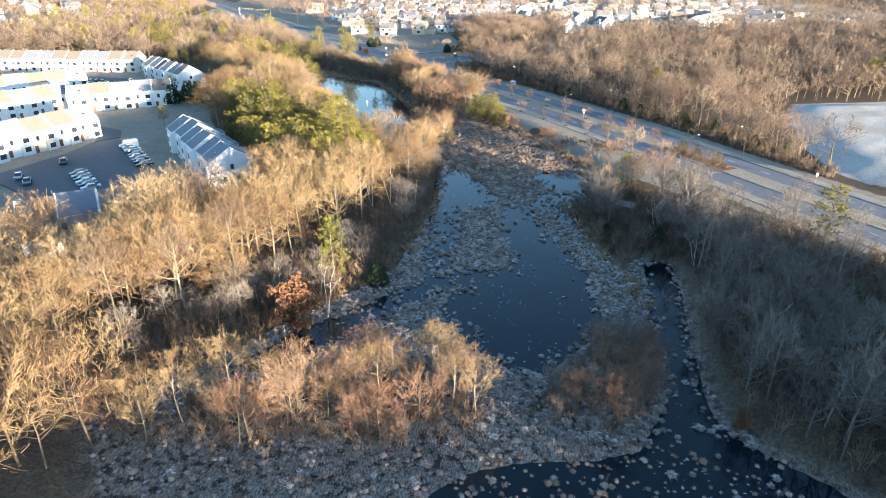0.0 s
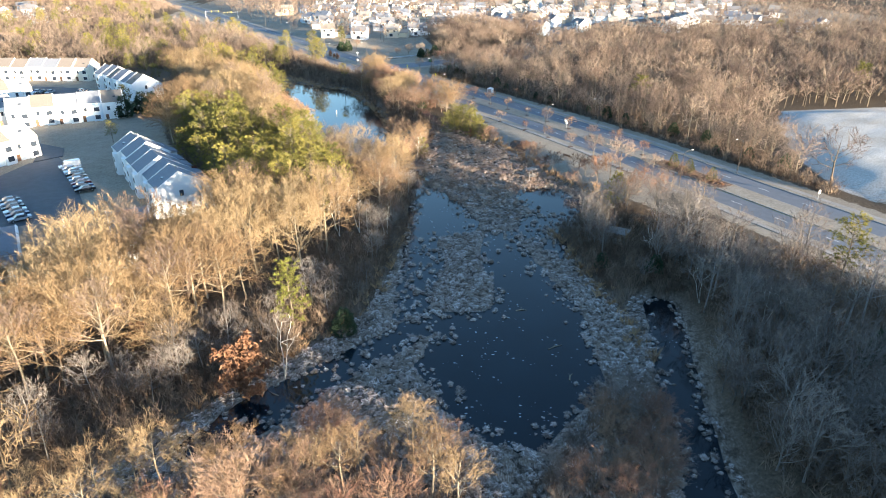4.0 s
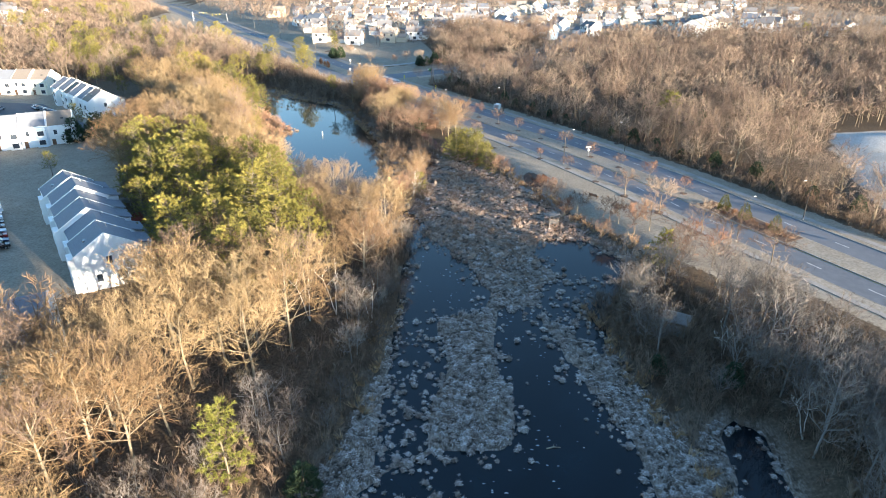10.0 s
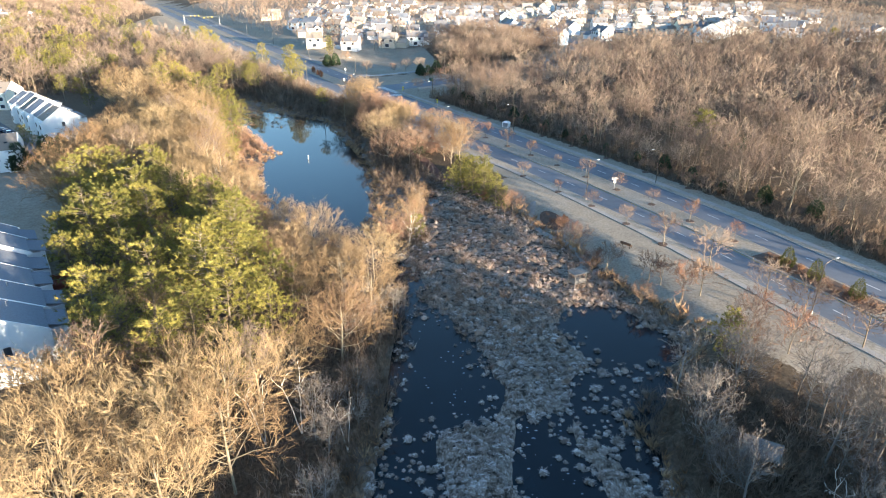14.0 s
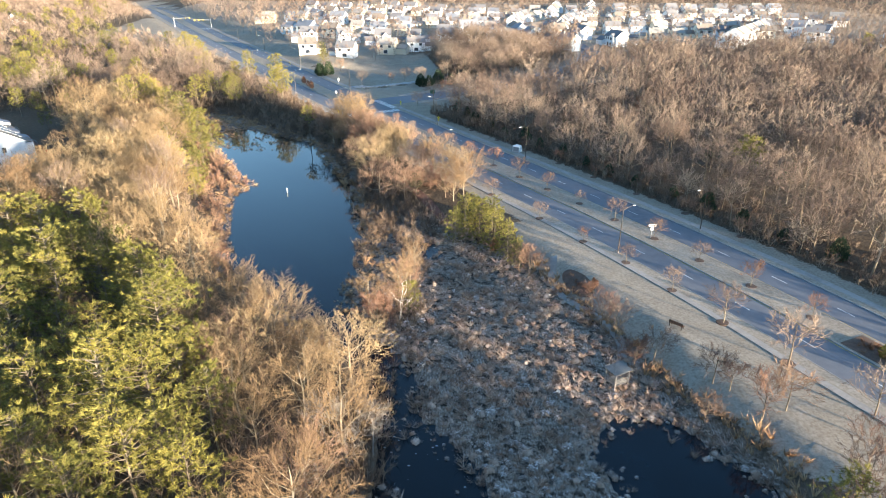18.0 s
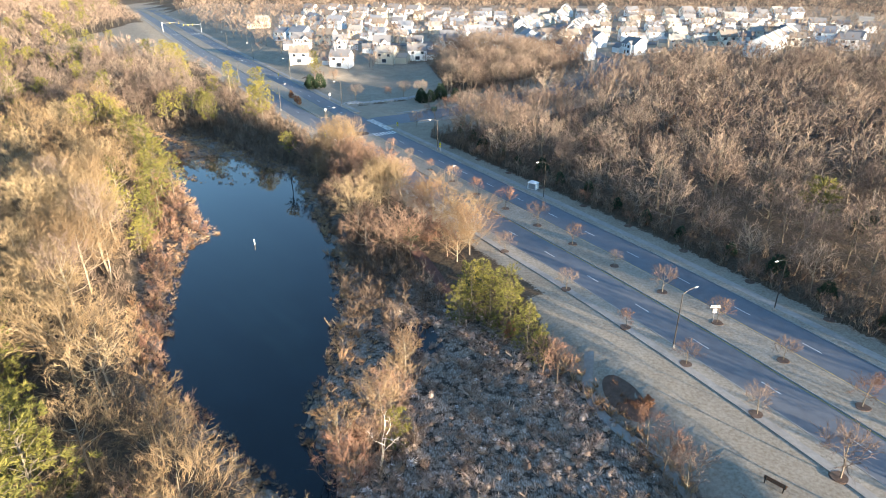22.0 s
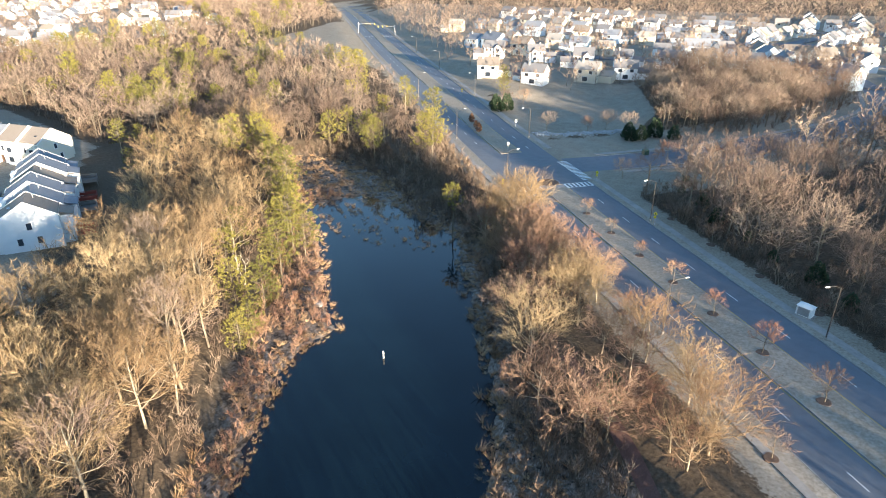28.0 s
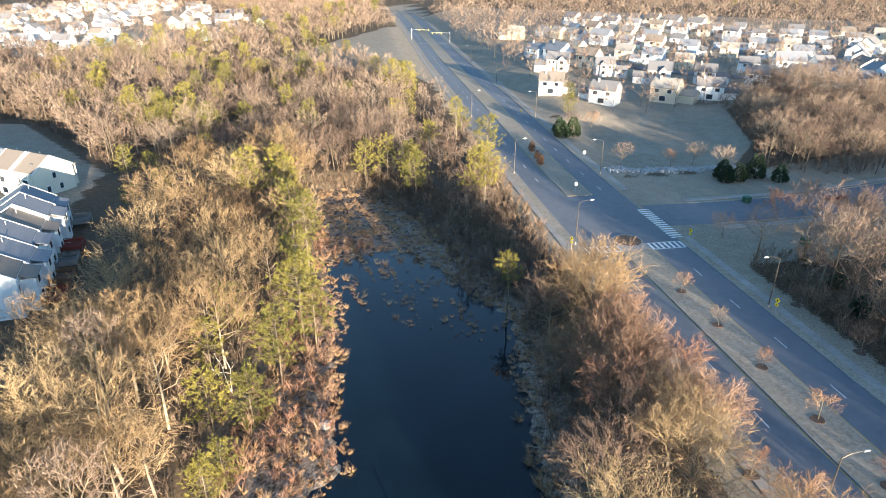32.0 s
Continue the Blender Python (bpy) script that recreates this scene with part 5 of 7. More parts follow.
def tussock(seed, tall, n, mound):
    v, f = reed_mesh(seed, tall, n + 12, 0.028, 0.8, mound)
    return v, f, np.where(np.arange(len(f)) < 30, 1, 0)


REEDS = [tussock(200 + i, t, n, md) for i, (t, n, md) in enumerate(((0.5, 36, 0.42), (0.62, 42, 0.5), (0.42, 34, 0.36), (0.7, 44, 0.46), (0.55, 42, 0.6)))]
SHORE_REEDS = [single(reed_mesh(210 + i, t, n, 0.03, 0.5, 0.0)) for i, (t, n) in enumerate(((0.9, 30), (1.1, 34), (0.75, 28), (1.3, 32), (1.0, 30)))]
TALL_REEDS = [single(reed_mesh(220 + i, t, n, 0.04, 0.3, False)) for i, (t, n) in enumerate(((1.6, 22), (1.9, 26), (1.3, 18)))]
x, y = marsh_places(0.76)
z = np.maximum(ground_z(x, y), WATER_Z - 0.06)
frosty, brown, standing, golden = [], [], [], []
for a, b, c in zip(x, y, z):
    rec = (rng.randint(5), float(a), float(b), float(c), rng.rand() * 6.28, rng.uniform(0.45, 1.1) * (1.05 + 0.4 * float(ripple(a, b, 0.9))), rng.rand())
    warm = b < 63 or b > 178 and a > -13 or (b > 152 and a > -8 and rng.rand() < (b - 150) / 26)
    edge = b > 195 and a < -13
    if edge:
        golden.append((*rec[:5], rec[5] * 0.85, rec[6]))
    elif warm and rng.rand() < 0.92:
        (brown if rng.rand() < 0.22 or b < 63 else standing).append((*rec[:5], rec[5] * (1.1 if b > 63 else 0.75), rec[6]))
    else:
        frosty.append(rec)
stuff("frosted_marsh_grass", REEDS, frosty, [M_REED_FROST, M_TUSSOCK_CORE], "hoar-frosted clumps of collapsed marsh grass in shade", "marsh grass")
stuff("brown_marsh_reeds", REEDS, brown, [M_REED_BROWN, M_REED_BROWN], "dry brown marsh reeds dusted with frost", "reeds")
stuff("standing_marsh_reeds", SHORE_REEDS, standing, [M_REED_BROWN], "stiff rust-brown reeds standing in the marsh", "reeds")
stuff("golden_shore_reeds", SHORE_REEDS, golden, [M_REED_GOLD], "golden dry reeds standing along the pond's shore", "reeds")
fringe = []
for line, n in (([(15, 222), (22, 207), (28, 194), (30, 186), (40, 166), (33, 156)], 190), ([(24, 147), (27, 126), (30, 113), (31, 104), (31, 95)], 120), ([(-66, 262), (-74, 282), (-84, 306)], 130),
                ([(-10, 150), (-12, 128), (-16, 110), (-29, 92), (-40, 78)], 150), ([(-58, 240), (-50, 222), (-40, 211)], 70), ([(-18, 222), (-22, 245), (-32, 280)], 60)):
    at, p, d = spline(line, 0.5)
    for _ in range(n):
        q = p[rng.randint(len(p))] + rng.normal(size=2) * 0.9
        fringe.append((rng.randint(3), float(q[0]), float(q[1]), float(max(ground_z(q[0], q[1]), WATER_Z)), rng.rand() * 6.28, rng.uniform(0.7, 1.3), rng.rand()))
stuff("bank_reeds", TALL_REEDS, fringe, [M_REED_GOLD], "tall straw-coloured reeds along the banks", "reeds")
# tangled shrubs on the pond's western shore
shrubs = []
x, y = scatter(rng, BASINS[1], 1.9)
for a, b, c in on_ground(x, y):
    wet = max(float(signed(w, a, b)) for w in WATERS)
    west = a < np.interp(b, (195, 222, 262, 300, 330), (-28, -40, -52, -66, -84))
    if west and 200 < b < 330 and wet < -0.8 and ripple(a, b, 0.35) > -0.45:
        shrubs.append((rng.randint(3), a, b, max(c, WATER_Z), rng.rand() * 6.28, rng.uniform(0.5, 1.0), rng.rand()))
stuff("shore_shrubs", BUSHES, shrubs, [M_TWIG_RED], "tangled orange-brown shrubs along the pond's shore", "brush")
# flecks of ice and frozen weed on the marsh pool
g = Geo()
for _ in range(1500):
    i = (0, 0, 0, 1, 2, 5, 4)[rng.randint(7)]
    w = WATERS[i]
    px, py = rng.uniform(min(q[0] for q in w), max(q[0] for q in w)), rng.uniform(min(q[1] for q in w), max(q[1] for q in w))
    if inside(w, px, py) and ripple(px, py, 0.3) > -0.1:
        r, n = rng.uniform(0.05, 0.24), 6
        pts = [(px + r * (0.6 + 0.6 * rng.rand()) * math.cos(t), py + r * (0.5 + 0.5 * rng.rand()) * math.sin(t)) for t in np.arange(n) * 6.283 / n]
        g.hexa([(*q, WATER_Z + 0.002) for q in pts[:4]], [(*q, WATER_Z + 0.03) for q in pts[:4]])
solid("ice_flecks", g, M_ICE, "scattered flecks of thin ice and frozen weed on dark water", "ice", "stuff")

# pines
PINES = [pine_mesh(300, 14, 4.7, 230, 24, 0.30, 0.66), pine_mesh(301, 16, 4.9, 250, 24, 0.36, 0.68), pine_mesh(302, 11, 4.0, 210, 24, 0.18, 0.62), pine_mesh(303, 15, 3.4, 140, 24, 0.55, 0.66), pine_mesh(304, 10, 4.0, 260, 22, 0.06, 0.6)]
planted_pines = {}


def pine(k, xx, yy, s=1.0, label="tall pine with bright yellow-green needles"):
    p = (xx, yy, float(ground_z(xx, yy)))
    a = rng.rand() * 6.28
    if k in planted_pines:
        return copy_at(planted_pines[k], p, a, s)
    planted_pines[k] = tree_thing("pine_tree", PINES[k], [M_TRUNK, M_NEEDLE], label, "tree", "pines", p, s, a)
    return planted_pines[k]


x, y = scatter(rng, PINE_PATCH, 6.0)
for a, b in zip(x, y):
    pine(rng.randint(3), float(a), float(b), rng.uniform(0.72, 1.2))
x, y = scatter(rng, [(-120, 352), (-60, 346), (-85, 420), (-130, 480), (-250, 620), (-345, 640), (-325, 470), (-260, 440), (-235, 372), (-170, 342)], 23.0, keep=lambda a, b: dry_land(a, b) & not_lawn(a, b) & (ripple(a, b, 0.11) > -0.3))
for a, b in zip(x, y):
    pine(rng.randint(4), float(a), float(b), rng.uniform(0.8, 1.1))
for k, a, b, s in ((1, -76, 292, 1.0), (0, -82, 300, 1.05), (0, -72, 281, 0.95), (4, -70, 272, 0.95), (1, -90, 314, 1.0), (4, -78, 287, 0.8), (4, -66, 259, 0.75), (0, -96, 318, 1.05), (4, -86, 305, 0.9), (0, -155, 330, 0.75), (2, -150, 333, 0.8), (0, -109, 332, 1.1), (1, -113, 326, 1.0), (0, -192, 366, 1.05), (1, -179, 377, 1.05), (0, -186, 371, 1.1), (0, -312, 460, 1.1), (1, -303, 466, 1.1), (0, -66, 206, 0.85), (1, -70, 200, 0.8), (4, 2, 238, 0.95), (4, 5, 233, 1.05), (4, 8, 229, 1.0), (4, 10.5, 225, 0.85), (4, 4, 241, 0.75), (4, 8, 236, 0.85), (4, 12, 222, 0.62), (4, 0, 233, 0.8), (3, -48, 312, 0.85),
                   (0, -103, 360, 0.95), (1, -85, 353, 0.9), (0, -98, 363, 0.85), (3, -90, 360, 0.7), (2, -82, 283, 0.95), (2, -73, 268, 0.9), (2, -80, 276, 0.8), (0, -72, 290, 0.9), (2, -66, 262, 0.7),
                   (1, -106, 330, 0.85), (0, -98, 322, 0.85), (2, -92, 310, 0.75), (0, -130, 318, 0.8), (2, -136, 314, 0.75), (1, -182, 370, 0.9), (0, -170, 366, 0.95), (0, -176, 360, 0.9), (1, -160, 366, 0.9), (0, -190, 366, 0.9),
                   (1, 68, 113, 0.95), (0, 76, 100, 0.8), (2, -8, 203, 0.62), (4, 39.9, 157.3, 0.82), (2, 84, 92, 0.8), (2, -115, 126, 0.7), (1, -104, 118, 0.75),
                   (1, -120, 250, 0.62), (0, -105, 208, 0.5), (0, -235, 474, 1.0), (1, -200, 420, 1.0), (0, -212, 432, 0.95), (1, -228, 452, 0.9), (0, -296, 448, 0.9), (1, -278, 455, 0.9), (0, -72, 460, 0.75), (2, -70, 452, 0.8)):
    pine(k, a, b, s)
far_pines = []
for _ in range(240):
    poly = WOODS_FAR[(1, 1, 1, 2, 4, 0)[rng.randint(6)]][0]
    px, py = rng.uniform(min(q[0] for q in poly), max(q[0] for q in poly)), rng.uniform(min(q[1] for q in poly), max(q[1] for q in poly))
    if inside(poly, px, py) and dry_land(px, py) and not_lawn(px, py):
        far_pines.append((rng.randint(2), px, py, float(ground_z(px, py)), rng.rand() * 6.28, rng.uniform(0.7, 1.05), rng.rand()))
stuff("distant_pines", [joined(pine_mesh(310, 14, 5.0, 90, 12, 0.25, 1.7)), joined(pine_mesh(311, 15, 4.6, 84, 12, 0.35, 1.7))], far_pines, [M_TRUNK, M_NEEDLE],
      "scattered green pines among the leafless woods", "woodland")

# particular plants
CEDAR = pine_mesh(320, 9.0, 2.3, 240, 22, 0.06, 0.5, 0.8)
tree_thing("cedar_tree", CEDAR, [M_TRUNK, M_CEDAR], "bright yellow-green cedar at the foot of the wood", "tree", "", (-25, 103, float(ground_z(-25, 103))), 1.35)
dark = tree_thing("holly_tree", cone_evergreen_mesh(321, 6.0, 2.4, 420, 0.6), [M_TRUNK, M_SPRUCE], "dark green holly on the marsh bank", "tree", "dark evergreens", (-17, 104, float(ground_z(-17, 104))), 0.9)
edge = [(*road_at(q, 31 + 9 * rng.rand())[:2], rng.uniform(0.4, 0.85)) for q in np.linspace(road_s(60, 170), S_SIDE0 - 16, 20)]
for a, b, s in edge + [(-112, 246, 1.5), (-107, 243, 1.6), (-116, 240, 1.4), (-102, 247, 1.45), (-109, 249, 1.3), (-66, 425, 1.1), (-63, 428, 1.2), (-68, 430, 1.0), (-15, 397, 0.9), (-12, 399, 0.9), (-2, 403, 0.9), (30, 126, 0.6), (39, 122, 0.7), (62, 92, 1.1), (70, 84, 1.2), (-10, 262, 0.8), (-36, 316, 0.8), (-8, 404, 1.2), (-16, 400, 1.0), (76, 290, 1.0), (88, 270, 1.1), (40, 330, 1.0), (3, 243, 0.8)]:
    copy_at(dark, (a, b, float(ground_z(a, b))), rng.rand() * 6, s)
russet = tree_thing("beech_tree", leaf_tree_mesh(330, 8.0, 2.1, n=5200), [M_TRUNK, M_RUSSET], "young beech holding on to russet dead leaves", "tree", "russet beeches", (-28, 87, float(ground_z(-28, 87))), 1.35)
for a, b, s in ((-47, 96, 0.6), (-54, 106, 0.6), (8, 229, 0.42), (25, 210, 0.25), (60, 100, 0.5), (36, 66, 0.45), (70, 350, 0.8), (-42, 322, 0.6), (-13, 203, 0.55), (-64, 392, 0.45), (-70, 404, 0.45), (-67, 398, 0.35)):
    copy_at(russet, (a, b, float(ground_z(a, b))), rng.rand() * 6, s)
# bleached dead trees
snag_kind = bare_tree_mesh(340, 11, 2.2, 7, 2, 1, 0.05, forks=2, low=0.5)
snag = tree_thing("dead_tree", snag_kind, [M_BLEACHED, M_BLEACHED], "bleached dead tree with broken limbs", "tree", "dead trees", (-24, 92, float(ground_z(-24, 92))), 1.0)
for a, b, s in ((-19, 140, 0.95), (-23, 138, 0.9), (-13, 138, 0.8), (-9.5, 199, 0.85), (-42, 95, 0.7), (44, 112, 0.75), (50, 102, 0.8), (-76, 275, 0.8), (40, 128, 0.7), (1, 68, 0.45), (-26, 302, 0.7)):
    copy_at(snag, (a, b, float(ground_z(a, b))), rng.rand() * 6, s)


# ---- houses ----
def gable_roof(x0, y0, x1, y1, eave, ridge, over=0.4, thick=0.18, along='x'):
    """Two sloping slabs over a rectangle."""
    g = Geo()
    if along == 'x':
        ym = (y0 + y1) / 2
        drop = (ridge - eave) * over / ((y1 - y0) / 2)
        a0, a1 = x0 - over, x1 + over
        for ye in (y0 - over, y1 + over):
            lo = [(a0, ye, eave - drop), (a1, ye, eave - drop), (a1, ym, ridge), (a0, ym, ridge)]
            if ye > ym:
                lo = [(a0, ym, ridge), (a1, ym, ridge), (a1, ye, eave - drop), (a0, ye, eave - drop)]
            g.hexa(lo, [(px, py, pz + thick) for px, py, pz in lo])
    else:
        xm = (x0 + x1) / 2
        drop = (ridge - eave) * over / ((x1 - x0) / 2)
        b0, b1 = y0 - over, y1 + over
        for xe in (x0 - over, x1 + over):
            lo = [(xe, b0, eave - drop), (xm, b0, ridge), (xm, b1, ridge), (xe, b1, eave - drop)]
            if xe > xm:
                lo = [(xm, b0, ridge), (xe, b0, eave - drop), (xe, b1, eave - drop), (xm, b1, ridge)]
            g.hexa(lo, [(px, py, pz + thick) for px, py, pz in lo])
    return g


def gable_body(g, x0, y0, x1, y1, z0, eave, ridge, along='x'):
    """Walls with gable ends."""
    if along == 'x':
        ym = (y0 + y1) / 2
        a, b = [(x0, y0), (x0, y1)], [(x1, y0), (x1, y1)]
        g.poly((x0, y0, z0), (x1, y0, z0), (x1, y0, eave), (x0, y0, eave))
        g.poly((x1, y1, z0), (x0, y1, z0), (x0, y1, eave), (x1, y1, eave))
        g.poly((x0, y1, z0), (x0, y0, z0), (x0, y0, eave), (x0, ym, ridge), (x0, y1, eave))
        g.poly((x1, y0, z0), (x1, y1, z0), (x1, y1, eave), (x1, ym, ridge), (x1, y0, eave))
    else:
        xm = (x0 + x1) / 2
        g.poly((x0, y1, z0), (x0, y0, z0), (x0, y0, eave), (x0, y1, eave))
        g.poly((x1, y0, z0), (x1, y1, z0), (x1, y1, eave), (x1, y0, eave))
        g.poly((x0, y0, z0), (x1, y0, z0), (x1, y0, eave), (xm, y0, ridge), (x0, y0, eave))
        g.poly((x1, y1, z0), (x0, y1, z0), (x0, y1, eave), (xm, y1, ridge), (x1, y1, eave))
    return g


def window_mesh(w, h, name="window"):
    """A framed window in the xz plane, facing -y, its pane set back in the frame."""
    me = bpy.data.meshes.new(name)
    t, ring = 0.12, lambda q, y: [(-w / 2 - q, y, -q), (w / 2 + q, y, -q), (w / 2 + q, y, h + q), (-w / 2 - q, y, h + q)]
    v = ring(t, 0.02) + ring(t, -0.07) + ring(0, -0.07) + ring(0, -0.02)
    f = [(4 * k + i, 4 * k + (i + 1) % 4, 4 * k + 4 + (i + 1) % 4, 4 * k + 4 + i) for k in range(3) for i in range(4)] + [(12, 13, 14, 15)]
    me.from_pydata(v, [], f)
    me.materials.append(M_WHITE)
    me.materials.append(M_GLASS)
    me.polygons.foreach_set("material_index", np.array([0] * 12 + [1], np.int32))
    me.update()
    return me


WIN = {k: window_mesh(*k) for k in ((0.9, 1.4), (1.7, 1.4), (0.9, 1.1), (2.4, 1.9))}


def put_window(parent, size, x, y, z, side='front'):
    ob = new("window", WIN[size])
    ob.parent = parent
    ob.matrix_basis = pose(x, y, z, 0, 0, {'front': 0, 'right': 90, 'back': 180, 'left': 270}[side])
    return ob


def detached_house(m, wall, roof, label, mirror=1, w=10.5, d=8.5, eave=5.6, plain=False):
    """A two-storey house with a front gable and a garage wing."""
    ridge = eave + d * 0.36
    r = root("house", m, label, "house", "suburban houses")
    gx0, gx1 = (w, w + 5.8) if mirror > 0 else (-5.8, 0)
    fx = w * 0.18 if mirror > 0 else w * 0.5
    part("wall", gable_body(Geo(), 0, 0, w, d, -1.0, eave, ridge), wall, r)
    part("garage_wall", gable_body(Geo(), gx0, -1.8, gx1, 4.8, -1.0, 2.9, 4.7, 'x'), wall, r)
    if plain:
        part("roof", gable_roof(0, 0, w, d, eave, ridge), roof, r)
        part("garage_roof", gable_roof(gx0, -1.8, gx1, 4.8, 2.9, 4.7, 0.3), roof, r)
        put_window(r, (1.7, 1.4), w * 0.3, 0, 3.6)
        put_window(r, (1.7, 1.4), w * 0.6, d, 3.6, 'back')
        put_window(r, (0.9, 1.4), 0 if mirror > 0 else w, d * 0.6, 3.6, 'left' if mirror > 0 else 'right')
        return r
    part("bay_wall", gable_body(Geo(), fx, -1.2, fx + w * 0.34, 0.0, -1.0, eave - 0.1, eave + 1.5, 'y'), wall, r)
    part("roof", gable_roof(0, 0, w, d, eave, ridge), roof, r)
    part("garage_roof", gable_roof(gx0, -1.8, gx1, 4.8, 2.9, 4.7, 0.3), roof, r)
    part("bay_roof", gable_roof(fx, -1.2, fx + w * 0.34, d * 0.42, eave - 0.1, eave + 1.5, 0.25, 0.16, 'y'), roof, r)
    part("garage_door", Geo().box(gx0 + 0.6, -1.86, 0, gx1 - 0.6, -1.78, 2.2), M_WHITE, r)
    part("chimney", Geo().box(w * 0.72, d * 0.56, eave, w * 0.72 + 0.8, d * 0.56 + 0.8, ridge + 0.9, 0.04), M_KERB, r)
    part("door", Geo().box(w * 0.5 - 0.5, -0.07, 0, w * 0.5 + 0.5, 0.03, 2.1) if mirror > 0 else Geo().box(w * 0.3 - 0.5, -0.07, 0, w * 0.3 + 0.5, 0.03, 2.1), M_BROWN_WOOD, r)
    for x, z in ((fx + w * 0.17, 0.9), (fx + w * 0.17, 3.6)):
        put_window(r, (1.7, 1.4), x, -1.2, z)
    for x in ((w * 0.74, w * 0.92) if mirror > 0 else (w * 0.12, w * 0.3)):
        put_window(r, (0.9, 1.4), x, 0, 3.6)
    for x in (w * 0.25, w * 0.75):
        put_window(r, (1.7, 1.4), x, d, 3.6, 'back')
    put_window(r, (2.4, 1.9), w * 0.5, d, 0.5, 'back')
    put_window(r, (0.9, 1.4), 0 if mirror > 0 else w, d * 0.6, 3.6, 'left' if mirror > 0 else 'right')
    return r


def ground_pose(x, y, turn, lift=0.0):
    return pose(x, y, float(ground_z(x, y)) + lift, 0, 0, turn)


HOUSE_BASES = []
FAR_ROADS = [[(85, 520), (60, 580), (70, 660), (110, 740), (130, 860)], [(62, 580), (0, 560), (-60, 565), (-110, 590)], [(60, 580), (130, 575), (200, 590), (250, 560)], [(70, 660), (0, 650), (-70, 660), (-140, 700)],
             [(70, 660), (150, 670), (230, 690), (320, 660)], [(110, 740), (20, 745), (-80, 770), (-150, 800)], [(110, 740), (200, 760), (320, 780)]]
for line in FAR_ROADS:
    pts = [(x, y) for x, y in line]
    at, p, d = spline(pts, 6.0)
    g = Geo()
    hz = ground_z(p[:, 0], p[:, 1]) + 0.5
    for q, e, z in zip(p, d, hz):
        n = np.array([e[1], -e[0]]) * 4.2
        g.v += [(q[0] - n[0], q[1] - n[1], z - 1.2), (q[0] + n[0], q[1] + n[1], z - 1.2), (q[0] + n[0], q[1] + n[1], z), (q[0] - n[0], q[1] - n[1], z)]
    for i in range(len(p) - 1):
        k, q = 4 * i, 4 * i + 4
        g.f += [(k + 3, k + 2, q + 2, q + 3), (k, k + 3, q + 3, q), (k + 1, q + 1, q + 2, k + 2)]
    solid("estate_road", g, M_ASPHALT, "asphalt street between suburban houses", "road", "structure")
hrng = np.random.RandomState(5)
house_places = []


def try_house(x, y, turn):
    if all(math.hypot(x - a, y - b) > 15.5 for a, b, _ in house_places):
        house_places.append((x, y, turn))


for a, b, t in ((-108, 512, 200), (-86, 486, 190), (-62, 480, 170), (-40, 494, 165), (-24, 506, 185), (-96, 540, 10), (-72, 536, 20), (-46, 532, 5), (108, 546, 200)):
    try_house(a, b, t)
for line in FAR_ROADS:
    at, p, d = spline(line, 18.0)
    for q, e in zip(p, d):
        for sgn in (-1, 1):
            n = np.array([e[1], -e[0]]) * sgn
            c = q + n * hrng.uniform(16, 20) + e * hrng.uniform(-2, 2)
            # the house's front looks back at the street
            try_house(c[0], c[1], math.degrees(math.atan2(-n[1], -n[0])) + 90 + hrng.normal() * 5)
for _ in range(900):
    x, y = hrng.uniform(-230, 330), hrng.uniform(515, 880)
    if road_off(x, y) > 45 and inside(LAWNS[4], x, y) and min(float(distance(l, x, y, closed=False)) for l in FAR_ROADS) > 15:
        try_house(x, y, hrng.choice([0, 90, 180, 270]) + hrng.normal() * 12)
    x, y = hrng.uniform(-700, -335), hrng.uniform(475, 800)
    if inside(LAWNS[5], x, y) and sum(h[0] < -330 for h in house_places) < 95:
        try_house(x, y, hrng.choice([20, 110, 200, 290]) + hrng.normal() * 10)
    x, y = hrng.uniform(235, 340), hrng.uniform(490, 560)
    try_house(x, y, hrng.choice([0, 90, 180]) + hrng.normal() * 10)
house_places = [h for h in house_places if road_off(h[0], h[1]) > 36 or h[0] < -340]
left_homes = [h for h in house_places if h[0] < -330]
house_places = [h for h in house_places if h[0] >= -330][:165] + left_homes
HOUSE_LABELS = ["two-storey white-sided house with a grey shingle roof", "cream two-storey house with a brown shingle roof", "pale blue-sided house with a slate-grey roof", "beige two-storey house with a pale roof",
                "pale grey house with a grey shingle roof"]
for i, (x, y, t) in enumerate(house_places):
    plain = y > 575 or x < -300
    k = hrng.choice([0, 0, 0, 1, 2, 3, 4]) * 2 + hrng.randint(2) + 10 * plain
    have = [h for h in HOUSE_BASES if h[0] == k]
    m = ground_pose(x, y, t, 0.1) @ Matrix.Scale(hrng.uniform(0.86, 1.12), 4) @ Matrix.Translation((-5.2, -4.2, 0))
    if have:
        copy_thing(have[0][1], m)
    else:
        c = k % 10 // 2
        HOUSE_BASES.append((k, detached_house(m, SIDINGS[c], ROOFS[(0, 1, 2, 3, 0)[c]], HOUSE_LABELS[c], 1 if k % 2 else -1, w=(10.5, 9.5, 11, 10, 9)[c], plain=plain)))


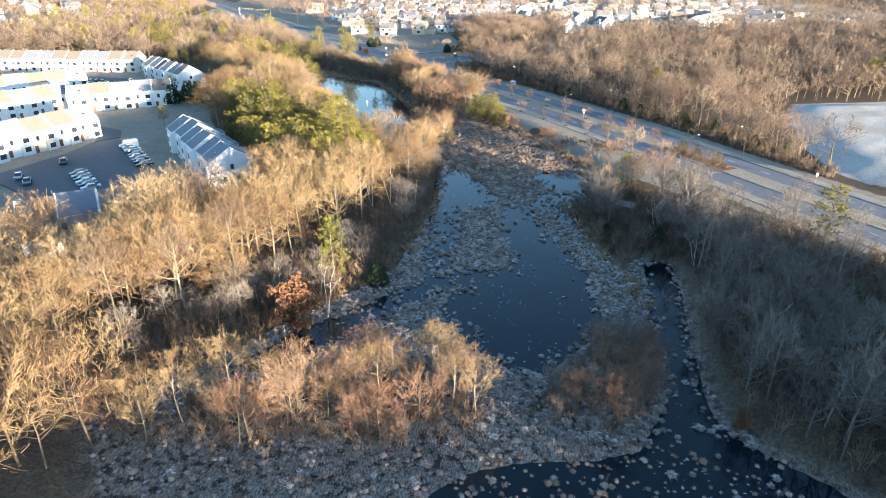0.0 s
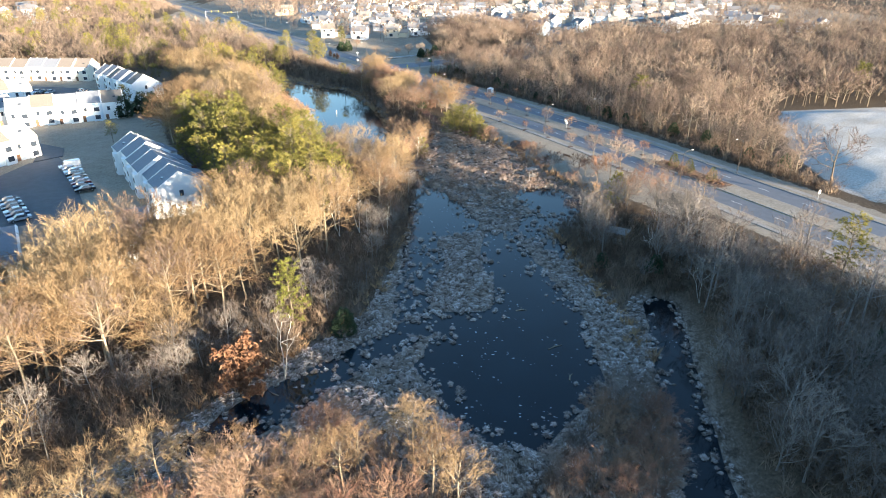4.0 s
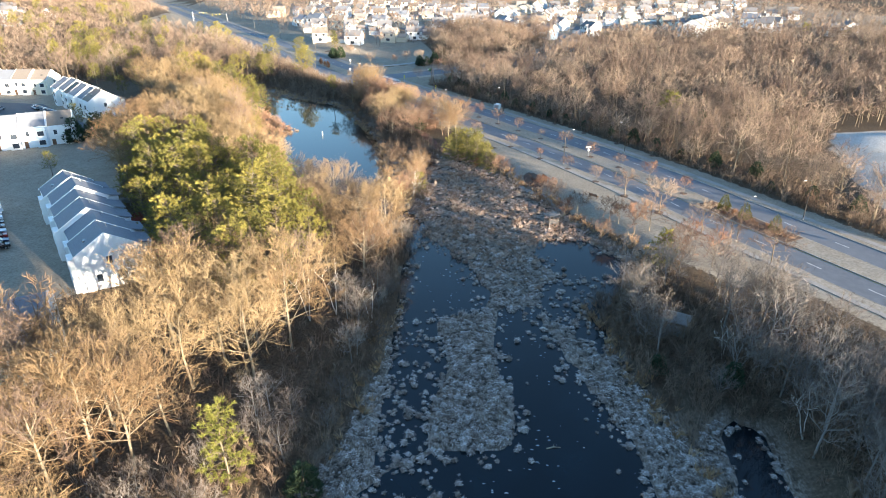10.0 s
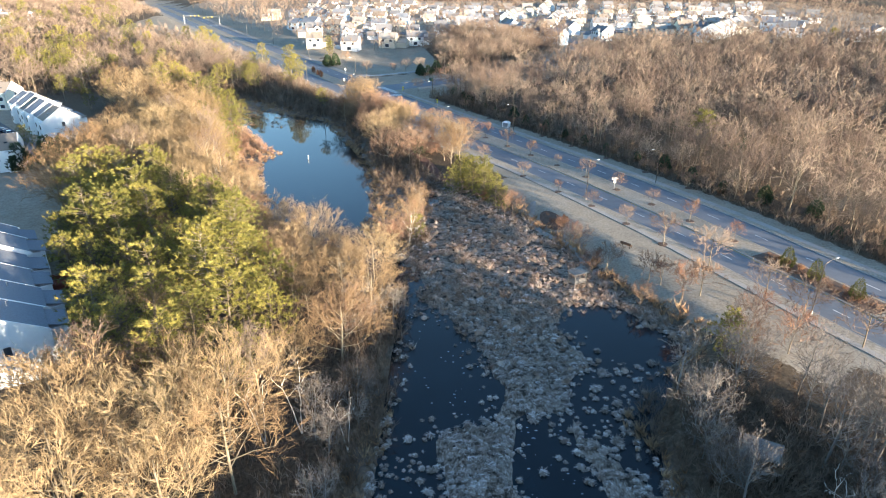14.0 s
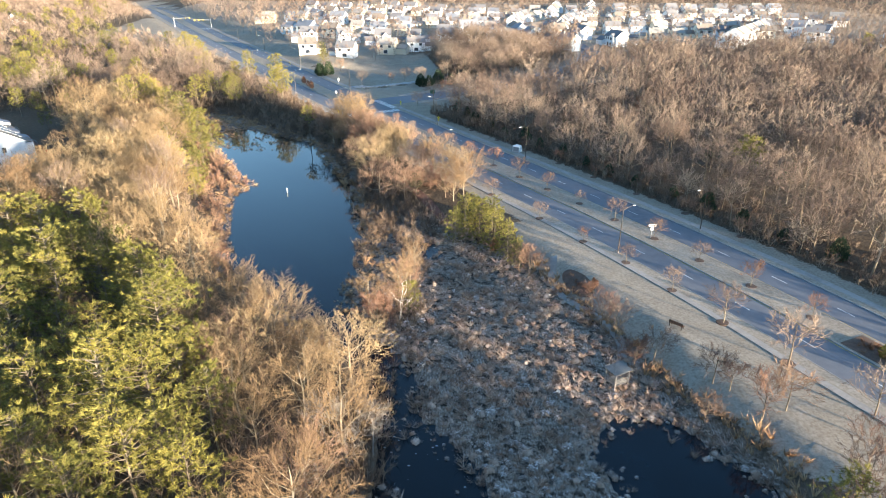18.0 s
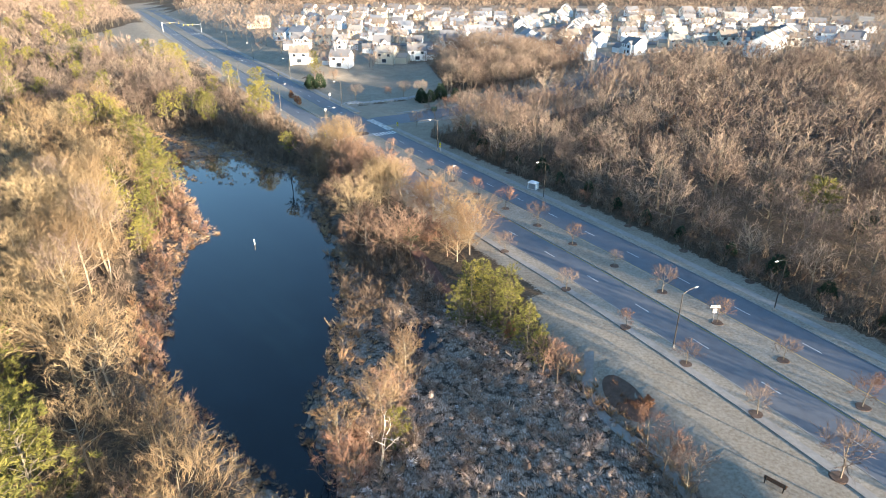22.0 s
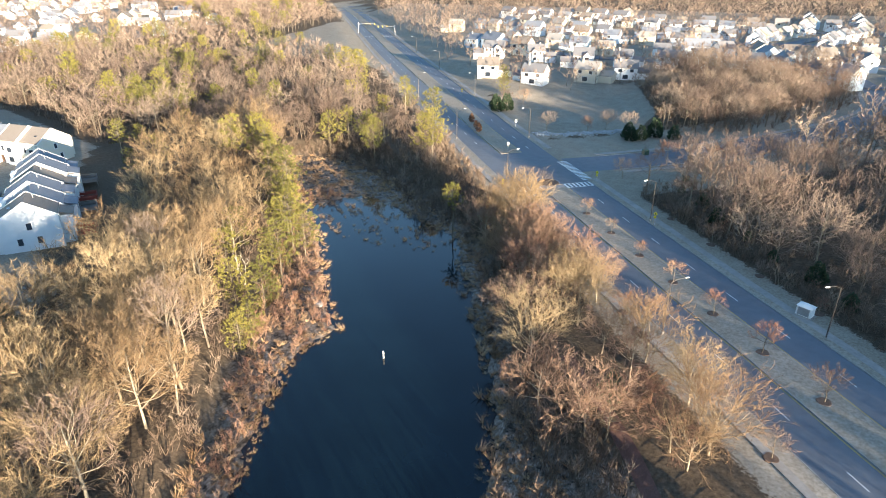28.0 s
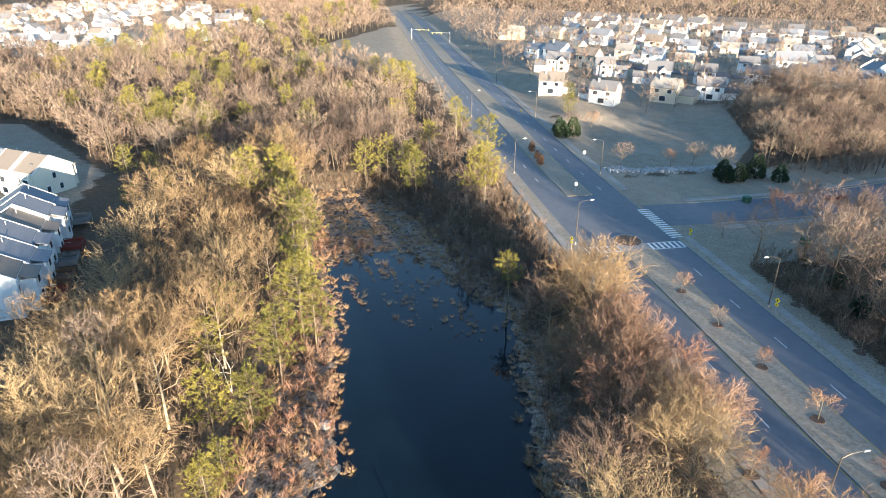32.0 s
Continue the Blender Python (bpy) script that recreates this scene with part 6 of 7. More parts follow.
def townhouse(m, wall, roof, label, w=7.2, d=10.5, eave=6.2, ridge=9.4, end=False):
    """One unit of a terrace: ridge along the row, white party-wall boards, a bay at the back."""
    r = root("townhouse", m, label, "house", "townhouse rows")
    body = gable_body(Geo(), 0, 0, w, d, -1.5, eave, ridge)
    part("wall", body, wall, r)
    part("back_bay", Geo().box(w * 0.12, d, -1.5, w * 0.72, d + 2.2, 5.2), wall, r)
    part("front_bay", Geo().box(w * 0.55, -0.9, -1.0, w * 0.95, 0.0, eave - 0.3), wall, r)
    part("roof", gable_roof(0.05, 0, w - 0.05, d, eave, ridge, 0.0, 0.16), roof, r)
    part("bay_roof", Geo().hexa([(w * 0.08, d, 5.95), (w * 0.76, d, 5.95), (w * 0.76, d + 2.5, 5.2), (w * 0.08, d + 2.5, 5.2)], [(w * 0.08, d, 6.1), (w * 0.76, d, 6.1), (w * 0.76, d + 2.5, 5.35), (w * 0.08, d + 2.5, 5.35)]), roof, r)
    for x in (0.0, w - 0.22):
        g = Geo()
        ym = d / 2
        for lo in ([(x, -0.3, eave - 0.25), (x + 0.22, -0.3, eave - 0.25), (x + 0.22, ym, ridge), (x, ym, ridge)], [(x, ym, ridge), (x + 0.22, ym, ridge), (x + 0.22, d + 0.3, eave - 0.25), (x, d + 0.3, eave - 0.25)]):
            g.hexa(lo, [(a, b, c + 0.26) for a, b, c in lo])
        part("roof_trim", g, M_WHITE, r, "white board along the party wall")
    part("vent_pipe", Geo().tube([(w * 0.3, d * 0.62, ridge - 1.2), (w * 0.3, d * 0.62, ridge + 0.15)], [0.08, 0.08], 6), M_STEEL, r)
    part("skylight", Geo().box(w * 0.55, d * 0.2, eave + 1.0, w * 0.55 + 0.8, d * 0.2 + 0.9, eave + 1.75), M_GLASS, r) if end else None
    part("door", Geo().box(0.6, -0.07, 0, 1.6, 0.03, 2.1), M_BROWN_WOOD, r)
    for x, z in ((w * 0.27, 3.5), ):
        put_window(r, (0.9, 1.4), x, 0, z)
    for z in (0.8, 3.5):
        put_window(r, (1.7, 1.4), w * 0.75, -0.9, z)
        put_window(r, (1.7, 1.4), w * 0.42, d + 2.2, z, 'back')
    put_window(r, (0.9, 1.4), w * 0.88, d, 3.5, 'back')
    if end:
        for y, z in ((d * 0.3, 0.9), (d * 0.62, 0.9), (d * 0.5, 3.9)):
            put_window(r, (0.9, 1.4), w, y, z, 'right')
            put_window(r, (0.9, 1.4), 0, y, z, 'left')
    return r


TOWN = {}
TOWN_LABELS = ["white-sided townhouse with a dark grey shingle roof", "cream-sided townhouse with a brown shingle roof", "pale blue townhouse with a slate-grey roof", "white-sided townhouse with a brown shingle roof"]
TOWN_LOOK = [(0, 2), (1, 1), (2, 2), (0, 1)]


def town_row(ox, oy, heading, n, looks, base, w=7.2, step=0.28, seed=0):
    q = np.random.RandomState(seed + 3)
    c, s = math.cos(radians(heading)), math.sin(radians(heading))
    for i in range(n):
        end = i in (0, n - 1)
        k = looks[i % len(looks)]
        back = (0.0, 0.7, 0.2)[i % 3]
        x, y = ox + c * w * i - s * back, oy + s * w * i + c * back
        m = pose(x, y, base + step * (i % 2) + 0.004 * i, 0, 0, heading)
        if (k, end) in TOWN:
            copy_thing(TOWN[k, end], m)
        else:
            a, b = TOWN_LOOK[k]
            TOWN[k, end] = townhouse(m, SIDINGS[a], ROOFS[b], TOWN_LABELS[k], w, end=end)


town_row(-91.1, 181.3, -53.1, 6, [0, 0, 0], 1.0, 7.5, 0.35)
town_row(-60.5, 133.5, 210, 5, [0, 3, 1], 1.0)
town_row(-134.5, 160.5, 63.4, 5, [3, 0, 1], 1.0)
town_row(-147.5, 223.5, 26.6, 5, [2, 3, 0], 1.0)
town_row(-168, 202, 58, 5, [0, 3], 1.0)
town_row(-188.5, 238.5, 45, 5, [3, 0, 1], 1.0)
town_row(-246, 313, 0, 11, [0, 3, 1, 0], 1.0)
town_row(-156, 298.5, -45, 6, [0, 0, 3], 1.2, 7.2, 0.4)
town_row(172, 514, 55, 14, [0, 0, 3], 2.6, 7.2, 0.3)
town_row(-330, 250, 60, 6, [3, 0], 1.0)
town_row(-262, 226, 10, 7, [0, 3, 1], 1.0)
town_row(-240, 180, 50, 6, [3, 0], 1.0)


def deck(m, mat, label, w=4.2, d=3.6):
    """A raised timber deck with posts and rails."""
    r = root("deck", m, label, "deck", "garden decks")
    for i in range(7):
        part("board", Geo().box(0, i * d / 7 + 0.02, 0.9, w, (i + 1) * d / 7 - 0.02, 0.98), mat, r)
    for x, y in ((0, 0), (w, 0), (0, d), (w, d)):
        part("post", Geo().box(x - 0.07, y - 0.07, -1.5, x + 0.07, y + 0.07, 2.0), mat, r)
    for a in ((0, d - 0.05, w, d + 0.05), (-0.05, 0, 0.05, d), (w - 0.05, 0, w + 0.05, d)):
        part("rail", Geo().box(a[0], a[1], 1.85, a[2], a[3], 1.97), mat, r)
        part("panel", Geo().box(a[0] + 0.02, a[1] + 0.02, 1.1, a[2] - 0.02, a[3] - 0.02, 1.75), mat, r)
    return r


def backyard(ox, oy, heading, n, w, back, base):
    c, s = math.cos(radians(heading)), math.sin(radians(heading))
    for i in range(n):
        x, y = ox + c * (w * i + 1.2) - s * back, oy + s * (w * i + 1.2) + c * back
        yield pose(x, y, base, 0, 0, heading)


first = {}
for rowspec in ((-91.1, 181.3, -53.1, 6, 7.5, 12.9, 1.0), (-156, 298.5, -45, 6, 7.2, 12.9, 1.2)):
    for i, m in enumerate(backyard(*rowspec)):
        k = (i * 7 + 1) % 3
        if k == 2 and i < 4:
            continue
        if k in first:
            copy_thing(first[k], m)
        else:
            first[k] = deck(m, (M_RED_WOOD, M_GREY_WOOD, M_BROWN_WOOD)[k], ("red-stained timber garden deck with railings", "weathered grey timber garden deck", "brown timber garden deck")[k])

# white board fence beyond the wood
fence = root("fence", pose(-72, 98.5, float(ground_z(-66, 103)), 0, 0, 38), "long white board fence at the wood's edge", "fence")
for i in range(14):
    part("board", Geo().box(i * 1.2 + 0.02, -0.03, 0.1, i * 1.2 + 1.18, 0.03, 1.8), M_WHITE, fence)
    part("post", Geo().box(i * 1.2 - 0.06, 0.03, -0.2, i * 1.2 + 0.06, 0.15, 1.9), M_WHITE, fence)


# ---- parking lots and cars ----
def lot(name, pts, lift=0.07):
    gx, gy = np.meshgrid(np.linspace(min(p[0] for p in pts), max(p[0] for p in pts), 40), np.linspace(min(p[1] for p in pts), max(p[1] for p in pts), 40))
    ok = inside(pts, gx.ravel(), gy.ravel())
    z = float(ground_z(gx.ravel()[ok], gy.ravel()[ok]).max()) + lift
    g = Geo()
    k = len(pts)
    g.poly(*[(x, y, z) for x, y in pts])
    for i in range(k):
        a, b = pts[i], pts[(i + 1) % k]
        g.poly((*a, z), (*a, z - 1.5), (*b, z - 1.5), (*b, z))
    solid(name, g, M_LOT, "dark asphalt parking lot between townhouses", "parking lot", "structure")
    return z


LOT_Z = lot("parking_lot", [(-126, 150), (-92, 128), (-80, 134), (-78, 142), (-106, 184), (-112, 190), (-117, 184), (-118, 172)])
LOT2_Z = lot("parking_lot_upper", [(-196, 282), (-152, 272), (-140, 270), (-132, 262), (-126, 250), (-121, 252), (-124, 262), (-158, 294), (-196, 300)])
LOT3_Z = lot("parking_lot_lane", [(-150, 205), (-126, 205), (-116, 200), (-112, 192), (-117, 186), (-122, 198), (-150, 198)])


def car(m, paint, label, van=False):
    """A parked car: body, glass cabin, wheels, lamps."""
    r = root("van" if van else "car", m, label, "van" if van else "car", "parked cars")
    l, w = (5.4, 1.95) if van else (4.6, 1.8)
    prof = [(0.0, 0.35), (0.0, 0.75), (0.9, 0.92), (1.5, 1.95), (l - 0.1, 2.1), (l, 0.4)] if van else [(0.0, 0.35), (0.02, 0.72), (1.2, 0.88), (3.7, 0.92), (l - 0.05, 0.85), (l, 0.4)]
    g = Geo()
    n = len(prof)
    for y, s in ((-w / 2 + 0.12, 1), (-w / 2, 0), (w / 2, 0), (w / 2 - 0.12, 1)):
        g.v += [(x - l / 2, y, z + (0.05 if s else 0.0) * (z > 0.6)) for x, z in prof]
    for j in range(3):
        for i in range(n):
            a, b = j * n + i, j * n + (i + 1) % n
            g.f.append((a, b, b + n, a + n))
    g.f += [tuple(range(n)), tuple(reversed(range(3 * n, 4 * n)))]
    part("body", g, paint, r)
    if not van:
        c = Geo().hexa([(-1.25, -0.82, 0.85), (1.55, -0.82, 0.88), (1.55, 0.82, 0.88), (-1.25, 0.82, 0.85)], [(-0.45, -0.66, 1.4), (1.0, -0.66, 1.42), (1.0, 0.66, 1.42), (-0.45, 0.66, 1.4)])
        part("glazing", c, M_GLASS, r)
        part("roof", Geo().box(-0.45, -0.66, 1.4, 1.0, 0.66, 1.46, 0.06), paint, r)
    else:
        part("windscreen", Geo().hexa([(-1.85, -0.8, 0.98), (-1.75, -0.8, 0.98), (-1.75, 0.8, 0.98), (-1.85, 0.8, 0.98)], [(-1.3, -0.75, 1.85), (-1.2, -0.75, 1.85), (-1.2, 0.75, 1.85), (-1.3, 0.75, 1.85)]), M_GLASS, r)
    for x in (-l * 0.31, l * 0.31):
        for y in (-w / 2 + 0.08, w / 2 - 0.08):
            wh = part("wheel", Geo().tube([(x, y - 0.11, 0.33), (x, y + 0.11, 0.33)], [0.33, 0.33], 12), M_BLACK, r)
            part("rim", Geo().tube([(x, y - 0.125, 0.33), (x, y + 0.125, 0.33)], [0.18, 0.18], 8), M_STEEL, wh)
    for y in (-w / 2 + 0.3, w / 2 - 0.3):
        part("headlight", Geo().box(-l / 2 - 0.015, y - 0.16, 0.56, -l / 2 + 0.06, y + 0.16, 0.7), M_GLASS, r)
    return r


CARS = {}
NAMES = ["white", "silver", "black", "dark red", "navy blue", "grey"]


def park(x, y, z, turn, k, van=False):
    m = pose(x, y, z, 0, 0, turn)
    if (k, van) in CARS:
        copy_thing(CARS[k, van], m)
    else:
        CARS[k, van] = car(m, CAR_PAINTS[k], "%s %s parked on the asphalt lot" % (NAMES[k], "delivery van" if van else "frost-covered saloon car"), van)


for i, k in enumerate((0, 1, 0, 2, 5, 1, 3, 4, 2)):
    park(-103.2 + 1.74 * i, 180.2 - 2.32 * i, LOT_Z, 37 + 180 * (i % 2), k, i == 0)
for i, k in enumerate((5, 1, 2, 0, 4, 1)):
    park(-103 + 1.9 * i, 153.5 - 2.2 * i, LOT_Z, 40, k)
for x, y, k in ((-113, 163, 2), (-117, 150, 1), (-112, 146, 5)):
    park(x, y, LOT_Z, 120, k)
for i, k in enumerate((0, 4, 2, 1, 5, 2, 0)):
    park(-143 - 2.2 * i, 276.5 + 1.6 * i, LOT2_Z, -45, k)
for i, k in enumerate((1, 2, 0, 3, 5)):
    park(-168 - 3.0 * i, 283 + 0.3 * i, LOT2_Z, 85, k)
for i, k in enumerate((1, 0, 2)):
    park(-128 - 3.2 * i, 202.5, LOT3_Z, 90, k)
for x, y, k in ((10, 393.5, 3), (78, 541, 0), (96, 540, 1), (60, 560, 5), (116, 530, 0), (40, 566, 2), (-30, 558, 0), (190, 586, 1)):
    park(x, y, float(ground_z(x, y)) + (0.55 if y > 500 else 0.03), 40, k)


# ---- street furniture ----
def street_lamp(m, label="tall bronze street lamp with a curved arm", arm=2.4, tall=9.2):
    r = root("street_lamp", m, label, "street lamp", "street lamps")
    part("base", Geo().tube([(0, 0, -0.2), (0, 0, 0.35), (0, 0, 0.5)], [0.2, 0.2, 0.12], 8), M_CONCRETE, r)
    part("pole", Geo().tube([(0, 0, 0.4), (0, 0, tall * 0.6), (0, 0, tall)], [0.11, 0.09, 0.06], 8), M_GALV, r)
    part("arm", Geo().tube([(0, 0, tall - 0.1), (arm * 0.4, 0, tall + 0.35), (arm, 0, tall + 0.5)], [0.05, 0.045, 0.04], 6), M_GALV, r)
    part("lamp_head", Geo().hexa([(arm - 0.1, -0.14, tall + 0.42), (arm + 0.65, -0.1, tall + 0.45), (arm + 0.65, 0.1, tall + 0.45), (arm - 0.1, 0.14, tall + 0.42)],
                                 [(arm - 0.05, -0.1, tall + 0.58), (arm + 0.6, -0.06, tall + 0.55), (arm + 0.6, 0.06, tall + 0.55), (arm - 0.05, 0.1, tall + 0.58)]), M_STEEL, r, "pale metal lamp head")
    return r


lamp0 = None
for x, y, side in ((34, 223.5, 1), (62, 172, 1), (3.5, 286.5, 1), (-35.5, 346, 1), (-67, 382.5, 1), (-103, 441, 1), (53, 236.5, -1), (80, 184, -1), (20.3, 288, -1), (-6.5, 328, -1), (-48, 389.5, -1), (-86, 446.5, -1), (-120, 505, -1), (-155, 560, -1), (100, 138, -1)):
    o = -0.7 if side > 0 else 22.7
    px, py, hd = road_at(road_s(x, y) if side > 0 else road_s(x - 19, y - 12), o)
    m = pose(px, py, 0.1, 0, 0, math.degrees(hd) - 90 if side > 0 else math.degrees(hd) + 90)
    if lamp0:
        copy_thing(lamp0, m)
    else:
        lamp0 = street_lamp(m)


def road_sign(name, m, plates, label, tall=2.6):
    """A post with flat plates: width, height, bottom, material, diamond or not."""
    r = root(name, m, label, "sign", "road signs")
    part("post", Geo().box(-0.05, -0.05, -0.2, 0.05, 0.05, tall), M_STEEL, r)
    for w, h, z, mat, diamond in plates:
        if diamond:
            g = Geo().hexa([(0, -0.09, z), (w / 2, -0.09, z + h / 2), (w / 2, -0.06, z + h / 2), (0, -0.06, z)], [(-w / 2, -0.09, z + h / 2), (0, -0.09, z + h), (0, -0.06, z + h), (-w / 2, -0.06, z + h / 2)])
        else:
            g = Geo().box(-w / 2, -0.09, z, w / 2, -0.06, z + h)
        plate = part("plate", g, mat, r)
        part("marking", Geo().box(-w * 0.14, -0.098, z + h * 0.3, w * 0.14, -0.094, z + h * 0.7), M_BLACK if mat is M_SIGN_YELLOW else M_STEEL, plate)
    return r


for x, y, t in ((-21.2, 352.5, -35), (-43, 338.5, -35), (-6, 327, -35), (-87, 448, -35)):
    road_sign("warning_sign", pose(x, y, 0.1, 0, 0, t), [(0.95, 0.95, 2.1, M_SIGN_YELLOW, True), (0.6, 0.45, 1.55, M_SIGN_YELLOW, False)], "bright yellow diamond crossing sign on a steel post", 2.9)
for s, o in ((S_NOSE2 + 3, 10.9), (road_s(-70, 392), 23), (road_s(70, 150), 23.0)):
    px, py, hd = road_at(s, o)
    road_sign("regulatory_sign", pose(px, py, 0.1, 0, 0, math.degrees(hd) - 90), [(0.75, 0.95, 1.6, M_WHITE, False)], "small white road sign on a steel post", 2.6)
# white banner board on the median
r = root("notice_board", pose(41, 231, 0.1, 0, 0, 0) @ Matrix.Scale(0.72, 4), "white notice boards on a steel post in the median", "sign")
part("post", Geo().tube([(0, 0, -0.2), (0, 0, 4.4)], [0.09, 0.08], 8), M_STEEL, r)
for w, z, h, tilt in ((2.2, 3.7, 0.7, 0.0), (0.9, 2.5, 1.0, 0.1)):
    p = part("panel", Geo().box(-w / 2, -0.16, z, w / 2, -0.09, z + h), M_WHITE, r, "white painted panel")
    part("lettering", Geo().box(-w * 0.38, -0.168, z + h * 0.4, w * 0.38, -0.163, z + h * 0.6), M_GREY_WOOD, p)
# utility cabinet
r = root("utility_cabinet", pose(18.6, 294.6, 0.1, 0, 0, -33), "large white utility cabinet on a concrete slab", "cabinet")
part("slab", Geo().box(-1.5, -1.1, -0.3, 1.5, 1.1, 0.12), M_CONCRETE, r)
part("body", Geo().box(-1.2, -0.8, 0.12, 1.2, 0.8, 1.75, 0.03), M_WHITE, r)
part("roof", Geo().hexa([(-1.3, -0.9, 1.75), (1.3, -0.9, 1.75), (1.3, 0.9, 1.75), (-1.3, 0.9, 1.75)], [(-0.4, -0.2, 2.2), (0.4, -0.2, 2.2), (0.4, 0.2, 2.2), (-0.4, 0.2, 2.2)]), M_WHITE, r)
part("door", Geo().box(-0.9, -0.84, 0.25, 0.9, -0.8, 1.6), M_STEEL, r)
# green cabinets by the side street
for x, y in ((1, 361), (-10, 383)):
    r = root("green_cabinet", pose(x, y, float(ground_z(x, y)), 0, 0, 40), "dark green metal cabinet on a lawn", "cabinet")
    part("body", Geo().box(-0.8, -0.7, -0.1, 0.8, 0.7, 1.4, 0.04), M_GREEN_BOX, r)
    part("lid", Geo().box(-0.85, -0.75, 1.4, 0.85, 0.75, 1.52, 0.1), M_GREEN_BOX, r)


# ---- trees and beds beside the road ----
def ring_bed(x, y, z, rad, label="round bed of dark mulch round a street tree"):
    return solid("mulch_bed", Geo().disc(x, y, z - 0.3, z + 0.07, rad, 16, 0.25, 0.06), M_MULCH, label, "mulch bed", "", "mulch beds")


STREET_KIND = crown_tree_mesh(400, 5.2, 2.2, 0.28, 12, 9, 6, 2, 0.014)
STREET_KIND2 = crown_tree_mesh(401, 5.4, 2.3, 0.24, 12, 9, 6, 2, 0.014)
s_trees = {}
srng = np.random.RandomState(9)


def street_tree(x, y, z, s, k, bed=True):
    a = srng.rand() * 6.28
    if k in s_trees:
        copy_at(s_trees[k], (x, y, z), a, s)
    else:
        s_trees[k] = tree_thing("street_tree", (STREET_KIND, STREET_KIND2)[k % 2], [M_TRUNK, (M_TWIG_RED, M_TWIG_DULL)[k % 2]], ("small leafless street tree with russet twigs", "young leafless street tree with pale twigs")[k % 2], "tree", "street trees", (x, y, z), s, a)
    if bed:
        ring_bed(x, y, z, 0.95 + 0.2 * s)


for x, y, s in ((26.5, 229, 0.62), (32.9, 219.2, 0.75), (38.4, 208.3, 0.85), (43.3, 197.6, 1.3), (48.5, 186.5, 1.6), (19.0, 241.5, 0.75), (9, 257, 0.8), (0.5, 271, 0.95), (-10, 286, 0.8), (-6.5, 280, 1.4)):
    street_tree(x, y, 0.1, s, srng.randint(2))
base = road_s(*[v for v in (49.1 - 9.7, 220.3 - 5.2)])
for i in range(-4, 12):
    px, py, hd = road_at(base + i * 11.6, 10.9)
    if base + i * 11.6 < S_NOSE - 8 and i not in (-3, -4):
        street_tree(px, py, 0.14, srng.uniform(0.55, 1.05), srng.randint(2))
for i in range(0, 9):
    px, py, hd = road_at(base + 4 + i * 14.5, 28.0)
    if base + 4 + i * 14.5 < S_SIDE0 - 10:
        street_tree(px, py, float(ground_z(px, py)), srng.uniform(0.6, 0.95), srng.randint(2))
for x, y, s in ((-15, 357, 1.1), (-43, 402, 1.3), (-30, 408, 1.0), (-24, 412, 1.3), (-16, 406, 1.4), (-4, 372, 1.5), (2, 380, 1.6), (-60, 445, 1.2), (-66, 440, 1.1), (10, 372, 1.7)):
    street_tree(x, y, float(ground_z(x, y)), s, srng.randint(2), False)
# slender multi-stemmed trees on the grass by the marsh
for x, y, s in ((14, 217, 1.25), (12.5, 219.5, 1.2), (26, 197, 1.3), (27, 188.5, 1.1), (30, 189, 1.15), (24.5, 200, 1.2), (36, 182, 1.1), (37.5, 180, 1.0), (39.4, 174.5, 1.4), (41, 155, 1.5), (43, 175.7, 1.4), (48, 166, 1.3), (44, 161, 1.4), (54, 175, 1.4), (57, 168, 1.5), (50, 158, 1.5), (62, 160, 1.6), (24, 206, 0.9), (33, 176, 1.0)):
    street_tree(x, y, float(ground_z(x, y)), s, srng.randint(2), False)
# three clipped evergreens in a bed on the median
HEDGE = cone_evergreen_mesh(420, 4.4, 1.45, 1000, 0.2, 0.62, 0.02)
hed = None
for x, y, s in ((64.2, 189.5, 1.0), (67.3, 183.0, 0.98), (70.6, 176.4, 0.95)):
    px, py, hd = road_at(road_s(x - 9.7, y - 5.2), 10.9)
    if hed:
        copy_at(hed, (px, py, 0.14), srng.rand() * 6, s)
    else:
        hed = tree_thing("clipped_evergreen", HEDGE, [M_TRUNK, M_HEDGE], "clipped conical evergreen in a median bed", "shrub", "clipped evergreens", (px, py, 0.14), s)
sb = road_s(67.3 - 9.7, 183 - 5.2)
solid("planting_bed", strip(sb - 13, sb + 12, 8.3, 13.5, -0.1, 0.19), M_MULCH, "long mulched planting bed on the median", "planting bed")
LOW = [single(bush_mesh(430 + i, 0.9, 26, 3, 0.016, 1.1)) for i in range(2)]
low = []
for _ in range(60):
    px, py, hd = road_at(sb + srng.uniform(-12, 11), srng.uniform(8.8, 13.0))
    low.append((srng.randint(2), px, py, 0.18, srng.rand() * 6, srng.uniform(0.7, 1.1), srng.rand()))
for cx, cy, n in ((24.5, 210.5, 14), (22.5, 213, 8)):
    for _ in range(n):
        low.append((srng.randint(2), cx + srng.normal() * 0.8, cy + srng.normal() * 1.2, float(ground_z(cx, cy)) + 0.03, srng.rand() * 6, srng.uniform(0.6, 1.0), srng.rand()))
stuff("low_shrubs", LOW, low, [M_RUSSET], "low russet shrubs in mulched beds", "shrubs")
bed = Geo()
for lift, grow in ((-0.25, 1.0), (0.07, 0.93)):
    for t in np.arange(24) * 6.283 / 24:
        bx, by = 22.6 + grow * (1.7 * math.cos(t) - 1.9 * math.sin(t)), 212.5 + grow * (0.9 * math.cos(t) + 4.6 * math.sin(t))
        bed.v.append((bx, by, float(ground_z(bx, by)) + lift))
bed.v.append((22.6, 212.5, float(ground_z(22.6, 212.5)) + 0.1))
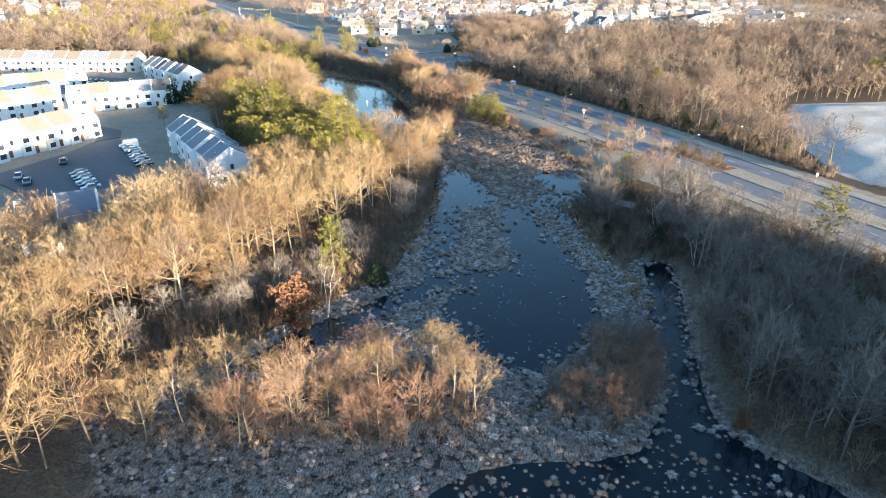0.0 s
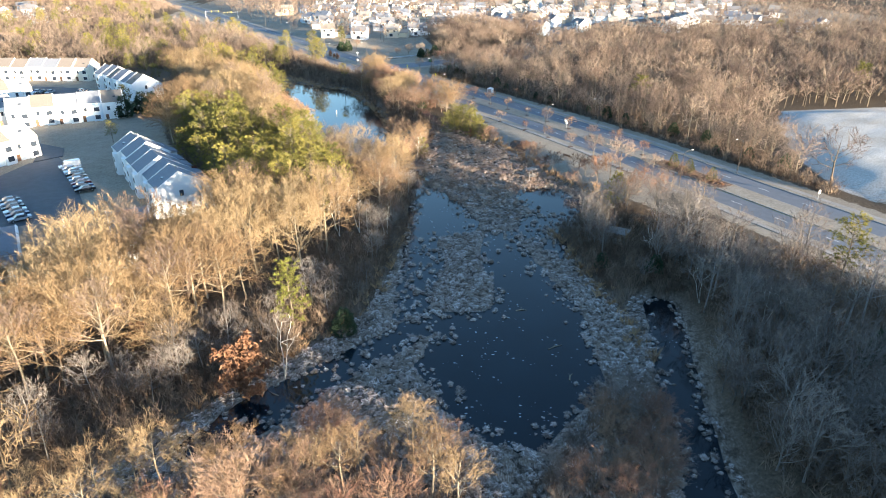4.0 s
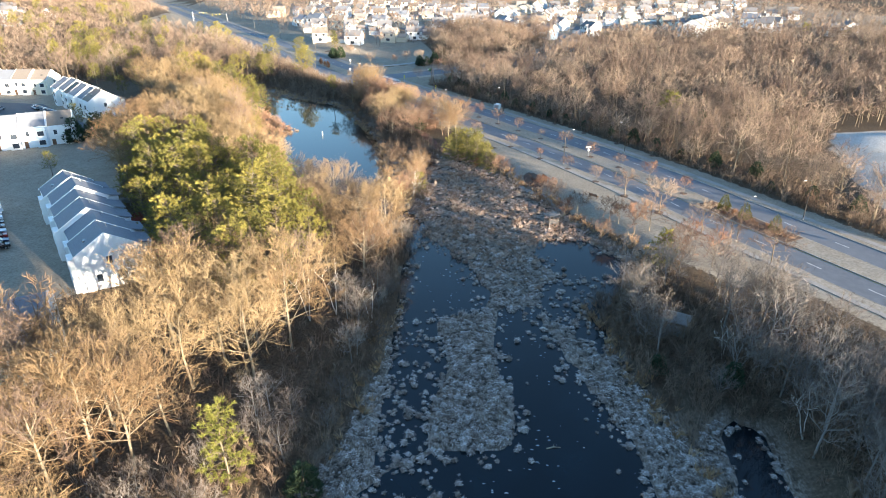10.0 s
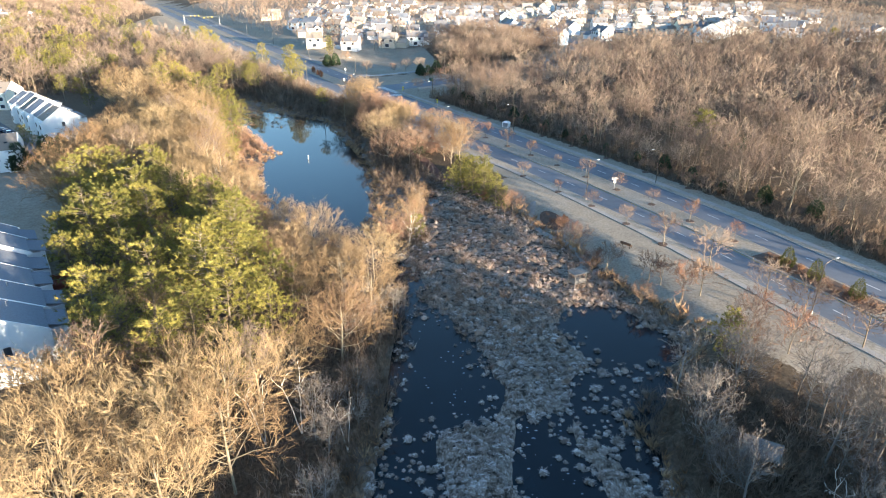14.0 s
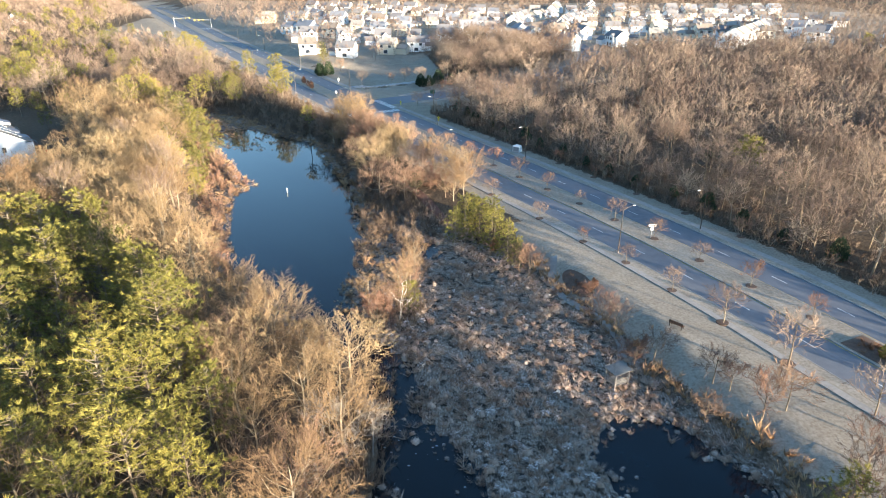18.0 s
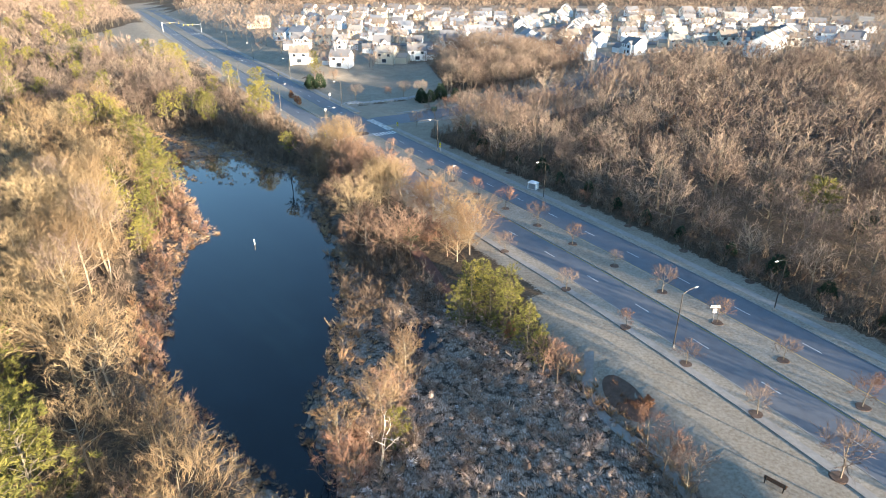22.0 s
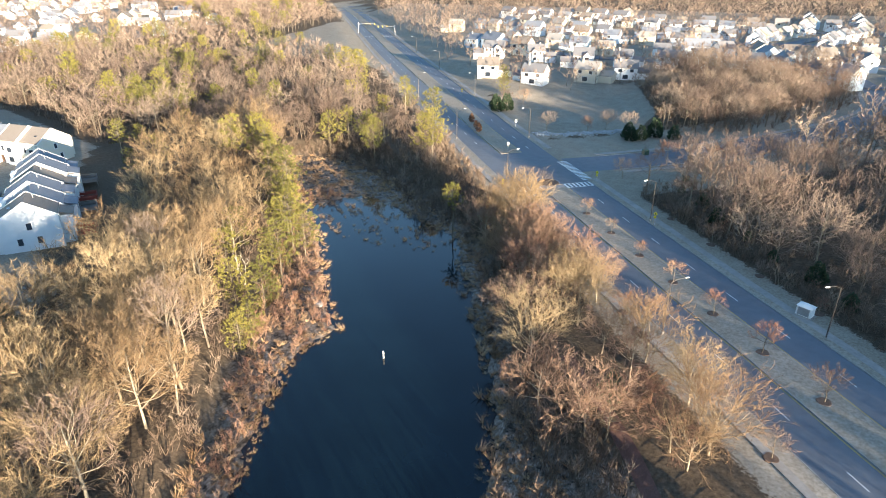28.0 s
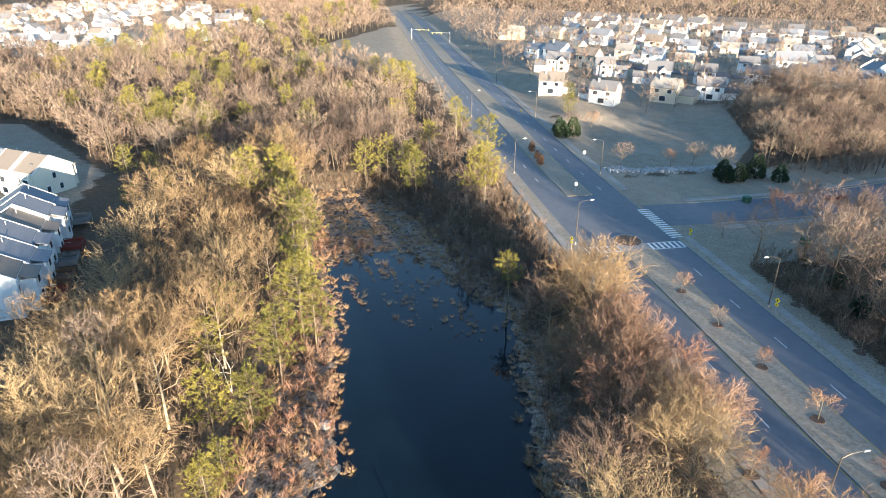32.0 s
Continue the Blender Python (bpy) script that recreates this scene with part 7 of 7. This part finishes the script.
bed.f += [(i, (i + 1) % 24, 24 + (i + 1) % 24, 24 + i) for i in range(24)] + [(24 + i, 24 + (i + 1) % 24, 48) for i in range(24)]
solid("oval_bed", bed, M_MULCH, "kidney-shaped mulched bed beside a winding path", "planting bed")
# footpath from the road to the viewing deck
path_pts = [(19.5, 222), (18.3, 215), (20, 209), (24, 203), (26.5, 196), (25, 188), (23.5, 184)]
pg = ribbon([(a, b) for a, b in path_pts], 0.7, -0.6, 0.0, 1.5)
pz = [float(ground_z(v[0], v[1])) for v in pg.v]
pg.v = [(v[0], v[1], h + (0.09 if v[2] > -0.3 else -0.4)) for v, h in zip(pg.v, pz)]
solid("footpath", pg, M_CONCRETE, "narrow grey footpath winding over frosty grass", "path", "structure")
pg = ribbon([(-2, 244), (-6, 252), (-12, 262), (-17, 270)], 0.9, -0.6, 0.0, 1.5)
pz = [float(ground_z(v[0], v[1])) for v in pg.v]
pg.v = [(v[0], v[1], h + (0.1 if v[2] > -0.3 else -0.4)) for v, h in zip(pg.v, pz)]
solid("brick_path", pg, M_BRICK, "red brick path through leafless trees", "path", "structure")


def bench(m):
    r = root("bench", m, "brown slatted park bench on frosty grass", "bench", "park benches")
    for i in range(4):
        part("seat_slat", Geo().box(-0.95, -0.28 + i * 0.14, 0.43, 0.95, -0.17 + i * 0.14, 0.47), M_BROWN_WOOD, r)
    for i in range(3):
        part("back_slat", Geo().box(-0.95, 0.3, 0.56 + i * 0.14, 0.95, 0.34, 0.67 + i * 0.14), M_BROWN_WOOD, r)
    for x in (-0.8, 0.8):
        part("leg", Geo().box(x - 0.04, -0.26, -0.1, x + 0.04, -0.18, 0.43), M_GALV, r)
        part("leg", Geo().box(x - 0.04, 0.28, -0.1, x + 0.04, 0.36, 0.97), M_GALV, r)
    return r


b0 = bench(pose(35.3, 196, float(ground_z(35.3, 196)), 0, 0, 135) @ Matrix.Scale(1.25, 4))
copy_thing(b0, pose(-4.5, 268, float(ground_z(-4.5, 268)), 0, 0, 60))


def viewing_deck(m, roofed, label, w=3.2, d=3.0, timber=M_GREY_WOOD):
    """A timber platform on posts with rails, and a slatted roof where it has one."""
    r = root("viewing_deck" if not roofed else "viewing_shelter", m, label, "deck" if not roofed else "shelter", "marsh platforms")
    for i in range(10):
        part("floor_board", Geo().box(-w / 2, -d / 2 + i * d / 10 + 0.01, 0.5, w / 2, -d / 2 + (i + 1) * d / 10 - 0.02, 0.56), timber, r)
    top = 2.7 if roofed else 1.6
    for x in (-w / 2, w / 2):
        for y in (-d / 2, d / 2):
            part("post", Geo().box(x - 0.08, y - 0.08, -2.0, x + 0.08, y + 0.08, top), timber, r)
    for y in (-d / 2, ):
        for z in (0.9, 1.2, 1.5):
            part("rail", Geo().box(-w / 2, y - 0.03, z, w / 2, y + 0.03, z + 0.12), timber, r)
    for x in (-w / 2, w / 2):
        for z in (0.9, 1.2, 1.5):
            part("rail", Geo().box(x - 0.03, -d / 2, z, x + 0.03, d / 2, z + 0.12), timber, r)
    if roofed:
        for x in (-w / 2 - 0.2, w / 2 + 0.1):
            part("beam", Geo().box(x, -d / 2 - 0.3, 2.7, x + 0.1, d / 2 + 0.3, 2.88), timber, r)
        for i in range(14):
            y = -d / 2 - 0.3 + i * (d + 0.6) / 14
            part("roof_slat", Geo().box(-w / 2 - 0.4, y, 2.88, w / 2 + 0.4, y + 0.17, 3.0), timber, r)
    return r


viewing_deck(pose(35.2, 135, float(ground_z(35.2, 135)), 0, 0, -30), True, "weathered grey slatted shelter overlooking the marsh", 3.4, 3.0)
viewing_deck(pose(23.2, 184.0, -1.9, 0, 0, 28) @ Matrix.Scale(0.85, 4), True, "small weathered slatted timber shelter at the marsh edge", 2.9, 2.4, M_GREY_WOOD)
viewing_deck(pose(-6.8, 262, float(ground_z(-6.8, 262)), 0, 0, 60), True, "brown slatted timber pergola beside a brick path", 3.0, 2.6, M_BROWN_WOOD)

# ---- in the water ----
r = root("depth_marker", pose(-44.3, 264.8, WATER_Z, 0, 0, 10), "white depth marker post standing in the pond", "post")
part("post", Geo().tube([(0, 0, -0.8), (0, 0, 1.15), (0, 0, 1.25)], [0.13, 0.13, 0.08], 10), M_WHITE, r)
part("band", Geo().tube([(0, 0, 0.55), (0, 0, 0.7)], [0.14, 0.14], 10), M_STEEL, r)
bm = bmesh.new()
bmesh.ops.create_icosphere(bm, subdivisions=3, radius=0.85)
for v in bm.verts:
    v.co *= 1 + 0.12 * noise.noise(v.co * 1.6)
    v.co.z *= 0.75
me = bpy.data.meshes.new("boulder")
bm.to_mesh(me)
bm.free()
me.materials.append(M_STONE)
b = tagged(new("boulder", me), "pale rounded boulder among golden reeds", "rock")
b.matrix_basis = pose(-61.6, 276, WATER_Z + 0.2)
for x, y, t, l in ((16, 100, 30, 4.5), (12, 112, 10, 3.2), (18, 92, 70, 3), (-24, 88, 150, 3.5), (-33, 284, 200, 5.0), (-30, 276, 160, 6), (22, 76, 60, 4), (6, 130, 100, 2.5)):
    l *= 0.6
    g = Geo().tube([(0, 0, 0.02), (l * 0.5, 0.1, 0.1), (l, -0.1, 0.06)], [0.11, 0.09, 0.03], 7)
    kn = Geo().tube([(l * 0.45, 0.05, 0.08), (l * 0.6, 0.35, 0.45)], [0.04, 0.015], 5)
    r = root("fallen_branch", pose(x, y, WATER_Z - 0.02, 0, 0, t), "bleached branch lying in shallow dark water", "branch", "fallen branches")
    part("stem", g, M_PALE_BARK, r)
    part("twig", kn, M_PALE_BARK, r)

# stones lining the dry stream on the lawn
ico = bmesh.new()
bmesh.ops.create_icosphere(ico, subdivisions=1, radius=0.5)
stone = (np.array([tuple(v.co) for v in ico.verts]) * (1, 0.8, 0.6), np.array([[v.index for v in f.verts] for f in ico.faces]))
ico.free()
stones = []
for _ in range(700):
    t = srng.rand()
    x, y = -46 + 34 * t + srng.normal() * 1.0, 396 + 16 * t + srng.normal() * 1.6
    stones.append((0, x, y, float(ground_z(x, y)) + 0.05, srng.rand() * 6, srng.uniform(0.5, 1.3), srng.rand()))
stuff("riprap", [single(stone)], stones, [M_STONE], "band of pale rip-rap stones across the lawn", "stones")


# ---- traffic signals at the far junction ----
def signal_mast(m, label="steel mast arm with traffic signals over the road", reach=13.0):
    r = root("traffic_signal", m, label, "traffic light", "traffic signals")
    part("pole", Geo().tube([(0, 0, -0.2), (0, 0, 7.2)], [0.2, 0.14], 8), M_STEEL, r)
    part("arm", Geo().tube([(0, 0, 6.2), (reach * 0.5, 0, 6.6), (reach, 0, 6.8)], [0.13, 0.1, 0.06], 8), M_STEEL, r)
    for x in (reach * 0.45, reach * 0.7, reach * 0.95):
        h = part("signal_head", Geo().box(x - 0.2, -0.2, 5.7, x + 0.2, 0.15, 6.9), M_SIGN_YELLOW, r, "yellow signal housing")
        for i in range(3):
            part("lens", Geo().tube([(x, -0.2, 5.9 + i * 0.36), (x, -0.26, 5.9 + i * 0.36)], [0.13, 0.13], 10), M_BLACK, h)
    return r


sj = road_s(-213, 623) + 12
px, py, hd = road_at(sj, 23.5)
s0 = signal_mast(pose(px, py, 0.1, 0, 0, math.degrees(hd) + 90))
px, py, hd = road_at(sj + 22, -1.5)
copy_thing(s0, pose(px, py, 0.1, 0, 0, math.degrees(hd) - 90))
part("stop_line", strip(sj - 6, sj - 5.4, 14.3, 21.6, 0.0, 0.008), M_PAINT, road)
part("stop_line", strip(sj - 2.5, sj - 1.9, 0.3, 21.6, 0.0, 0.008), M_PAINT, road)
c0, c1 = road_at(sj + 10, -90), road_at(sj + 10, 140)
solid("cross_street", ribbon([(c0[0], c0[1]), (c1[0], c1[1])], 7.5, -0.4, 0.024), M_ASPHALT, "wide asphalt street crossing the main road", "road", "structure")

# leafless garden trees between the houses
garden = []
homes = np.array([(h[0], h[1]) for h in house_places])
for k, gap in ((4, 11.5), (5, 12.5)):
    x, y = scatter(rng, LAWNS[k], gap, 0.5, keep=lambda a, b: (in_view(a, b) & (road_off(a, b) > 31)) | (a < -330))
    for p in on_ground(x, y):
        if np.hypot(homes[:, 0] - p[0], homes[:, 1] - p[1]).min() > 8.5 and min(float(distance(l, p[0], p[1], closed=False)) for l in FAR_ROADS) > 5.5:
            garden.append(p)
stuff("garden_trees", HAZE_KINDS, [(rng.randint(4), *p, rng.rand() * 6.28, rng.uniform(0.5, 1.0), rng.rand()) for p in garden], [M_TRUNK, M_TWIG_DULL],
      "leafless brown trees among the suburban houses", "trees")
